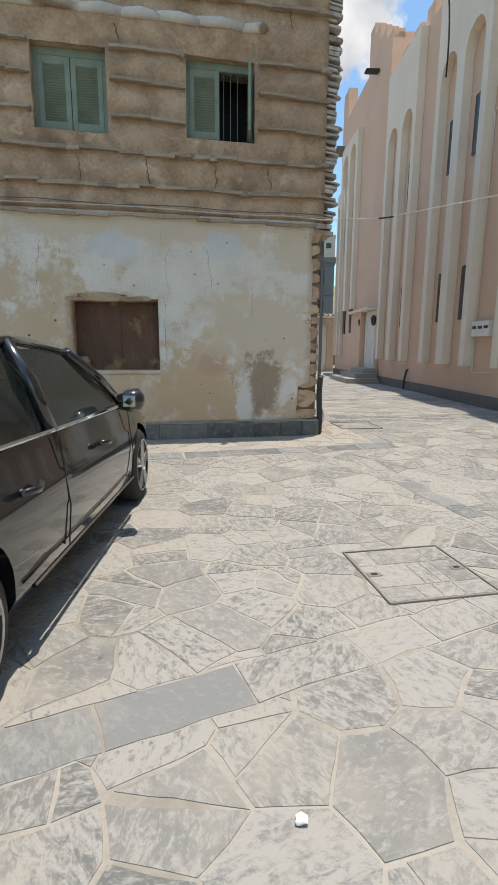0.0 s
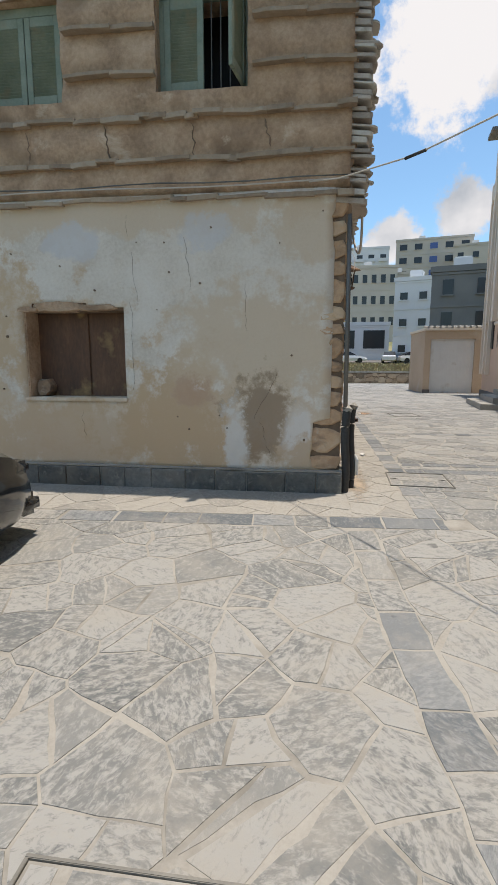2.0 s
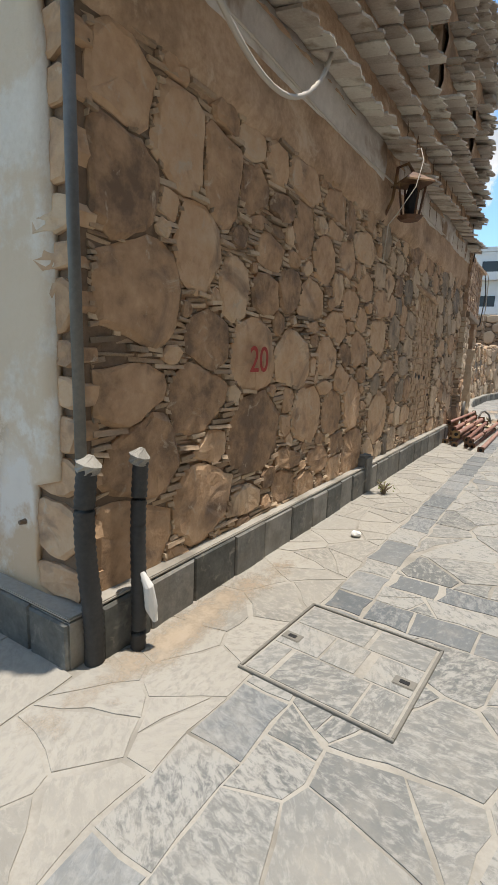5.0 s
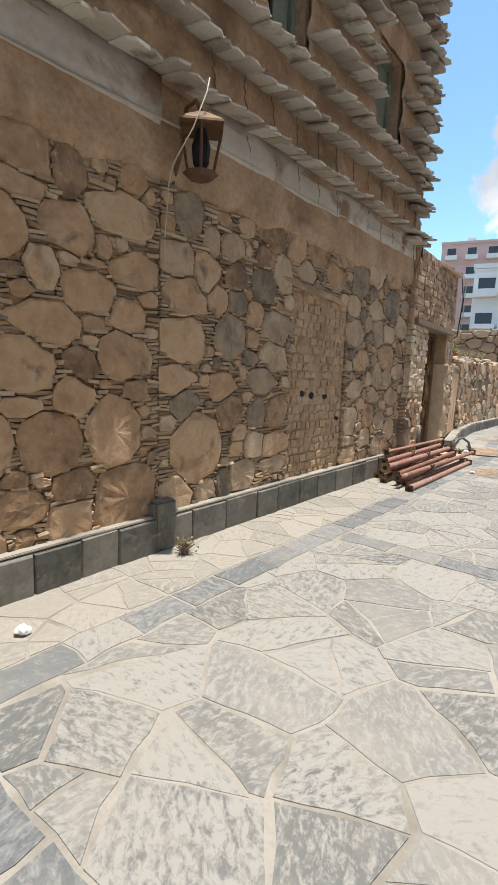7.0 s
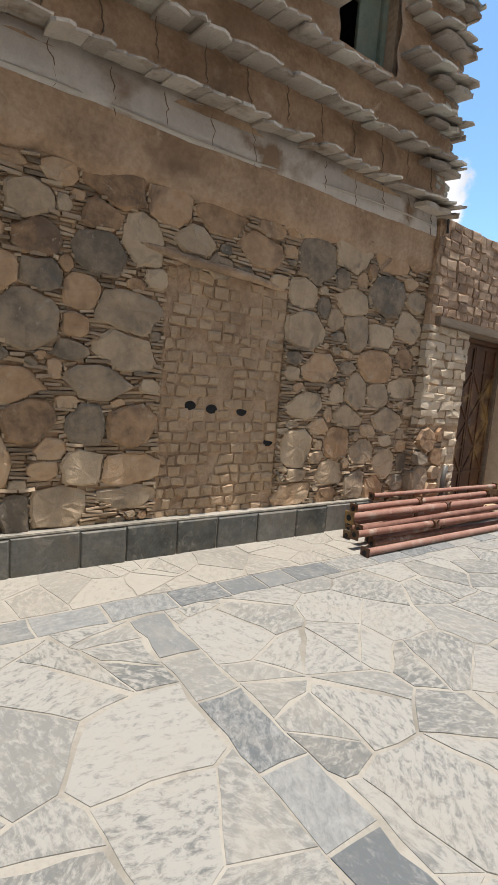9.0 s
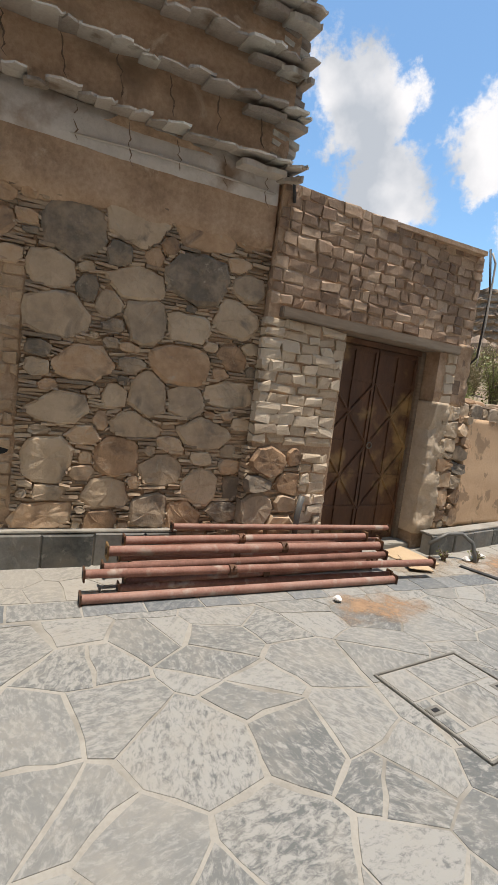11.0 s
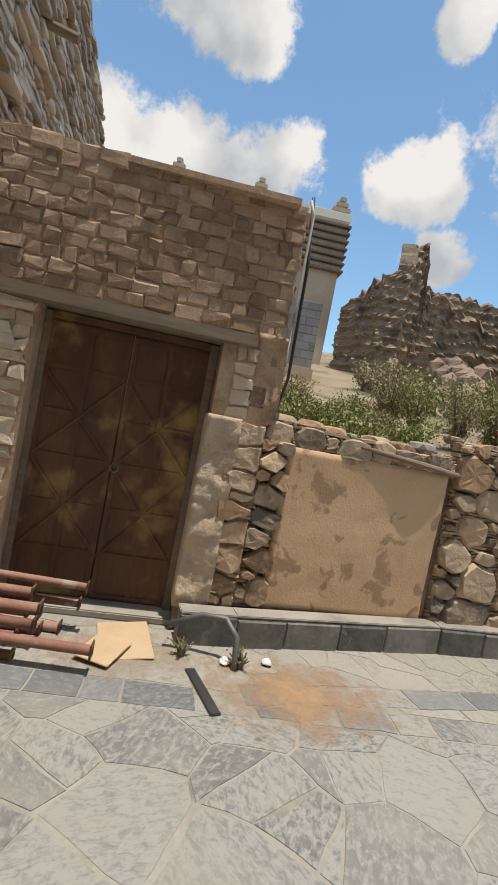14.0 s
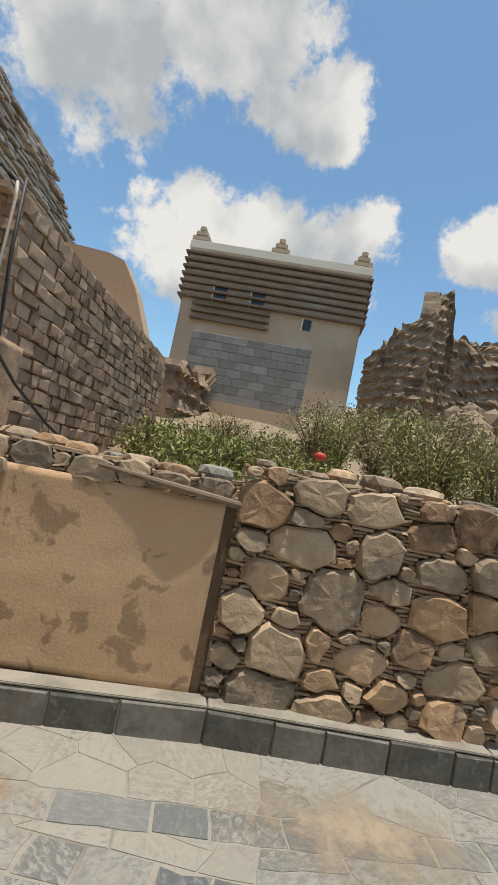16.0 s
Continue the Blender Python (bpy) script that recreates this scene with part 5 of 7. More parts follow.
for k, (p, q) in enumerate(zip(LW, LW[1:])):
    d = (q - p).normalized()
    f = Face(p, d, (d.y, -d.x, 0))
    ln = (q - p).length
    part("core", f.box(0, ln, 0, 1.45, -0.5, -0.018), M_MUD_DARK, low)
    if k == 0:
        rubble(low, f, -0.02, 0.24, 0.2, lambda u: 1.42, [M_STONE, M_STONE_B], M_CHINK, 59, (0.2, 0.14, 0.1), out=0.05, tries=300)
        rough_sheet("peach_render", f, 0.2, 1.56, 0.2, 1.38, lambda u, v: 0.03 + wob(u, v, 1.2, 0.015, 31.0) + 0.006 * noise.noise((u * 14, v * 14, 3.0)), M_PINK, low, step=0.05, back=-0.05, label="peach mud render with worn spots")
        rubble(low, f, 0.0, ln + 0.05, 1.36, lambda u: low_top(u, 0), [M_STONE_B], M_CHINK, 61, (0.24, 0.18, 0.13, 0.1), out=0.02, tries=300)
        part("timber", tube_bm([f.at(0.75, 1.47, 0.02), f.at(1.3, 1.42, 0.06), f.at(1.75, 1.38, 0.03)], [0.015, 0.024, 0.02], 8), M_WOOD, low, "weathered pole laid in the wall")
    else:
        rubble(low, f, -0.02, ln + 0.02, 0.15, lambda u, k=k: low_top(u, k), [M_STONE_B, M_STONE_B, M_STONE], M_CHINK, 61 + k, (0.38, 0.3, 0.24, 0.19, 0.15, 0.12, 0.09) if k < 3 else (0.45, 0.3), out=0.045, pieces=k < 3, tries=900 if k < 3 else 300)
    # loose coping stones on the top
    r = random.Random(70 + k)
    u = 0.05
    while u < ln:
        w = r.uniform(0.12, 0.3)
        h = w * r.uniform(0.4, 0.7)
        bm = bmesh.new()
        bmesh.ops.create_icosphere(bm, subdivisions=2, radius=0.5)
        for v in bm.verts:
            v.co *= 1 + 0.28 * noise.noise(v.co * 2.2 + Vector((u * 7, k, 0)))
            v.co.z = max(-0.33, min(0.34, v.co.z))
        dep = r.uniform(-0.30, -0.13)
        bmesh.ops.transform(bm, matrix=Matrix.Translation(f.at(u + w / 2, low_top(u + w / 2, k) + h * 0.28 - (0.02), dep)) @ Matrix.Rotation(math.atan2(d.y, d.x) + r.uniform(-0.4, 0.4), 4, "Z") @ Matrix.Diagonal((w, w * 0.9, h, 1)), verts=bm.verts[:])
        part("coping_stone", bm, r.choice((M_STONE_B, M_STONE_B, M_FLAG_PALE, M_STONE)), low)
        u += w * r.uniform(0.75, 1.1)


# ---- slate kerbs along the walls ----
def kerb(points, height, seed, thick=0.1, label="dark slate kerb slabs capped with cement at the wall's foot"):
    kb = thing("kerb", label, "kerb", kind="structure")
    r = random.Random(seed)
    for p, q in zip(points, points[1:]):
        p, q = Vector((*p, 0)), Vector((*q, 0))
        d = (q - p).normalized()
        f = Face(p, d, (d.y, -d.x, 0))
        ln = (q - p).length
        u = 0.0
        while u < ln - 0.02:
            w = min(r.uniform(0.26, 0.44), ln - u)
            if ln - u - w < 0.12:
                w = ln - u
            h = height + r.uniform(-0.008, 0.008)
            z0 = ground_z(*f.at(u, 0).xy) - 0.02
            vs, fs = brick_geometry(f, u + 0.004, u + w - 0.004, z0, h, -thick, r.uniform(-0.004, 0.006), r, 0.003)
            mesh_obj("kerb_slab", vs, fs, M_KERB, kb)
            u += w
        part("cement_bed", f.box(0, ln, -0.1, height, -thick - 0.02, -0.016), M_MORTAR, kb, "pale cement joints")
        part("cement_cap", f.box(0, ln, height + 0.006, height + 0.022, -thick - 0.06, -0.012, 0.005), M_MORTAR, kb, "pale cement capping")
    return kb


kerb([(-9, -0.11), (0.03, -0.11)], 0.20, 81)
kerb([(0.09, 0.02), (0.09, 7.05)], 0.235, 82)
kerb([(0.16, 9.62), (0.10, 10.0), (-0.25, 11.65), (-0.45, 13.4), (-0.44, 16.0), (0.07, 19.45), (1.15, 23.0)], 0.19, 83)

# ---- big pink building across the street ----
MO, MU = Vector((4.3, 0, 0)), Vector((0.149, 0.989, 0))
fm = Face(MO, MU, (-0.989, 0.149, 0))
big = thing("pink_building", "tall pink-rendered building with cream arched niches and stepped parapet", "building")
part("wall", fm.box(-14, 10.3, -0.1, 9.9, -6, 0), M_MPINK, big)
part("wall", fm.box(10.3, 17.3, -0.1, 11.4, -6, 0.1), M_MPINK, big)
part("plinth", fm.box(-14, 10.2, -0.1, 0.25, 0.003, 0.07, 0.01), M_PLINTH, big, "grey stone plinth")
part("plinth", fm.box(13.2, 17.3, -0.1, 0.25, 0.103, 0.17, 0.01), M_PLINTH, big, "grey stone plinth")


def niche_pair(s0, fin, wide, mid, z0, spring, top, w0, proud, name_wall=M_MCREAM):
    """Two tall arched niches between cream fins."""
    edges = [(s0, s0 + fin), (s0 + fin + wide, s0 + fin + wide + mid), (s0 + fin + 2 * wide + mid, s0 + 2 * fin + 2 * wide + mid)]
    for a, b in edges:
        part("fin", fm.box(a, b, z0, top, w0 + 0.002, w0 + proud, 0.006), M_MCREAM, big)
    for a in (s0 + fin, s0 + fin + wide + mid):
        n, r = 10, wide / 2
        verts, faces = [], []
        for i in range(n + 1):
            t = math.pi * i / n
            u, v = a + r - r * math.cos(t), spring + r * math.sin(t) * 1.2
            for w in (w0 + 0.002, w0 + proud):
                verts += [fm.at(u, v, w), fm.at(u, top, w)]
        for i in range(n):
            o, p = 4 * i, 4 * i + 4
            faces += [(o + 2, p + 2, p + 3, o + 3), (o, p, p + 2, o + 2), (o + 1, o + 3, p + 3, p + 1)]
        mesh_obj("arch_spandrel", verts, faces, M_MCREAM, big)
        for z in (5.5, 1.92):
            if z < spring - 0.5:
                pane = part("window", fm.box(a + 0.18, a + wide - 0.28, z, z + 1.22, w0 + 0.004, w0 + 0.03), M_WINDARK, big)
                part("window_frame", fm.box(a + 0.14, a + 0.18, z - 0.04, z + 1.26, w0 + 0.004, w0 + 0.05), M_BLACK_RUBBER, pane)


for s in (-8.5, -4.3, -0.55, 3.28, 7.35):
    niche_pair(s, 0.26, 0.88, 0.40, 0.86, 7.6, 9.9, 0.0, 0.22)
niche_pair(13.6, 0.3, 0.9, 0.35, 2.9, 9.0, 9.9, 0.1, 0.2)
niche_pair(15.75, 0.1, 0.5, 0.2, 0.9, 7.4, 8.3, 0.1, 0.15)
for k in range(24):
    s = -14 + k * 1.0
    part("merlon", fm.box(s, s + 0.55, 9.9, 10.35, -0.25, 0.0), M_MPINK, big)
for a, b, z in ((10.3, 11.0, 11.5), (11.0, 11.8, 11.95), (11.8, 12.5, 12.45), (12.5, 13.1, 12.9), (16.4, 17.3, 12.6)):
    part("merlon", fm.box(a, b, 11.2, z, -0.3, 0.097), M_MPINK, big)
part("eave_lintel", fm.box(10.3, 13.2, 2.62, 2.72, 0.09, 0.5, 0.01), M_MCREAM, big)
dr = part("door", fm.box(10.35, 11.7, 0.5, 2.6, 0.103, 0.15, 0.01), M_WHITEMETAL, big, "white double metal door")
for k in range(4):
    part("door_panel", fm.box(10.42 + 0.33 * k, 10.68 + 0.33 * k, 0.65, 2.45, 0.15, 0.165, 0.006), M_WHITEMETAL, dr)
part("door_side_wall", fm.box(11.75, 13.2, 0.0, 2.62, 0.102, 0.35), M_MPINK, big)
for k in range(3):
    part("step", fm.box(9.9 - 0.25 * (2 - k) + 0.3, 12.4 + 0.25 * (2 - k) - 0.4, 0.0, 0.17 * (k + 1), 0.1, 1.3 - 0.36 * k, 0.015), M_FLAG_PALE, big, "stone entrance step")
for s in (10.15, 11.9):
    lamp = part("wall_lamp", tube_bm([fm.at(s, 2.05, 0.3), fm.at(s, 2.12, 0.3), fm.at(s, 2.32, 0.3), fm.at(s, 2.42, 0.3)], [0.03, 0.08, 0.11, 0.02], 8), M_BLACK_RUBBER, big, "black wall lantern")
    part("bracket", tube_bm([fm.at(s, 2.1, 0.1), fm.at(s, 2.05, 0.3)], 0.012, 6), M_BLACK_RUBBER, lamp)
box_ = part("meter_box", fm.box(2.4, 3.15, 1.5, 1.82, 0.003, 0.16, 0.01), M_WHITEMETAL, big, "white electricity meter box")
for k in range(3):
    part("meter", fm.box(2.46 + 0.24 * k, 2.62 + 0.24 * k, 1.66, 1.72, 0.16, 0.166), M_BLACK_RUBBER, box_)
part("conduit", tube_bm([fm.at(2.3, 0.75, 0.02), fm.at(3.2, 0.72, 0.02), fm.at(3.24, 0.8, 0.02), fm.at(3.24, 6.0, 0.02), fm.at(2.9, 6.2, 0.02), fm.at(2.3, 6.25, 0.02)], 0.018, 6), M_MCREAM, big)
fl = part("flood_light", fm.box(11.6, 11.9, 10.9, 10.98, 0.1, 0.6, 0.02), M_BLACK_RUBBER, big, "street light head on the wall")
part("hose", tube_bm([fm.at(7.3, 0.0, 0.1), fm.at(7.28, 0.3, 0.09), fm.at(7.22, 0.55, 0.06), fm.at(7.22, 0.62, 0.02)], 0.03, 8), M_BLACK_RUBBER, big)
part("roof_canopy", fm.box(16.9, 17.9, 10.3, 10.42, -1, 0.45), M_CONC_DARK, big, "projecting roof canopy")

# ---- shed with a white metal door at the end of the street ----
shed = thing("shed", "beige plastered shed with a white corrugated metal door", "shed")
fs_ = Face((4.68, 18.6, 0), (1, 0.02, 0), (0.02, -1, 0))
for a, b, c, d in ((0, 0.28, -0.1, 2.82), (2.2, 2.6, -0.1, 2.82), (0.28, 2.2, 2.45, 2.82)):
    part("wall", fs_.box(a, b, c, d, -3.0, 0), M_TAN, shed)
part("roof", fs_.box(-0.06, 2.7, 2.82, 2.93, -3.1, 0.12, 0.02), M_MCREAM, shed)
part("plinth", fs_.box(-0.02, 0.3, -0.1, 0.16, 0.002, 0.05), M_PLINTH, shed)
sd = part("door", fs_.box(0.28, 2.2, 0.0, 2.45, -0.16, -0.12), M_WHITEMETAL, shed, "white metal garage door")
for k in range(12):
    part("rib", fs_.box(0.32 + k * 0.155, 0.38 + k * 0.155, 0.05, 2.4, -0.12, -0.10, 0.006), M_WHITEMETAL, sd)
for k in range(10):
    part("roof_tile", tube_bm([fs_.at(0.1 + k * 0.26, 2.95, 0.12), fs_.at(0.1 + k * 0.26, 3.02, -0.6)], 0.06, 8), M_MORTAR, shed)


# ---- black parked car ----
def car_map(x, y, z):
    f, l = Vector((0.19, 0.982, 0)), Vector((-0.982, 0.19, 0))
    return Vector((-3.55, -3.54, -0.14)) + f * x + l * y + Vector((0, 0, z))


def loft(sections, close=True):
    bm = bmesh.new()
    rows = [[bm.verts.new(p) for p in s] for s in sections]
    for a, b in zip(rows, rows[1:]):
        for k in range(len(a) - 1):
            bm.faces.new((a[k], a[k + 1], b[k + 1], b[k]))
    if close:
        bm.faces.new(rows[0])
        bm.faces.new(rows[-1][::-1])
    bmesh.ops.recalc_face_normals(bm, faces=bm.faces[:])
    return bm


def place(bm):
    for v in bm.verts:
        v.co = car_map(*v.co)
    bmesh.ops.recalc_face_normals(bm, faces=bm.faces[:])
    return bm


def make_car():
    car = thing("car", "black sedan with chrome sill strips and silver alloy wheels, parked", "car")
    # stations: x, belt height, half width, bonnet crown, sill height
    st = [(-2.32, 0.74, 0.62, 0.80, 0.42), (-2.2, 0.86, 0.78, 0.92, 0.30), (-1.9, 0.93, 0.85, 0.99, 0.24), (-1.3, 0.95, 0.89, 0.98, 0.22), (-0.5, 0.94, 0.90, 0.97, 0.21), (0.3, 0.92, 0.90, 0.95, 0.21),
          (0.9, 0.90, 0.895, 0.96, 0.21), (1.3, 0.87, 0.89, 0.93, 0.22), (1.7, 0.82, 0.87, 0.88, 0.23), (2.0, 0.75, 0.82, 0.81, 0.24), (2.2, 0.64, 0.74, 0.70, 0.26), (2.32, 0.52, 0.58, 0.58, 0.30)]
    secs = []
    for x, belt, hw, crown, sill in st:
        half = [(hw * 0.90, sill), (hw * 0.97, sill + 0.10), (hw, sill + (belt - sill) * 0.52), (hw * 0.985, sill + (belt - sill) * 0.72), (hw * 0.965, sill + (belt - sill) * 0.76), (hw * 0.93, belt), (hw * 0.72, crown), (hw * 0.3, crown + 0.025)]
        secs.append([(x, -y, z) for y, z in half] + [(x, y, z) for y, z in half[::-1]] + [(x, 0.0, sill)])
    bm = loft([s + [s[0]] for s in secs], False)
    bmesh.ops.remove_doubles(bm, verts=bm.verts[:], dist=0.0005)
    bmesh.ops.holes_fill(bm, edges=[e for e in bm.edges if e.is_boundary])
    place(bm)
    body = part("body", bm, M_PAINT_BLACK, car, smooth=True)
    for sx in (1.42, -1.38):
        cut = part("cutter", place(tube_bm([(sx, -1.2, 0.33), (sx, 1.2, 0.33)], 0.375, 32)), M_DARK)
        md = body.modifiers.new("arch", "BOOLEAN")
        md.object, md.operation, md.solver = cut, "DIFFERENCE", "EXACT"
        bpy.context.view_layer.update()
        me = bpy.data.meshes.new_from_object(body.evaluated_get(bpy.context.evaluated_depsgraph_get()))
        body.modifiers.clear()
        body.data = me
        bpy.data.objects.remove(cut)
    body.data.materials.clear()
    body.data.materials.append(M_PAINT_BLACK)
    body.data.polygons.foreach_set("use_smooth", [True] * len(body.data.polygons))
    md = body.modifiers.new("edges", "EDGE_SPLIT")
    md.split_angle = radians(32)
    # roof and pillars
    prof = [(0.98, 0.93), (0.30, 1.36), (-0.40, 1.435), (-1.05, 1.38), (-1.85, 0.98)]
    def hw_at(z):
        return 0.83 - 0.20 * max(0, (z - 0.93) / 0.5) ** 1.2
    roofsec = []
    for x, z in ((0.30, 1.36), (0.0, 1.41), (-0.4, 1.435), (-0.8, 1.42), (-1.05, 1.38)):
        h = hw_at(z)
        roofsec.append([(x, -h, z - 0.03), (x, -h * 0.9, z + 0.012), (x, -h * 0.5, z + 0.035), (x, 0, z + 0.045), (x, h * 0.5, z + 0.035), (x, h * 0.9, z + 0.012), (x, h, z - 0.03)])
    part("roof", place(loft(roofsec, False)), M_PAINT_BLACK, car, smooth=True)
    for side in (-1, 1):
        for a, b, r in (((1.0, 0.92), (0.30, 1.36), 0.035), ((-0.42, 0.94), (-0.44, 1.42), 0.04), ((-1.05, 1.38), (-1.85, 0.97), 0.06)):
            part("pillar", place(tube_bm([(a[0], side * hw_at(a[1]), a[1]), ((a[0] + b[0]) / 2, side * (hw_at((a[1] + b[1]) / 2) + 0.005), (a[1] + b[1]) / 2 + 0.012), (b[0], side * hw_at(b[1]), b[1] - 0.02)], r, 8)), M_PAINT_BLACK, car, smooth=True)
        part("roof_rail", place(tube_bm([(0.30, side * hw_at(1.36), 1.335), (-0.4, side * hw_at(1.43), 1.41), (-1.05, side * hw_at(1.38), 1.355)], 0.022, 8)), M_PAINT_BLACK, car, smooth=True)
        part("window_trim", place(tube_bm([(0.95, side * 0.845, 0.925), (-0.4, side * 0.85, 0.955), (-1.7, side * 0.82, 0.985)], 0.012, 6)), M_CHROME, car, "chrome strip under the windows")
        for q in ([(0.86, 0.94), (0.26, 1.33), (-0.40, 1.40), (-0.40, 0.955)], [(-0.46, 0.955), (-0.46, 1.40), (-1.03, 1.345), (-1.62, 0.985)]):
            bm = bmesh.new()
            vs = [bm.verts.new((x, side * (hw_at(z) - 0.012), z)) for x, z in q]
            bm.faces.new(vs)
            g = part("side_window", place(bm), M_CARGLASS, car, "green-tinted side window")
            g.visible_shadow = False
        part("sill_strip", place(tube_bm([(1.0, side * 0.895, 0.32), (-0.9, side * 0.90, 0.33)], 0.012, 6)), M_CHROME, car, "chrome sill strip")
        for x in (0.35, -0.75):
            h = part("door_handle", place(tube_bm([(x, side * 0.90, 0.76), (x - 0.1, side * 0.935, 0.765), (x - 0.2, side * 0.90, 0.77)], 0.018, 8)), M_PAINT_BLACK, car, smooth=True)
        for x in (1.0, -0.42, -1.35):
            part("door_gap", place(tube_bm([(x, side * 0.868, 0.92), (x, side * 0.886, 0.72), (x, side * 0.906, 0.55), (x, side * 0.884, 0.32)], 0.004, 4)), M_DARK, car)
        mir = part("mirror", place(tube_bm([(0.62, side * 0.90, 0.98), (0.64, side * 0.98, 0.99), (0.66, side * 1.05, 1.0), (0.67, side * 1.08, 1.0)], [0.05, 0.085, 0.085, 0.04], 12)), M_PAINT_BLACK, car, smooth=True)
        part("mirror_glass", place(box_bm(0.565, 0.575, side * 1.04 if side < 0 else 0.95, -0.95 if side < 0 else 1.04, 0.955, 1.035, 0.004)), M_CHROME, mir)
    for q, nm in (([(1.0, 0.93), (0.30, 1.36)], "windscreen"), ([(-1.05, 1.38), (-1.85, 0.98)], "rear_window")):
        (xa, za), (xb, zb) = q
        bm = bmesh.new()
        vs = [bm.verts.new(p) for p in ((xa, -hw_at(za) + 0.03, za), (xa, hw_at(za) - 0.03, za), (xb, hw_at(zb) - 0.03, zb), (xb, -hw_at(zb) + 0.03, zb))]
        bm.faces.new(vs)
        g = part(nm, place(bm), M_CARGLASS, car)
        g.visible_shadow = False
    for y in (-0.4, 0.4):
        for x in (-0.15, -1.0):
            part("seat", place(box_bm(x - 0.12, x + 0.02, y - 0.22, y + 0.22, 0.6, 1.2, 0.05)), M_CREAM_LEATHER, car)
    part("dashboard", place(box_bm(0.5, 0.95, -0.75, 0.75, 0.75, 0.93, 0.05)), M_CREAM_LEATHER, car)
    part("steering_wheel", place(tube_bm([(0.38 - 0.07 * math.sin(t), 0.38 + 0.18 * math.cos(t), 0.95 + 0.17 * math.sin(t)) for t in [i * 0.449 for i in range(15)]], 0.015, 6)), M_DARK, car)
    for y in (-0.6, 0.6):
        part("headlamp", place(box_bm(1.95, 2.2, y - 0.16 if y < 0 else y - 0.1, y + 0.1 if y < 0 else y + 0.16, 0.60, 0.70, 0.03)), M_LAMPGLASS, car, "clear headlamp")
    part("grille", place(box_bm(2.24, 2.33, -0.32, 0.32, 0.42, 0.6, 0.02)), M_CHROME, car)
    part("bumper", place(box_bm(2.1, 2.36, -0.72, 0.72, 0.24, 0.42, 0.06)), M_PAINT_BLACK, car, smooth=True)
    # wheels
    for sx in (1.42, -1.38):
        for side in (-1, 1):
            yo = side * 0.885
            yi = side * 0.68
            prof = [(0.20, 0.0), (0.245, 0.0), (0.30, 0.015), (0.325, 0.04), (0.325, 0.17), (0.30, 0.2), (0.2, 0.2)]
            bm = bmesh.new()
            n = 40
            rings = [[bm.verts.new((sx + rr * math.cos(2 * math.pi * k / n), yo - side * dd, 0.325 + rr * math.sin(2 * math.pi * k / n))) for rr, dd in prof] for k in range(n)]
            for k in range(n):
                a, b = rings[k], rings[(k + 1) % n]
                for j in range(len(prof) - 1):
                    bm.faces.new((a[j], a[j + 1], b[j + 1], b[j]))
            wheel = part("wheel", place(bm), M_TYRE, car, "black tyre on an alloy rim", smooth=True)
            rim = [(0.235, 0.0), (0.225, 0.0), (0.21, 0.03), (0.21, 0.15)]
            bm = bmesh.new()
            rings = [[bm.verts.new((sx + rr * math.cos(2 * math.pi * k / n), yo - side * (dd - 0.004), 0.325 + rr * math.sin(2 * math.pi * k / n))) for rr, dd in rim] for k in range(n)]
            for k in range(n):
                a, b = rings[k], rings[(k + 1) % n]
                for j in range(len(rim) - 1):
                    bm.faces.new((a[j], a[j + 1], b[j + 1], b[j]))
            part("rim", place(bm), M_ALLOY, wheel, "silver five-spoke alloy rim", smooth=True)
            for k in range(5):
                a = 2 * math.pi * k / 5 + 0.3
                for da in (-0.13, 0.13):
                    p0 = (sx + 0.05 * math.cos(a), yo - side * 0.012, 0.325 + 0.05 * math.sin(a))
                    p1 = (sx + 0.222 * math.cos(a + da), yo - side * 0.012, 0.325 + 0.222 * math.sin(a + da))
                    part("spoke", place(tube_bm([p0, p1], [0.03, 0.022], 6)), M_ALLOY, wheel)
            part("hub", place(tube_bm([(sx, yo - side * 0.03, 0.325), (sx, yo + side * 0.006, 0.325)], 0.055, 14)), M_ALLOY, wheel)
            part("brake_disc", place(tube_bm([(sx, yo - side * 0.10, 0.325), (sx, yo - side * 0.12, 0.325)], 0.16, 20)), M_DARK, wheel)


make_car()

# ---- pile of rusty pipes ----
PIPES = [(0.14, 0.36, 7.0, 9.02, 0.032), (0.24, 0.29, 6.62, 8.72, 0.042), (0.17, 0.20, 6.8, 8.98, 0.034), (0.33, 0.23, 6.5, 8.80, 0.05), (0.45, 0.165, 6.45, 8.80, 0.042),
         (0.58, 0.155, 6.33, 9.16, 0.04), (0.69, 0.06, 6.30, 8.70, 0.042), (0.42, 0.055, 6.6, 8.7, 0.04), (0.56, 0.055, 6.55, 8.75, 0.036), (0.28, 0.06, 6.5, 8.8, 0.04), (0.17, 0.055, 6.7, 8.9, 0.04), (0.22, 0.13, 6.6, 8.7, 0.038)]
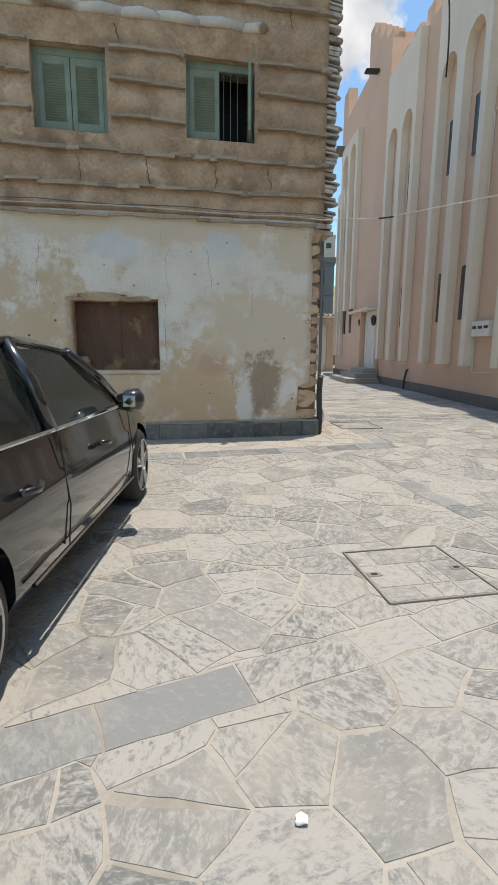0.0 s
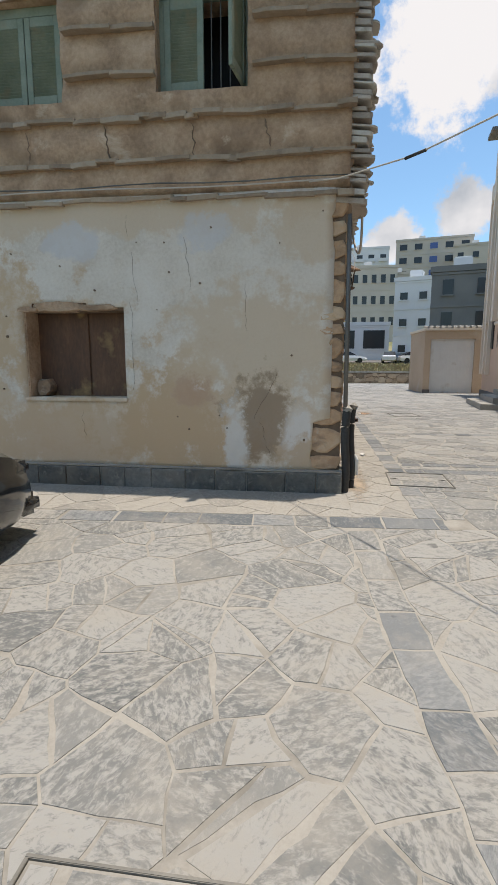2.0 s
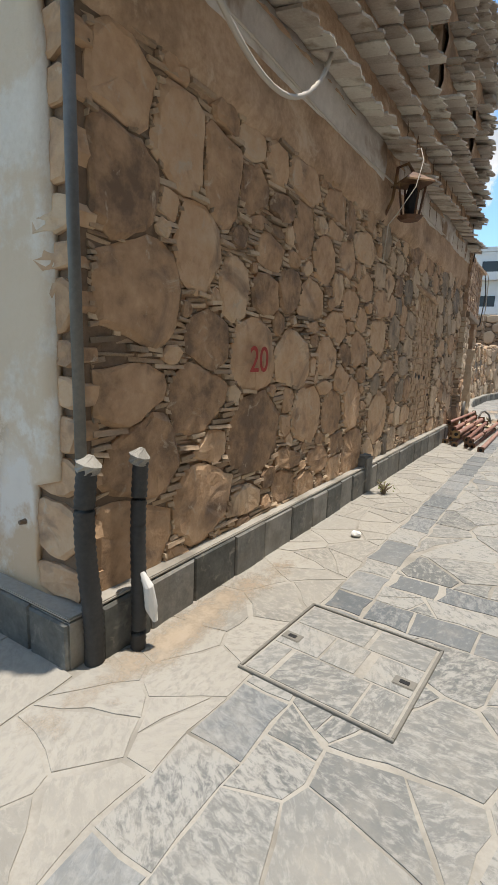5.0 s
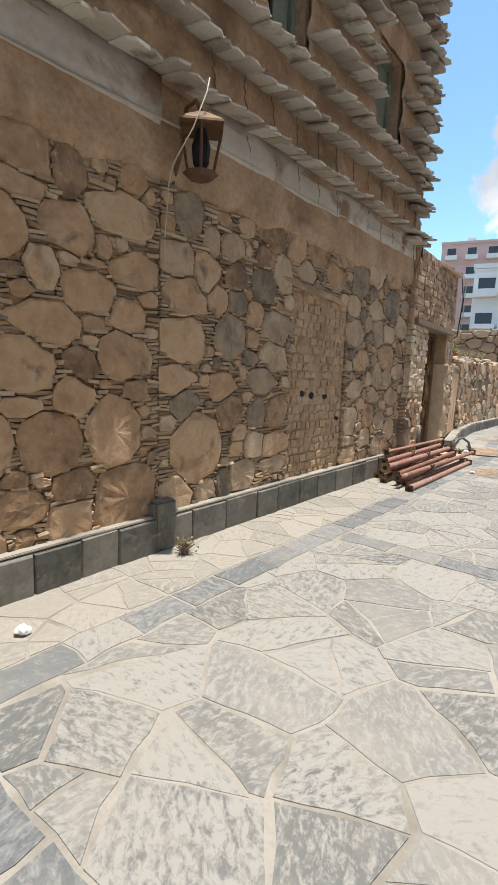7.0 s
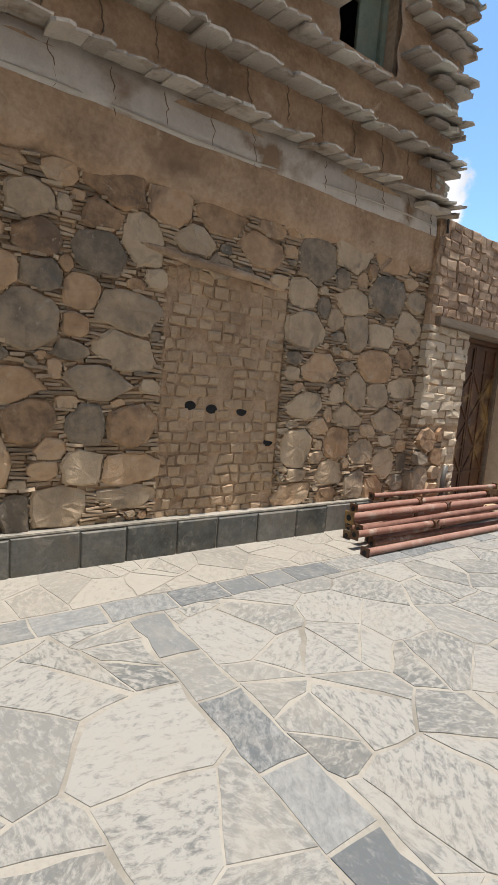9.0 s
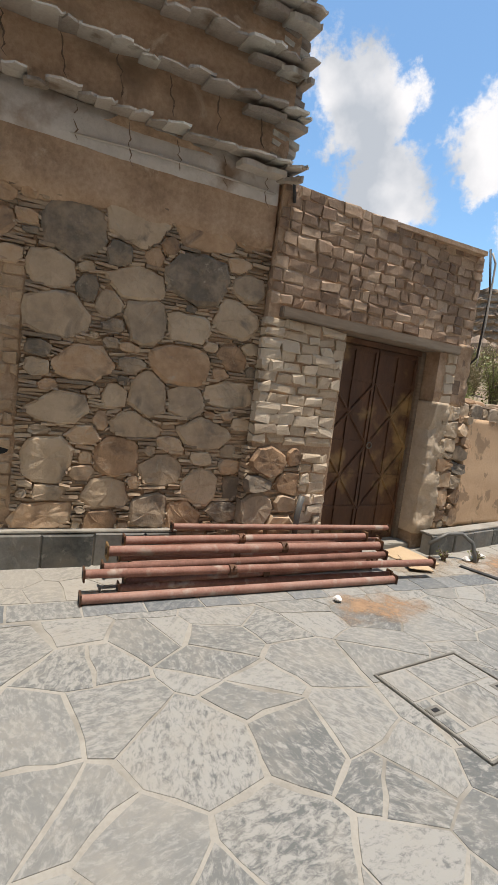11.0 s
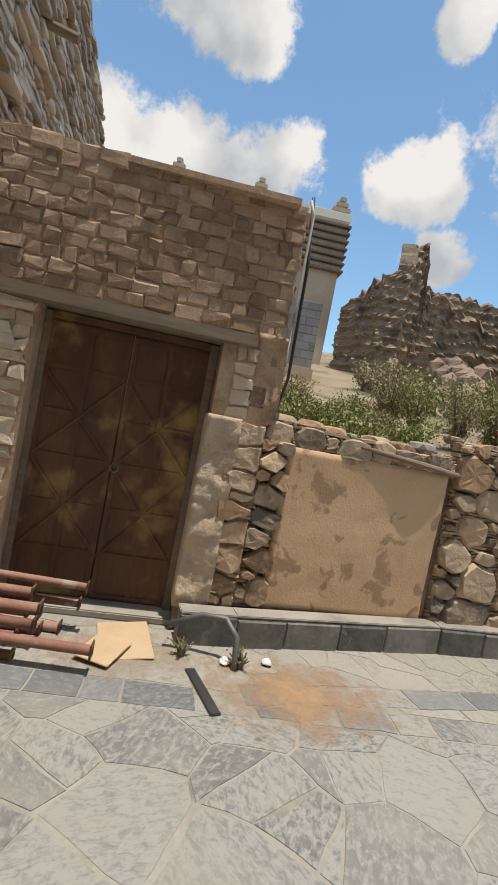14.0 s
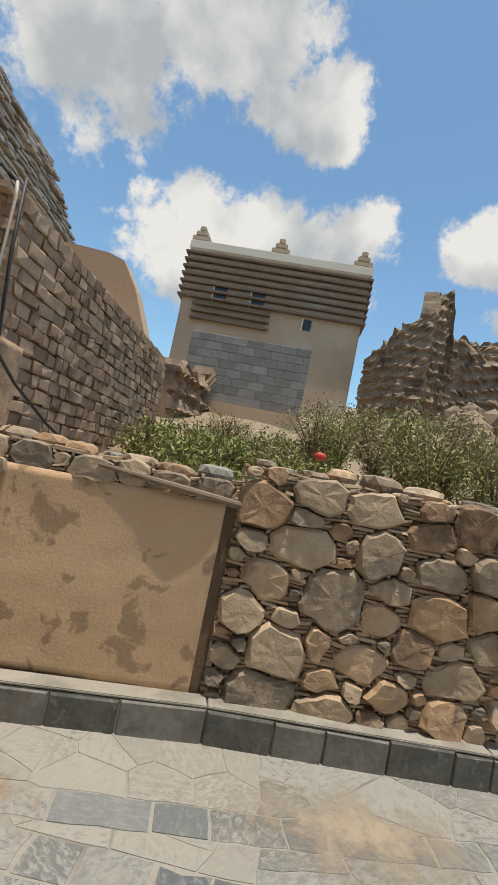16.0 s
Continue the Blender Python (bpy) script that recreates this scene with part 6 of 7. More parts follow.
for k, (x, z, y0, y1, r) in enumerate(PIPES):
    r *= 0.72
    z = r if z < 0.08 else z * 0.82
    tilt = 0.02 * ((k * 7) % 5 - 2)
    pipe = part("scaffold_pipe", tube_bm([(x + tilt, y0, z), (x, (y0 + y1) / 2, z), (x - tilt, y1, z)], r, 14), M_RUST_RED, None, smooth=True)
    tagged(pipe, "rusty red steel pipe with flanged ends in a pile", "pipe", "pile of pipes")
    md = pipe.modifiers.new("edges", "EDGE_SPLIT")
    md.split_angle = radians(40)
    for yy, s in ((y0, tilt), (y1, -tilt)):
        part("flange", box_bm(x + s - r * 1.5, x + s + r * 1.5, yy - 0.006, yy + 0.006, z - min(r * 1.5, z - 0.004), z + r * 1.5, 0.004), M_RUST, pipe)
        # pipe ends are solid; a near-black disc paints the unlit bore
        part("bore", tube_bm([(x + s, yy - 0.0075, z), (x + s, yy + 0.0075, z)], r * 0.75, 12), M_DARK, pipe)
    if k % 2 == 1:
        yc = y0 + (y1 - y0) * (0.35 + 0.08 * (k % 5))
        part("clamp", tube_bm([(x, yc - 0.025, z), (x, yc + 0.025, z)], r + 0.01, 12), M_RUST, pipe, "rusty coupling clamp")
        part("clamp_bolt", tube_bm([(x + r, yc, z + r * 0.6), (x + r + 0.02, yc, z + r + 0.02)], 0.008, 6), M_RUST, pipe)

# ---- lantern on the side wall ----
lan = thing("wall_lantern", "dark rusty metal lantern with a square hood on the stone wall", "lantern")
lx, ly, lz = 0.24, 3.36, 2.86
part("hood", (lambda bm: bm)(tube_bm([(lx, ly, lz - 0.1), (lx, ly, lz - 0.085), (lx, ly, lz)], [0.19, 0.185, 0.025], 4)), M_RUST, lan, "square sheet-metal hood")
for dx in (-0.075, 0.075):
    for dy in (-0.075, 0.075):
        part("post", tube_bm([(lx + dx * 1.2, ly + dy * 1.2, lz - 0.1), (lx + dx * 0.75, ly + dy * 0.75, lz - 0.36)], 0.01, 6), M_RUST, lan)
part("base", tube_bm([(lx, ly, lz - 0.36), (lx, ly, lz - 0.39)], [0.115, 0.08], 8), M_RUST, lan)
part("bulb_cage", tube_bm([(lx, ly, lz - 0.1), (lx, ly, lz - 0.2), (lx, ly, lz - 0.3), (lx, ly, lz - 0.36)], [0.03, 0.06, 0.05, 0.02], 8), M_DARK, lan)
part("bracket", tube_bm([(0.0, ly - 0.02, lz - 0.38), (0.08, ly - 0.02, lz - 0.2), (0.1, ly, lz + 0.06), (lx - 0.05, ly, lz + 0.08), (lx, ly, lz)], 0.014, 8), M_RUST, lan, smooth=True)
cab = part("lantern_cable", tube_bm([(0.1, ly + 0.1, 3.08), (0.28, ly + 0.02, 3.05), (0.33, ly - 0.05, 2.93), (0.31, ly - 0.14, 2.7), (0.2, ly - 0.2, 2.5), (0.1, ly - 0.14, 2.42), (0.08, ly - 0.15, 2.1)], 0.0045, 6), M_WHITE_CABLE, None, smooth=True)
tagged(cab, "off-white cable looped round the lantern", "cable")

# ---- cables and pipes on the house ----
def cable(pts, r, material, label, name="cable"):
    ob = part(name, tube_bm(pts, r, 7), material, None, smooth=True)
    tagged(ob, label, "cable")


cable([face_b.at(u, 2.80 + 0.02 * math.sin(u * 2.1) + (0.0 if u < 3.5 else 0.02 * (u - 3.5)), 0.055) for u in [0.1 + 0.31 * k for k in range(25)]], 0.008, M_WHITE_CABLE, "off-white cable clipped along the stone wall")
cable([(0.16 + 0.05 * math.sin(math.pi * i / 18), 0.25 + 1.5 * i / 18, 3.04 - 0.50 * math.sin(math.pi * i / 18) ** 0.8) for i in range(19)], 0.014, M_WHITE_CABLE, "thick off-white cable hanging in a loop under the ledge")
cable([face_a.at(-9 + 0.45 * k, 2.93 + 0.012 * math.sin(k), 0.13) for k in range(21)], 0.007, M_WHITE_CABLE, "thin pale cable along the front wall")
cable([face_a.at(-9 + 0.45 * k, 2.965 + 0.012 * math.sin(k * 1.7), 0.12) for k in range(21)], 0.006, M_GREY_PIPE, "thin grey cable along the front wall")
cable([(-0.35, -0.13, 2.92), (-0.1, -0.47, 2.82), (0.39, -1.15, 2.71), (1.1, -2.08, 2.73), (2.2, -3.5, 2.9), (3.45, -5.15, 3.3)], 0.006, M_WHITE_CABLE, "pale cable strung from the house across the street")
cable([(0.34, -1.08, 2.718), (0.45, -1.23, 2.71)], 0.011, M_BLACK_RUBBER, "black taped splice on the street cable", "splice")
cable([(0.02, 7.6, 3.05), (0.1, 7.66, 3.0), (0.08, 7.7, 2.85)], 0.012, M_BLACK_RUBBER, "short black cable end at the house corner")
cable([fm.at(5.3 - 0.3 * math.sin(k * 0.35), 10.3 - 0.34 * k, 0.55 - 0.03 * k) for k in range(9)], 0.02, M_BLACK_RUBBER, "thick black cable hanging from the pink building's roof")
pipe = part("corner_pipe", tube_bm([(0.045, -0.03, 0.84), (0.04, -0.03, 1.7), (0.03, -0.02, 2.66)], 0.022, 10), M_GREY_PIPE, None, smooth=True)
tagged(pipe, "slim grey steel pipe up the house corner", "pipe")
for x, y, h, r in ((0.06, -0.015, 0.85, 0.04), (0.135, 0.18, 0.86, 0.032)):
    n = 60
    cd = part("conduit", tube_bm([(x + 0.01 * math.sin(k * 0.11), y + 0.012 * math.sin(k * 0.07 + x * 30), -0.02 + h * k / n) for k in range(n + 1)], [r + (0.003 if k % 2 else -0.001) for k in range(n + 1)], 12), M_BLACK_RUBBER, None, smooth=True)
    tagged(cd, "black ribbed conduit rising from the pavement at the wall", "conduit")
    part("rag", tube_bm([(x, y, h - 0.03), (x + 0.01, y, h + 0.0), (x + 0.015, y + 0.01, h + 0.03)], [r + 0.008, r + 0.014, 0.012], 9), M_FLAG_PALE, cd, "pale tape wrapped round the end")
rg = part("plastic_bag", tube_bm([(0.16, 0.17, 0.36), (0.19, 0.18, 0.3), (0.185, 0.2, 0.2), (0.2, 0.21, 0.13)], [0.012, 0.022, 0.03, 0.012], 8), M_PAPER, None, smooth=False)
tagged(rg, "torn white plastic bag tied to a conduit", "bag")

# standing pipe beside the annex door and the bent pipe by the kerb
sp = part("standpipe", tube_bm([face_x.at(0.46, 0.0, 0.09), face_x.at(0.47, 0.4, 0.085), face_x.at(0.49, 0.56, 0.09)], 0.026, 10), M_GREY_PIPE, None, smooth=True)
tagged(sp, "short grey standing pipe against the annex wall", "pipe")
bp_ = part("bent_pipe", tube_bm([(0.2, 9.55, 0.14), (0.22, 9.75, 0.24), (0.26, 9.9, 0.25), (0.34, 9.97, 0.18), (0.38, 9.98, 0.05), (0.39, 9.98, -0.02)], 0.02, 10), M_GREY_PIPE, None, smooth=True)
tagged(bp_, "grey bent conduit curving into the pavement", "pipe")
# thin flat black strip on the paving just beyond the bent pipe
sl = part("rubber_strip", box_bm(-0.03, 0.03, -0.22, 0.22, 0, 0.012, 0.004, pose(0.66, 9.78, 0.002, 0, 0, -72)), M_BLACK_RUBBER, None)
tagged(sl, "thin black strip lying flat on the paving", "strip")
cb = thing("cardboard", "torn tan cardboard sheet lying by the door", "cardboard")
for k, (x, y, a, b, rz) in enumerate(((0.22, 9.3, 0.22, 0.16, 12), (0.40, 9.2, 0.15, 0.11, -20))):
    part("sheet", box_bm(-a, a, -b, b, 0, 0.008, 0.003, pose(x, y, 0.012 + 0.02 * k, 4 - 6 * k, 3, rz)), M_CARD, cb)


def crumple(x, y, s, material, label, category):
    bm = bmesh.new()
    bmesh.ops.create_icosphere(bm, subdivisions=2, radius=s)
    for v in bm.verts:
        v.co *= 1 + 0.55 * noise.noise(v.co * (1.6 / s) + Vector((x * 9, y * 5, 0)))
        v.co.z *= 0.6
    lo = min(v.co.z for v in bm.verts)
    bmesh.ops.translate(bm, vec=(x, y, ground_z(x, y) - lo), verts=bm.verts[:])
    ob = part("crumpled_tissue", bm, material)
    tagged(ob, label, category)


for x, y, s in ((0.435, 2.04, 0.036), (0.33, 9.93, 0.036), (0.30, 10.02, 0.032), (0.28, 10.2, 0.034), (-1.9, -5.6, 0.02), (0.92, 8.0, 0.03)):
    crumple(x, y, s, M_PAPER, "crumpled white paper tissue on the paving", "tissue")

# orange sand washed over the paving, thinning out at the edges
def sand_material(name, cols):
    m = surface(name, cols, fine=120, coarse=8, bump=0.5, depth=0.004)
    nt = m.node_tree
    N, L = nt.nodes.new, nt.links.new
    co, mp, ln, ns, geo = N("ShaderNodeTexCoord"), N("ShaderNodeMapping"), N("ShaderNodeVectorMath"), N("ShaderNodeTexNoise"), N("ShaderNodeNewGeometry")
    mp.inputs["Location"].default_value, mp.inputs["Scale"].default_value = (-1, -1, 0), (2, 2, 0)
    L(co.outputs["Generated"], mp.inputs["Vector"])
    ln.operation = "LENGTH"
    L(mp.outputs["Vector"], ln.inputs[0])
    ns.inputs["Scale"].default_value, ns.inputs["Detail"].default_value, ns.inputs["Roughness"].default_value = 5.0, 12.0, 0.72
    L(geo.outputs["Position"], ns.inputs["Vector"])
    ad = N("ShaderNodeMath")
    ad.operation = "MULTIPLY_ADD"
    ad.inputs[1].default_value = 2.6
    L(ns.outputs["Fac"], ad.inputs[0])
    L(ln.outputs["Value"], ad.inputs[2])
    mr = N("ShaderNodeMapRange")
    mr.inputs["From Min"].default_value, mr.inputs["From Max"].default_value = 1.35, 2.15
    mr.inputs["To Min"].default_value, mr.inputs["To Max"].default_value = 0.85, 0.0
    L(ad.outputs[0], mr.inputs["Value"])
    L(mr.outputs["Result"], nt.nodes["Principled BSDF"].inputs["Alpha"])
    return m


M_SANDFILM = sand_material("orange_sand_film", [(0.34, 0.20, 0.11), (0.42, 0.265, 0.155), (0.48, 0.33, 0.21)])
M_GRITFILM = sand_material("pale_grit_film", [(0.36, 0.28, 0.20), (0.43, 0.35, 0.26), (0.48, 0.41, 0.32)])
for x, y, a, b, film in ((0.58, 10.35, 0.5, 0.75, M_SANDFILM), (1.05, 8.25, 0.28, 0.5, M_SANDFILM), (0.2, 12.5, 0.4, 0.8, M_GRITFILM), (0.22, 0.5, 0.16, 1.1, M_GRITFILM), (0.35, 9.3, 0.35, 0.6, M_GRITFILM)):
    n = 12
    verts = [(x + a * (2 * i / n - 1), y + b * (2 * j / n - 1), 0.0035 + 0.0012 * noise.noise((i * 0.7, j * 0.7, x))) for j in range(n + 1) for i in range(n + 1)]
    faces = [(j * (n + 1) + i, j * (n + 1) + i + 1, (j + 1) * (n + 1) + i + 1, (j + 1) * (n + 1) + i) for j in range(n) for i in range(n)]
    sand = mesh_obj("sand_patch", verts, faces, film, smooth=True)
    tagged(sand, "thin drift of orange sand on the paving" if film is M_SANDFILM else "pale grit spread along the wall's foot", "sand", kind="stuff")


# ---- manholes ----
def manhole(cx, cy, half, turn, seed, label):
    mh = thing("manhole", label, "manhole")
    f = pose(cx, cy, ground_z(cx, cy) + 0.004, 0, 0, turn)
    for a, b, c, d in ((-half, half, -half, -half + 0.013), (-half, half, half - 0.013, half), (-half, -half + 0.013, -half + 0.013, half - 0.013), (half - 0.013, half, -half + 0.013, half - 0.013)):
        part("rim", box_bm(a, b, c, d, -0.03, 0.008, 0.002, f), M_IRON, mh)
    part("bed", box_bm(-half + 0.015, half - 0.015, -half + 0.015, half - 0.015, -0.03, 0.0, 0, f), M_MORTAR, mh)
    r = random.Random(seed)
    inner = half - 0.02
    rows = [-inner, -inner * 0.4 + r.uniform(-0.05, 0.05), inner * 0.25 + r.uniform(-0.05, 0.05), inner]
    for y0, y1 in zip(rows, rows[1:]):
        cuts = [-inner] + sorted(r.uniform(-inner * 0.75, inner * 0.75) for _ in range(3)) + [inner]
        for x0, x1 in zip(cuts, cuts[1:]):
            if x1 - x0 < 0.06:
                continue
            s = 0.0
            z = 0.0025
            bm = bmesh.new()
            pts = [(x0 + 0.006, y0 + 0.006), (x1 - 0.006 + s, y0 + 0.006), (x1 - 0.006, y1 - 0.006), (x0 + 0.006, y1 - 0.006)]
            lo = [bm.verts.new((max(-inner, min(inner, x)), y, -0.01)) for x, y in pts]
            hi = [bm.verts.new((max(-inner, min(inner, x)), y, z)) for x, y in pts]
            bm.faces.new(hi)
            for k in range(4):
                bm.faces.new((lo[k], lo[(k + 1) % 4], hi[(k + 1) % 4], hi[k]))
            bmesh.ops.transform(bm, matrix=f, verts=bm.verts[:])
            part("inset_stone", bm, M_FLAG, mh)
    for sx in (-1, 1):
        pk = part("lift_pocket", box_bm(sx * (half - 0.07) - 0.045, sx * (half - 0.07) + 0.045, -0.03, 0.03, 0.0, 0.006, 0.004, f), M_IRON, mh, "iron lifting pocket")
        # raised near-black bar paints the darkness of the lifting slot
        part("slot", box_bm(sx * (half - 0.07) - 0.02, sx * (half - 0.07) + 0.02, -0.012, 0.012, 0.004, 0.008, 0.001, f), M_DARK, pk)


manhole(-0.71, -4.15, 0.35, 0, 1, "square manhole cover inlaid with paving stones in the open square")
manhole(0.915, 0.62, 0.33, -3, 2, "square manhole cover inlaid with paving stones by the stone wall")
manhole(2.03, 8.02, 0.33, 97, 3, "square manhole cover inlaid with paving stones before the annex")

# ---- terrace behind the low wall ----
def terrace_z(x, y):
    return 1.25 + max(0, -x - 0.9) * 0.20 + 0.10 * noise.noise((x * 0.7, y * 0.7, 2)) + 0.05 * max(0, y - 12)


xs2, ys2 = [-0.65 - 0.5 * k for k in range(60)] + [-60, -120], [9.95 + 0.5 * k for k in range(70)] + [60, 100]
nx = len(xs2)
ter = mesh_obj("ground_terrace", [(x if y < 14 else x - 0.1, y, min(terrace_z(x, y), 9)) for y in ys2 for x in xs2], [(j * nx + i + 1, j * nx + i, (j + 1) * nx + i, (j + 1) * nx + i + 1) for j in range(len(ys2) - 1) for i in range(nx - 1)], M_EARTH, smooth=True)
tagged(ter, "raised earth terrace with weeds behind the low wall", "ground", kind="structure")
xs3 = [-4.3 - 0.8 * k for k in range(45)]
ys3 = [-6 + 0.8 * k for k in range(21)]
back = mesh_obj("ground_slope", [(x, y, min(terrace_z(x, 10), 8) - 0.02) for y in ys3 for x in xs3 if True], [(j * 45 + i + 1, j * 45 + i, (j + 1) * 45 + i, (j + 1) * 45 + i + 1) for j in range(20) for i in range(44) if ys3[j] > 6.8 or xs3[i] < -10], M_EARTH, smooth=True)
tagged(back, "earth slope behind the old houses", "ground", kind="structure")

# concrete block wall
bk = thing("wall_blocks", "grey concrete block wall on the terrace", "wall", kind="structure")
fb = Face((-8.95, 9.2, 3.15), (0.05, 1, 0), (1, -0.05, 0))
part("core", fb.box(0, 2.95, -0.6, 1.62, -0.2, -0.012), M_MORTAR, bk)
for j in range(8):
    off = 0.2 if j % 2 else 0.0
    u = -off
    while u < 2.95:
        a, b = max(0, u), min(2.95, u + 0.39)
        if b - a > 0.08:
            vs, fs = brick_geometry(fb, a, b, j * 0.203, j * 0.203 + 0.193, -0.05, 0.0, rnd, 0.003)
            mesh_obj("block", vs, fs, M_CONC, bk)
        u += 0.4
part("foot", fb.box(-0.5, 3.0, -0.7, -0.02, -0.25, 0.12, 0.03), M_TAN, bk, "tan plastered footing")

# tall mud house with parapet
fh = thing("mud_house", "tall tan mud house with dark slate layers and white-edged parapet", "house")
ff = Face((-16.0, 6.95, 0.22), (0.03, 1, 0), (1, -0.03, 0))
part("wall", ff.box(0, 7.1, 2.5, 9.3, -6, 0, 0.05), M_TAN, fh)
part("parapet", ff.box(-0.08, 7.18, 9.68, 10.05, -0.4, 0.1, 0.04), M_MCREAM, fh, "whitened parapet edge")
part("wall_upper", ff.box(-0.02, 7.12, 9.3, 9.7, -6, 0.02), M_TANDARK, fh)
for k in range(7):
    z = 7.85 + 0.3 * k if k < 1 else 7.75 + 0.28 * k
    part("slate_layer", ff.box(-0.16, 7.24, 7.72 + 0.29 * k, 7.82 + 0.29 * k, -6.1, 0.22, 0.02), M_TANDARK, fh)
    part("mud_layer", ff.box(-0.04, 7.14, 7.82 + 0.29 * k, 8.01 + 0.29 * k, -6.02, 0.05, 0.02), M_TAN, fh)
for k in range(3):
    part("slate_layer", ff.box(0.5, 3.6, 6.9 + 0.28 * k, 7.0 + 0.28 * k, 0.0, 0.2, 0.02), M_TANDARK, fh)
for u, v, a in ((1.25, 7.75, 0.5), (2.75, 7.75, 0.5), (4.9, 7.2, 0.32)):
    w_ = part("window", ff.box(u, u + a, v, v + a * 1.3, 0.01, 0.075 if a > 0.4 else 0.03), M_WINDARK, fh)
    part("window_frame", ff.box(u - 0.06, u, v - 0.05, v + a * 1.3 + 0.05, 0.012, 0.1 if a > 0.4 else 0.04), M_MCREAM, w_)
for u in (0.3, 3.5, 6.75):
    for k in range(3):
        part("merlon", ff.box(u - 0.36 + 0.12 * k, u + 0.36 - 0.12 * k, 10.05 + 0.2 * k, 10.25 + 0.2 * k, -0.35, 0.06, 0.03), M_TAN, fh)


def ruin_wall(name, pts, thick, label, seed):
    """A broken mud wall: plan points with a ragged top, in courses."""
    rw = thing(name, label, "wall", kind="structure")
    for (x0, y0, b0, t0), (x1, y1, b1, t1) in zip(pts, pts[1:]):
        p, q = Vector((x0, y0, 0)), Vector((x1, y1, 0))
        d = (q - p).normalized()
        f = Face(p, d, (d.y, -d.x, 0))
        ln = (q - p).length
        n = max(6, int(ln / 0.14))
        nv = 44
        verts, faces = [], []
        for i in range(n + 1):
            t = i / n
            base, top = b0 + (b1 - b0) * t, t0 + (t1 - t0) * t + 0.35 * noise.noise((t * ln * 3.0 + seed, 3.0, 1)) + 0.22 * noise.noise((t * ln * 9.0 + seed, 3.0, 1))
            for j in range(nv + 1):
                v = base + (top - base) * j / nv
                lay = v / 0.36 + 0.25 * noise.noise((t * ln * 0.8 + seed, v * 0.5, 8))
                w = 0.13 * noise.noise((t * ln * 6 + seed, v * 7, 3)) + 0.16 * (1 - (lay - math.floor(lay))) ** 2 + 0.12 * noise.noise((t * ln * 1.4 + seed, v * 1.4, 0))
                verts.append(f.at(t * ln, v, w))
            for j in range(nv + 1):
                v = top - (top - base) * j / nv
                verts.append(f.at(t * ln, v, -thick + 0.1 * noise.noise((t * ln + seed, v, 7))))
        m = 2 * (nv + 1)
        for i in range(n):
            for j in range(m - 1):
                faces.append((i * m + j, (i + 1) * m + j, (i + 1) * m + j + 1, i * m + j + 1))
        faces += [tuple(range(m)), tuple(n * m + k for k in range(m - 1, -1, -1))]
        mesh_obj("broken_course", verts, faces, M_RUIN, rw)
    return rw


ruin_wall("wall_ruin", [(-15.5, 14.4, 4, 6.6), (-13.8, 15.3, 4, 7.6), (-13.6, 16.15, 4, 8.1), (-13.9, 16.3, 4, 9.0), (-14.0, 16.75, 4, 9.1), (-14.1, 17.0, 4, 7.2)], 0.5, "ruined brown mud house wall with a standing pillar", 1.0)
ruin_wall("wall_ruin_east", [(-11.5, 16.4, 3, 6.6), (-10.5, 17.6, 3, 5.6), (-9.5, 19.5, 3, 5.2)], 0.6, "collapsed brown mud wall with rubble", 5.0)
ruin_wall("wall_ruin_back", [(-17.0, 17.8, 4, 8.6), (-16.5, 21.5, 4, 8.4), (-12, 26, 4, 7.0)], 0.5, "brown ruined wall farther back", 9.0)
ruin_wall("wall_ruin_low", [(-6.2, 9.6, 2.2, 3.3), (-8.8, 9.9, 2.5, 3.6)], 0.4, "low broken mud wall on the terrace", 13.0)
rr_ = random.Random(15)
rub = thing("rubble_heap", "fallen stones and timbers of the ruined house", "rubble", kind="stuff")
for k in range(70):
    x, y = rr_.uniform(-12.5, -5.5), rr_.uniform(14.5, 18.0)
    s = rr_.uniform(0.12, 0.4)
    bm = bmesh.new()
    bmesh.ops.create_icosphere(bm, subdivisions=1, radius=s)
    for v in bm.verts:
        v.co *= 1 + 0.35 * noise.noise(v.co * 3 + Vector((k, 0, 0)))
    bmesh.ops.translate(bm, vec=(x, y, terrace_z(x, y) + s * 0.3 + 0.8 * max(0, 1 - abs(y - 16.6) / 1.5)), verts=bm.verts[:])
    part("fallen_stone", bm, M_RUIN, rub)


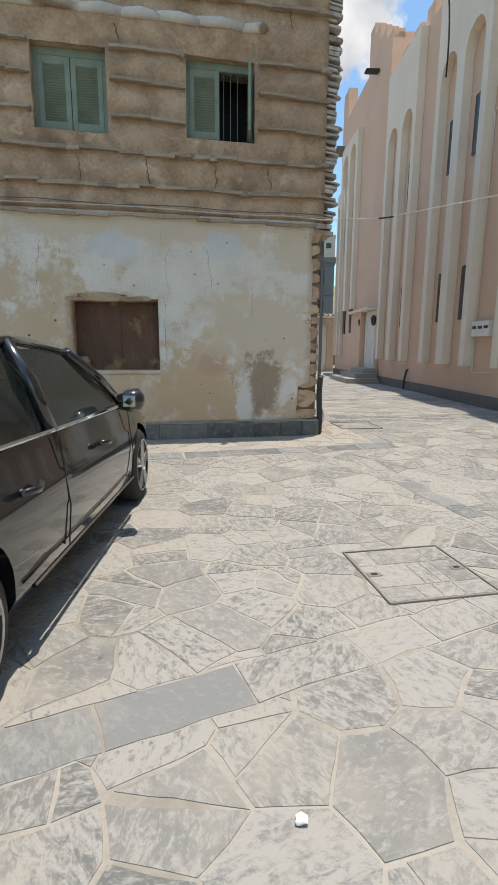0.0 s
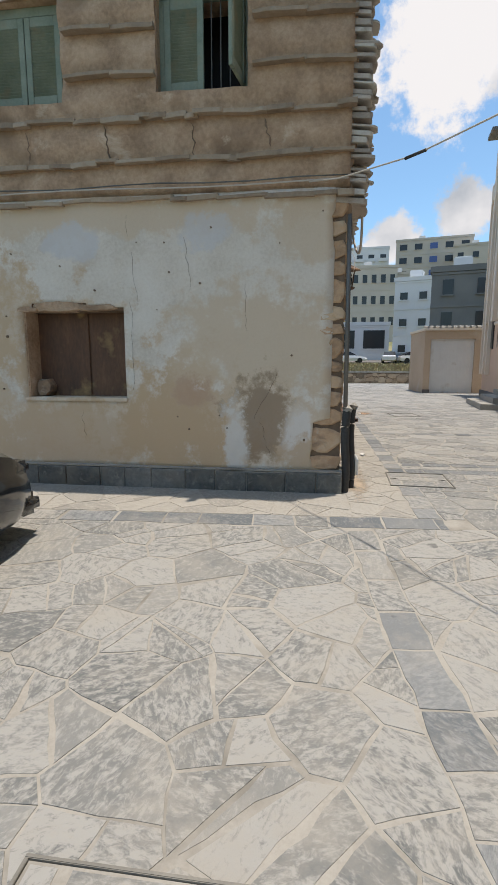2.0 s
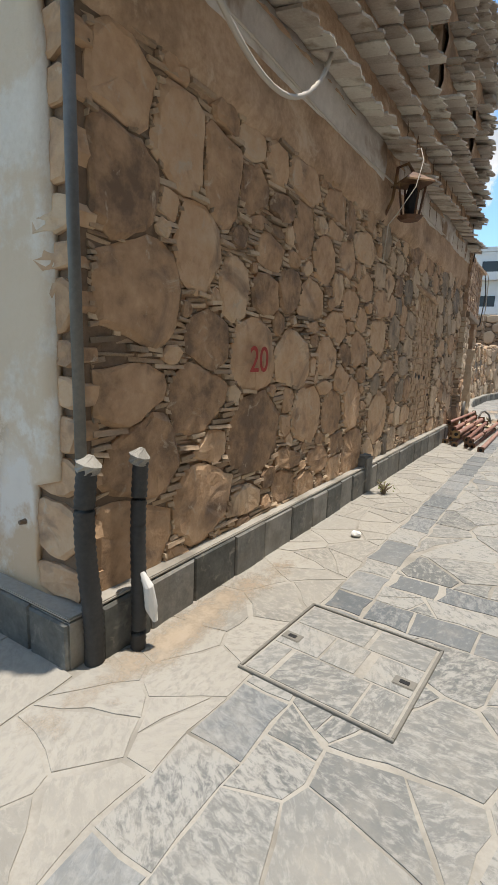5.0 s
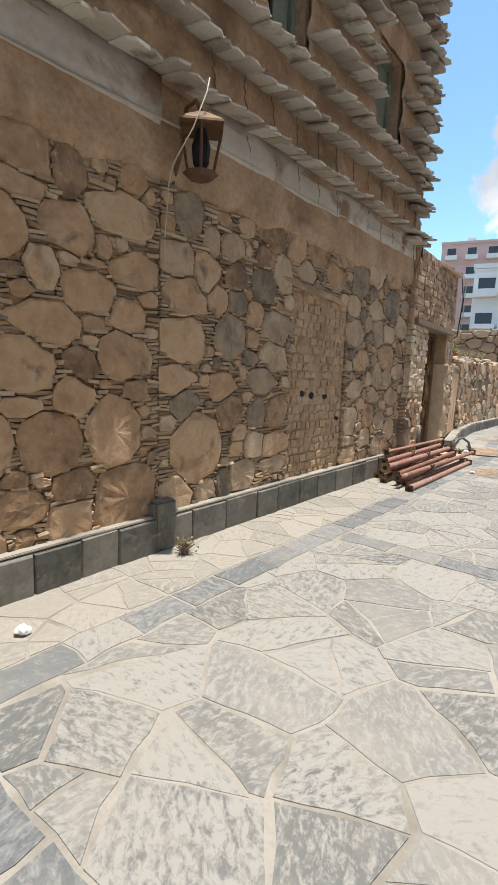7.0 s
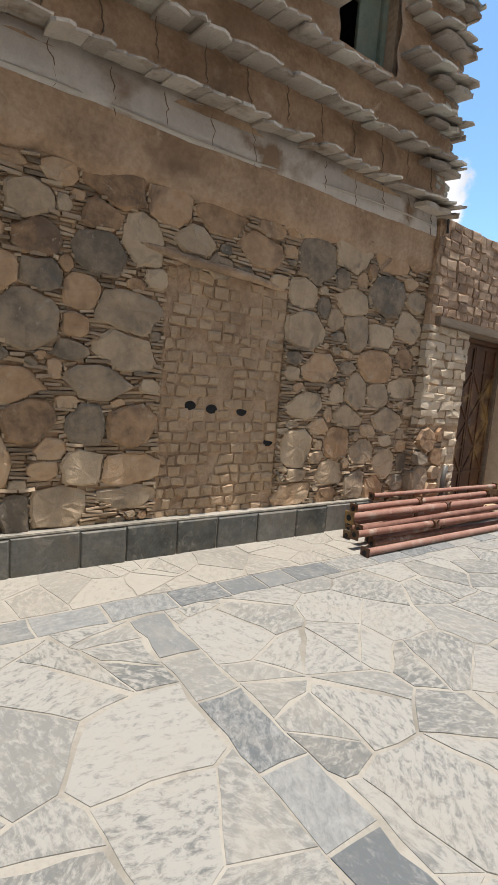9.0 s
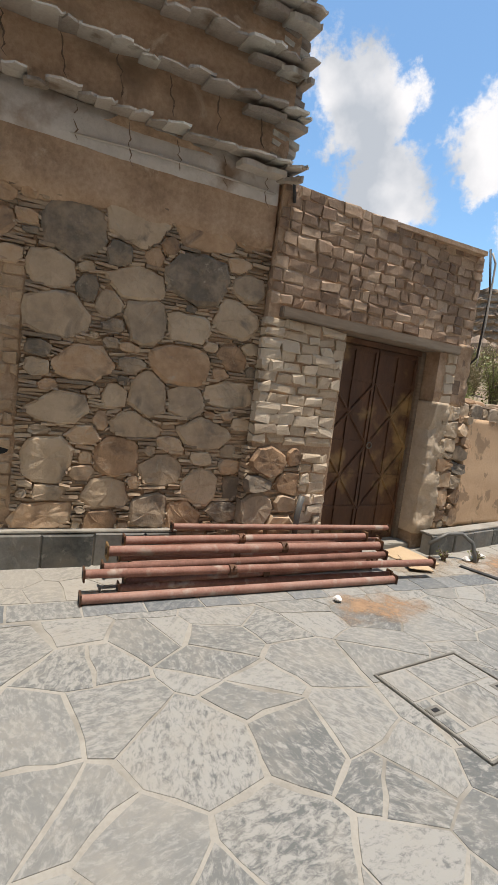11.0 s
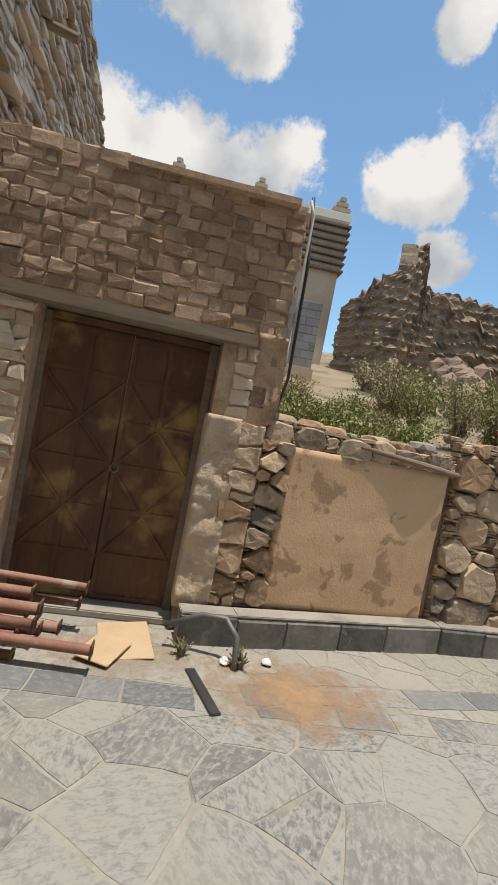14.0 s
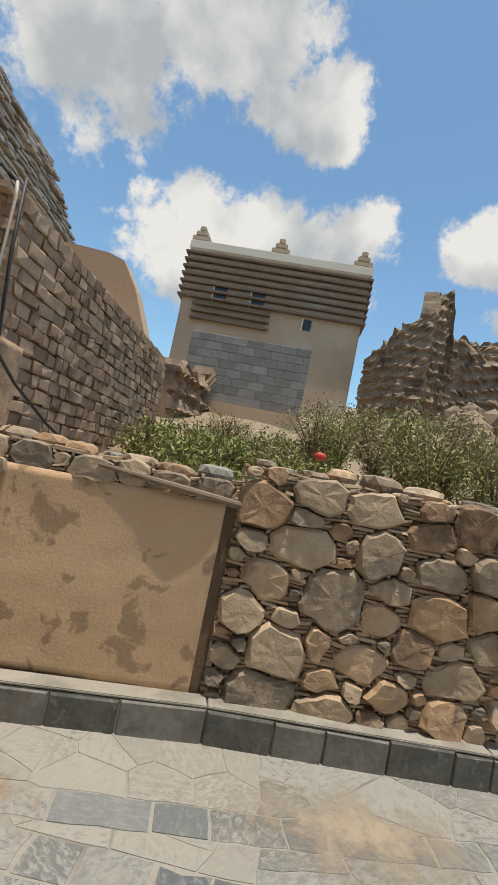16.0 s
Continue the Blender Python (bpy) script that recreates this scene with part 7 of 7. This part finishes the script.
# ---- shrubs and weeds ----
def shrub(x, y, h, w, seed, material, label, leaves=900, leaf=0.035, base=None, slim=0.28):
    r = random.Random(seed)
    z0 = terrace_z(x, y) - 0.05 if base is None else base
    sh = thing("shrub", label, "shrub", "shrubs on the terrace")
    bm = bmesh.new()
    tips = []
    for k in range(16):
        a, l = r.uniform(0, 6.28), r.uniform(0.5, 1.0)
        tx, ty, tz = x + math.cos(a) * w * r.uniform(0.15, 0.9), y + math.sin(a) * w * r.uniform(0.15, 0.9), z0 + h * l
        mid = Vector((x + (tx - x) * 0.35, y + (ty - y) * 0.35, z0 + h * l * 0.55))
        t2 = tube_bm([(x + 0.1 * (tx - x), y + 0.1 * (ty - y), z0), mid, (tx, ty, tz)], [0.014, 0.009, 0.003], 4)
        me = bpy.data.meshes.new("tmp")
        t2.to_mesh(me)
        t2.free()
        bm.from_mesh(me)
        bpy.data.meshes.remove(me)
        tips.append((Vector((x, y, z0)), mid, Vector((tx, ty, tz))))
    part("stem_clump", bm, M_TWIG, sh)
    verts, faces = [], []
    for k in range(leaves):
        a, m, b = r.choice(tips)
        t = r.random() ** 0.6
        p = (a.lerp(m, t * 2) if t < 0.5 else m.lerp(b, t * 2 - 1)) + Vector((r.gauss(0, 0.07), r.gauss(0, 0.07), r.gauss(0, 0.05))) * (w / 0.4)
        d = Vector((r.gauss(0, 1), r.gauss(0, 1), r.gauss(0.5, 1))).normalized()
        s = d.cross(Vector((r.gauss(0, 1), r.gauss(0, 1), r.gauss(0, 1)))).normalized()
        l = leaf * r.uniform(0.6, 1.4)
        n0 = len(verts)
        verts += [p, p + d * l * 0.5 + s * l * slim, p + d * l, p + d * l * 0.5 - s * l * slim]
        faces.append((n0, n0 + 1, n0 + 2, n0 + 3))
    mesh_obj("foliage", verts, faces, material, sh)


sr = random.Random(23)
for k in range(46):
    y = 10.7 + k * 0.155 + sr.uniform(-0.2, 0.2)
    x = sr.uniform(-4.4, -1.25) - (0.5 if k < 8 else 0)
    dry = k % 2 == 1 or k > 26
    shrub(x, y, sr.uniform(0.25, 0.5) + (0.6 if 9 < k < 24 else 0.15 if k >= 24 else 0), sr.uniform(0.35, 0.6), 200 + k, M_LEAF_DRY if dry else M_LEAF, "dry brown and grey-green shrub behind the wall" if dry else "leafy green shrub behind the wall", 2200, 0.045, slim=0.14)
for k in range(22):
    x, y = sr.uniform(-3.6, -0.75), sr.uniform(10.2, 11.6)
    shrub(x, y, sr.uniform(0.25, 0.5), sr.uniform(0.25, 0.4), 500 + k, M_LEAF, "low green weeds behind the wall", 500, 0.055, slim=0.18)
for k in range(14):
    x, y = sr.uniform(-13, -5), sr.uniform(13, 19)
    shrub(x, y, sr.uniform(0.5, 1.0), sr.uniform(0.4, 0.8), 300 + k, M_LEAF_DRY if k % 2 else M_LEAF, "scrub among the ruins", 500, 0.08)
for k, (x, y) in enumerate(((0.24, 3.28), (0.30, 9.66), (0.36, 10.02))):
    shrub(x, y, 0.12, 0.1, 400 + k, M_LEAF, "small green weed at the kerb", 90, 0.02, 0.0)
ball = bmesh.new()
bmesh.ops.create_icosphere(ball, subdivisions=2, radius=0.035)
bmesh.ops.transform(ball, matrix=Matrix.Translation((-0.62, 12.05, 1.8)) @ Matrix.Diagonal((1, 1.3, 0.8, 1)), verts=ball.verts[:])
tagged(part("red_bottle_cap", ball, M_REDPLASTIC), "bright red plastic scrap on the low wall", "plastic scrap")
cable([(-0.05, 9.98, 3.05), (-0.0, 10.02, 2.6), (-0.05, 10.04, 2.0), (-0.25, 10.08, 1.85), (-0.7, 10.12, 1.65), (-0.9, 10.15, 1.58)], 0.011, M_BLACK_RUBBER, "black hose hanging down the annex corner", "hose")
cable([(0.0, 9.96, 3.0), (0.03, 9.99, 2.9), (0.03, 9.99, 2.3), (0.0, 10.0, 1.9)], 0.010, M_WHITE_CABLE, "grey-white conduit down the annex corner")


# ---- far side: field wall, road, buildings on the hillside ----
fwl = thing("wall_field", "low brown stone wall at the end of the street", "wall", kind="structure")
ffw = Face((-12, 30.4, 0), (1, 0, 0), (0, -1, 0))
part("core", ffw.box(0, 34, -0.2, 0.72, -0.4, -0.03), M_MUD_DARK, fwl)
rubble(fwl, ffw, 6, 22, 0.0, lambda u: 0.72, [M_STONE_B], M_CHINK, 91, (0.5, 0.36), out=0.03, pieces=False, slate=0.07, tries=400)
part("coping", ffw.box(0, 34, 0.72, 0.84, -0.45, 0.04, 0.02), M_MORTAR, fwl)
road = mesh_obj("road", [(-60, 62, far_z(0, 62) + 0.05), (70, 62, far_z(0, 62) + 0.05), (70, 69, far_z(0, 69) + 0.05), (-60, 69, far_z(0, 69) + 0.05)], [(0, 1, 2, 3)], M_PLINTH)
tagged(road, "grey asphalt road beyond the field", "road", kind="structure")

verts, faces = [], []
gr = random.Random(33)
for k in range(9000):
    x, y = gr.uniform(-6, 16), 31.2 + 26 * gr.random() ** 1.5
    z = far_z(x, y)
    s = gr.uniform(0.10, 0.38)
    a = gr.uniform(0, 3.14)
    n0 = len(verts)
    verts += [(x - 0.12 * math.cos(a), y - 0.12 * math.sin(a), z), (x + 0.12 * math.cos(a), y + 0.12 * math.sin(a), z), (x + gr.uniform(-0.2, 0.2), y, z + s)]
    faces.append((n0, n0 + 1, n0 + 2))
gs = mesh_obj("field_grass", verts, faces, M_LEAF_DRY)
tagged(gs, "tall dry and green grass in the field", "grass", kind="stuff")


def building(az, dist, width, depth, base, top, material, label, floors, cols, eye=(-0.2, -4.8), win=(0.9, 1.2), glass_mat=None, turn=0.0, stripe=None, balcony=False, skip=0):
    """A flat-roofed block whose front faces the viewer: rows of windows with frames, a parapet and roof clutter."""
    c = Vector((eye[0] - math.sin(radians(az)) * dist, eye[1] + math.cos(radians(az)) * dist, 0))
    d = Vector((eye[0] - c.x, eye[1] - c.y, 0)).normalized()
    d.rotate(Euler((0, 0, radians(turn))))
    u = Vector((-d.y, d.x, 0))
    f = Face(c - u * width / 2, u, d)
    b = thing("building", label, "building", "buildings on the hillside")
    part("wall", f.box(0, width, base - 4, top, -depth, 0), material, b)
    part("roof_parapet", f.box(-0.15, width + 0.15, top, top + 0.5, -depth - 0.15, 0.15), material, b)
    part("roof_tank", f.box(width * 0.3, width * 0.3 + 1.6, top + 0.5, top + 1.7, -4, -2.4, 0.1), M_WHITEBLD, b)
    fh_ = (top - base) / floors
    for k in range(floors):
        if k < skip:
            continue
        for j in range(cols):
            uc = (j + 0.5) * width / cols
            v = base + k * fh_ + fh_ * 0.3
            mt = glass_mat or M_WINDARK
            if stripe and j == stripe[0]:
                mt = stripe[1]
            g = part("window", f.box(uc - win[0] / 2, uc + win[0] / 2, v, v + min(win[1], fh_ * 0.6), 0.005, 0.06), mt, b)
            part("window_sill", f.box(uc - win[0] / 2 - 0.1, uc + win[0] / 2 + 0.1, v - 0.12, v, 0.005, 0.22), material, g)
            if balcony:
                part("balcony", f.box(uc - win[0] * 0.7, uc + win[0] * 0.7, v - 0.5, v + 0.35, 0.06, 0.9), M_WHITEBLD, b)
        part("floor_band", f.box(-0.03, width + 0.03, base + (k + 1) * fh_ - 0.25, base + (k + 1) * fh_ - 0.05, -0.3, 0.08), material, b)
    return b


building(-12.2, 150, 20, 14, 14, 35.5, M_BEIGEBLD, "beige apartment block with a blue glazed stripe", 6, 5, win=(2.0, 1.6), stripe=(2, M_BLUEGLASS))
building(-15.5, 48, 5.6, 10, 1.0, 9.4, M_CONC_DARK, "bare grey concrete house under construction", 3, 2, win=(0.9, 1.3), skip=1)
building(-10.4, 66, 4.6, 9, 1.9, 11.6, M_WHITEBLD, "white three-storey house with small dark windows", 3, 2, win=(0.9, 0.9), turn=-8)
building(-17.0, 140, 14, 12, 14, 31, M_BEIGEBLD, "beige hillside house with arched storey", 4, 4, win=(1.4, 1.4))
building(-6.2, 105, 9, 10, 8, 20.5, M_BEIGEBLD, "beige three-storey house with tall windows", 3, 5, win=(0.9, 1.6), turn=6)
building(-9.0, 108, 7, 10, 8, 19.5, M_BEIGEBLD, "pale beige house on the slope", 3, 3, win=(1.3, 1.5))
building(-5.2, 150, 13, 10, 16, 34, M_WHITEBLD, "white house high on the hillside", 4, 4, win=(1.6, 1.5), balcony=True)
building(-1.5, 74, 17, 10, 2.2, 6.9, M_WHITEBLD, "long white warehouse with wide shutters by the road", 1, 4, win=(3.0, 2.6))
building(1.5, 120, 12, 10, 9, 21, M_BEIGEBLD, "grey-beige house among trees", 3, 4, win=(1.3, 1.5), turn=5)
building(4.5, 140, 16, 12, 12, 26, M_WHITEBLD, "white apartment block on the slope", 4, 5, win=(1.4, 1.5))
building(14.5, 110, 15, 12, 9, 27.5, M_PINKBLD, "rose-coloured apartment block with white balconies", 5, 4, eye=(2.4, 0.5), win=(1.6, 1.8), balcony=True)
building(11.2, 62, 8, 9, 2.0, 13.3, M_WHITEBLD, "white house with dark balcony bays", 3, 3, eye=(2.4, 0.5), win=(1.7, 1.6), balcony=True)
building(19.0, 130, 22, 12, 9, 26, M_BEIGEBLD, "beige apartment block behind the old houses", 4, 6, eye=(2.4, 0.5), win=(1.4, 1.5))

dkw = thing("wall_dark", "dark rubble wall beyond the low wall", "wall", kind="structure")
fdk = Face((-3.6, 19.5, 0), (1, 0.25, 0), (0.25, -1, 0))
part("core", fdk.box(0, 4.2, 0, 2.9, -0.6, -0.04), M_MUD_DARK, dkw)
rubble(dkw, fdk, 0, 4.2, 1.0, lambda u: 3.0 + 0.1 * noise.noise((u, 3, 3)), [M_KERB], M_CHINK, 95, (0.45, 0.32, 0.22), out=0.05, pieces=False, slate=0.05, tries=400)


def small_car(x, y, turn, label, material):
    c = thing("parked_car", label, "car", "cars on the far road")
    m = pose(x, y, far_z(x, y) + 0.05, 0, 0, turn)
    secs = [[(px, -0.8, zb), (px, -0.86, zm), (px, -0.78, zt), (px, 0.78, zt), (px, 0.86, zm), (px, 0.8, zb), (px, -0.8, zb)] for px, zb, zm, zt in
            ((-2.2, 0.35, 0.6, 0.8), (-1.9, 0.25, 0.6, 0.95), (0.9, 0.25, 0.6, 0.95), (2.0, 0.25, 0.55, 0.78), (2.25, 0.35, 0.5, 0.6))]
    bm = loft(secs)
    bmesh.ops.transform(bm, matrix=m, verts=bm.verts[:])
    part("body", bm, material, c)
    bm = loft([[(px, -w, 0.93), (px, -w * 0.82, zt), (px, w * 0.82, zt), (px, w, 0.93), (px, -w, 0.93)] for px, w, zt in ((-1.7, 0.72, 0.96), (-1.0, 0.75, 1.42), (0.1, 0.75, 1.45), (1.0, 0.72, 0.96))])
    bmesh.ops.transform(bm, matrix=m, verts=bm.verts[:])
    part("cabin", bm, M_WINDARK, c)
    part("roof", box_bm(-1.0, 0.1, -0.62, 0.62, 1.42, 1.47, 0.02, m), material, c)
    for wx in (-1.35, 1.35):
        for wy in (-0.82, 0.82):
            bm = tube_bm([(wx, wy - 0.1, 0.32), (wx, wy + 0.1, 0.32)], 0.32, 16)
            bmesh.ops.transform(bm, matrix=m, verts=bm.verts[:])
            part("wheel", bm, M_TYRE, c)


for x, y, t in ((4.0, 60.5, 5), (9.2, 60.5, 80), (12.3, 60.0, 10), (0.5, 61.0, 0), (-6, 61, 0)):
    small_car(x, y, t, "white car parked along the road beyond the field", M_CARWHITE)


# ---- flagstones ----
def crazy(x0, x1, y0, y1, size, r):
    """Irregular cells that fill a rectangle."""
    sites = {}
    na, nb = max(1, round((x1 - x0) / size)), max(1, round((y1 - y0) / size))
    for i in range(na):
        for j in range(nb):
            sites[i, j] = (x0 + (i + 0.5 + r.uniform(-0.47, 0.47)) * (x1 - x0) / na, y0 + (j + 0.5 + r.uniform(-0.47, 0.47) + (0.25 if i % 2 else -0.25) * 0.8) * (y1 - y0) / nb)
    cells = []
    for (i, j), s in sites.items():
        poly = [(x0, y0), (x1, y0), (x1, y1), (x0, y1)]
        for a in range(-2, 3):
            for b in range(-2, 3):
                o = sites.get((i + a, j + b))
                if o is None or (a == 0 and b == 0):
                    continue
                dx, dy = o[0] - s[0], o[1] - s[1]
                poly = clip_poly(poly, dx, dy, (o[0] ** 2 + o[1] ** 2 - s[0] ** 2 - s[1] ** 2) / 2)
                if len(poly) < 3:
                    break
            if len(poly) < 3:
                break
        if len(poly) < 3:
            continue
        # many slabs are broken across once more
        if r.random() < 0.42:
            cx, cy = sum(p[0] for p in poly) / len(poly), sum(p[1] for p in poly) / len(poly)
            t = r.uniform(0, 3.1416)
            nx_, ny_ = math.cos(t), math.sin(t)
            c = nx_ * (cx + r.uniform(-0.05, 0.05)) + ny_ * (cy + r.uniform(-0.05, 0.05))
            cells += [q for q in (clip_poly(poly, nx_, ny_, c), clip_poly(poly, -nx_, -ny_, -c)) if len(q) >= 3]
        else:
            cells.append(poly)
    return cells


def flag_geometry(poly, r, gap=0.006):
    """A slab with chipped, wandering edges, laid almost flush in its joints."""
    cx, cy = sum(p[0] for p in poly) / len(poly), sum(p[1] for p in poly) / len(poly)
    # merge very short edges
    pts = []
    for p in poly:
        if not pts or math.hypot(p[0] - pts[-1][0], p[1] - pts[-1][1]) > 0.05:
            pts.append(p)
    if len(pts) > 2 and math.hypot(pts[0][0] - pts[-1][0], pts[0][1] - pts[-1][1]) < 0.05:
        pts.pop()
    if len(pts) < 3:
        return None
    edge = []
    for p, q in zip(pts, pts[1:] + pts[:1]):
        ln = math.hypot(q[0] - p[0], q[1] - p[1])
        n = max(1, round(ln / 0.11))
        for i in range(n):
            t = i / n
            x, y = p[0] + (q[0] - p[0]) * t, p[1] + (q[1] - p[1]) * t
            edge.append((x + 0.02 * noise.noise((x * 6, y * 6, 1.0)), y + 0.02 * noise.noise((x * 6, y * 6, 9.0))))
    lift = r.uniform(-0.0005, 0.0015)
    sx, sy = r.uniform(-0.003, 0.003), r.uniform(-0.003, 0.003)
    gap *= r.choice((0.35, 0.5, 0.8, 1.2, 2.2))
    lo, hi = [], []
    for x, y in edge:
        d = max(0.05, math.hypot(x - cx, y - cy))
        g0 = gap * r.uniform(0.4, 1.8)
        k, k2 = 1 - g0 / d, 1 - (g0 + 0.004) / d
        xa, ya = cx + (x - cx) * k, cy + (y - cy) * k
        xb, yb = cx + (x - cx) * k2, cy + (y - cy) * k2
        lo.append((xa, ya, ground_z(xa, ya) - 0.02))
        hi.append((xb, yb, ground_z(xb, yb) + lift + sx * (xb - cx) + sy * (yb - cy)))
    n = len(edge)
    fs = [tuple(range(n, 2 * n))] + [(k, (k + 1) % n, n + (k + 1) % n, n + k) for k in range(n)]
    return lo + hi, fs


# bands of squared dark slate pavers: ends, width, piece lengths
BANDS = [((0.74, -0.75), (0.74, 12.0), 0.21, 0.2, 0.42), ((0.64, 1.1), (9.0, 1.1), 0.22, 0.2, 0.4), ((0.86, 1.5), (9.0, 1.5), 0.2, 0.22, 0.4), ((0.86, 4.43), (9.0, 4.55), 0.21, 0.2, 0.42),
         ((-9.0, -1.3), (0.84, -0.86), 0.24, 0.25, 0.5), ((0.12, -1.05), (0.46, -4.6), 0.22, 0.25, 0.45), ((-9.0, -6.7), (0.5, -4.36), 0.26, 0.25, 0.6), ((0.64, 10.0), (0.1, 13.4), 0.2, 0.25, 0.45)]


def strip(b):
    p, q = Vector(b[0]), Vector(b[1])
    d = (q - p).normalized()
    return p, d, Vector((-d.y, d.x)), (q - p).length, b[2] / 2


def around_bands(poly, first):
    """What is left of a slab on both sides of the bands that cross it."""
    for k in range(first, len(BANDS)):
        p, d, n, ln, half = strip(BANDS[k])
        along = [(Vector(v) - p).dot(d) for v in poly]
        off = [(Vector(v) - p).dot(n) for v in poly]
        mid = sum(along) / len(along)
        if not -0.05 < mid < ln + 0.05 or min(off) > half or max(off) < -half:
            continue
        c = n.x * p.x + n.y * p.y
        res = []
        for q in (clip_poly(poly, n.x, n.y, c - half), clip_poly(poly, -n.x, -n.y, -c - half)):
            if len(q) >= 3:
                res += around_bands(q, k + 1)
        return res
    return [poly]


pr = random.Random(77)
cells = []
for q, size, kind in (((-9, 0.08, -0.95, -0.10), 0.36, "pale"), ((-9, 9, -12, -0.95), 0.345, "grey"), ((0.08, 0.66, -0.95, 7.4), 0.31, "pale"), ((0.66, 9, -0.95, 12.0), 0.38, "grey"),
                      ((-0.6, 0.66, 7.4, 12.0), 0.34, "pale"), ((-1, 9, 12.0, 30.4), 0.5, "grey")):
    for poly in crazy(*q, size, pr):
        for piece in around_bands(poly, 0):
            cells.append((piece, kind))
for k, b in enumerate(BANDS):
    p, d, n, ln, half = strip(b)
    t = 0.0
    while t < ln - 0.03:
        w = min(pr.uniform(b[3], b[4]), ln - t)
        a, e = p + d * t, p + d * (t + w)
        quad = [tuple(a - n * half), tuple(e - n * half), tuple(e + n * half), tuple(a + n * half)]
        tone = "dark" if pr.random() < 0.62 else "grey"
        for piece in around_bands(quad, k + 1):
            cells.append((piece, tone))
        t += w
single = 0
rest = {"grey": ([], []), "pale": ([], []), "dark": ([], [])}
for poly, kind in cells:
    g = flag_geometry(poly, pr)
    if g is None:
        continue
    cx, cy = poly[0]
    near = (-1.5 < cx < 0.6 and -4.6 < cy < -2.6) or (0.0 < cx < 2.0 and -0.3 < cy < 4.8) or (0.8 < cx < 2.3 and 8.2 < cy < 10.3)
    if near and single < 300:
        single += 1
        mesh_obj("flagstone", g[0], g[1], {"grey": M_FLAG, "pale": M_FLAG_PALE, "dark": M_FLAG_DARK}[kind], bed)
    else:
        vs, fs = rest[kind]
        n0 = len(vs)
        vs += g[0]
        fs += [tuple(n0 + k for k in f) for f in g[1]]
for kind, (vs, fs) in rest.items():
    ob = mesh_obj("flagstones", vs, fs, {"grey": M_FLAG_FAR, "pale": M_FLAG_PALE_REST, "dark": M_FLAG_DARK_REST}[kind], bed)
    ob["kind"] = "stuff"
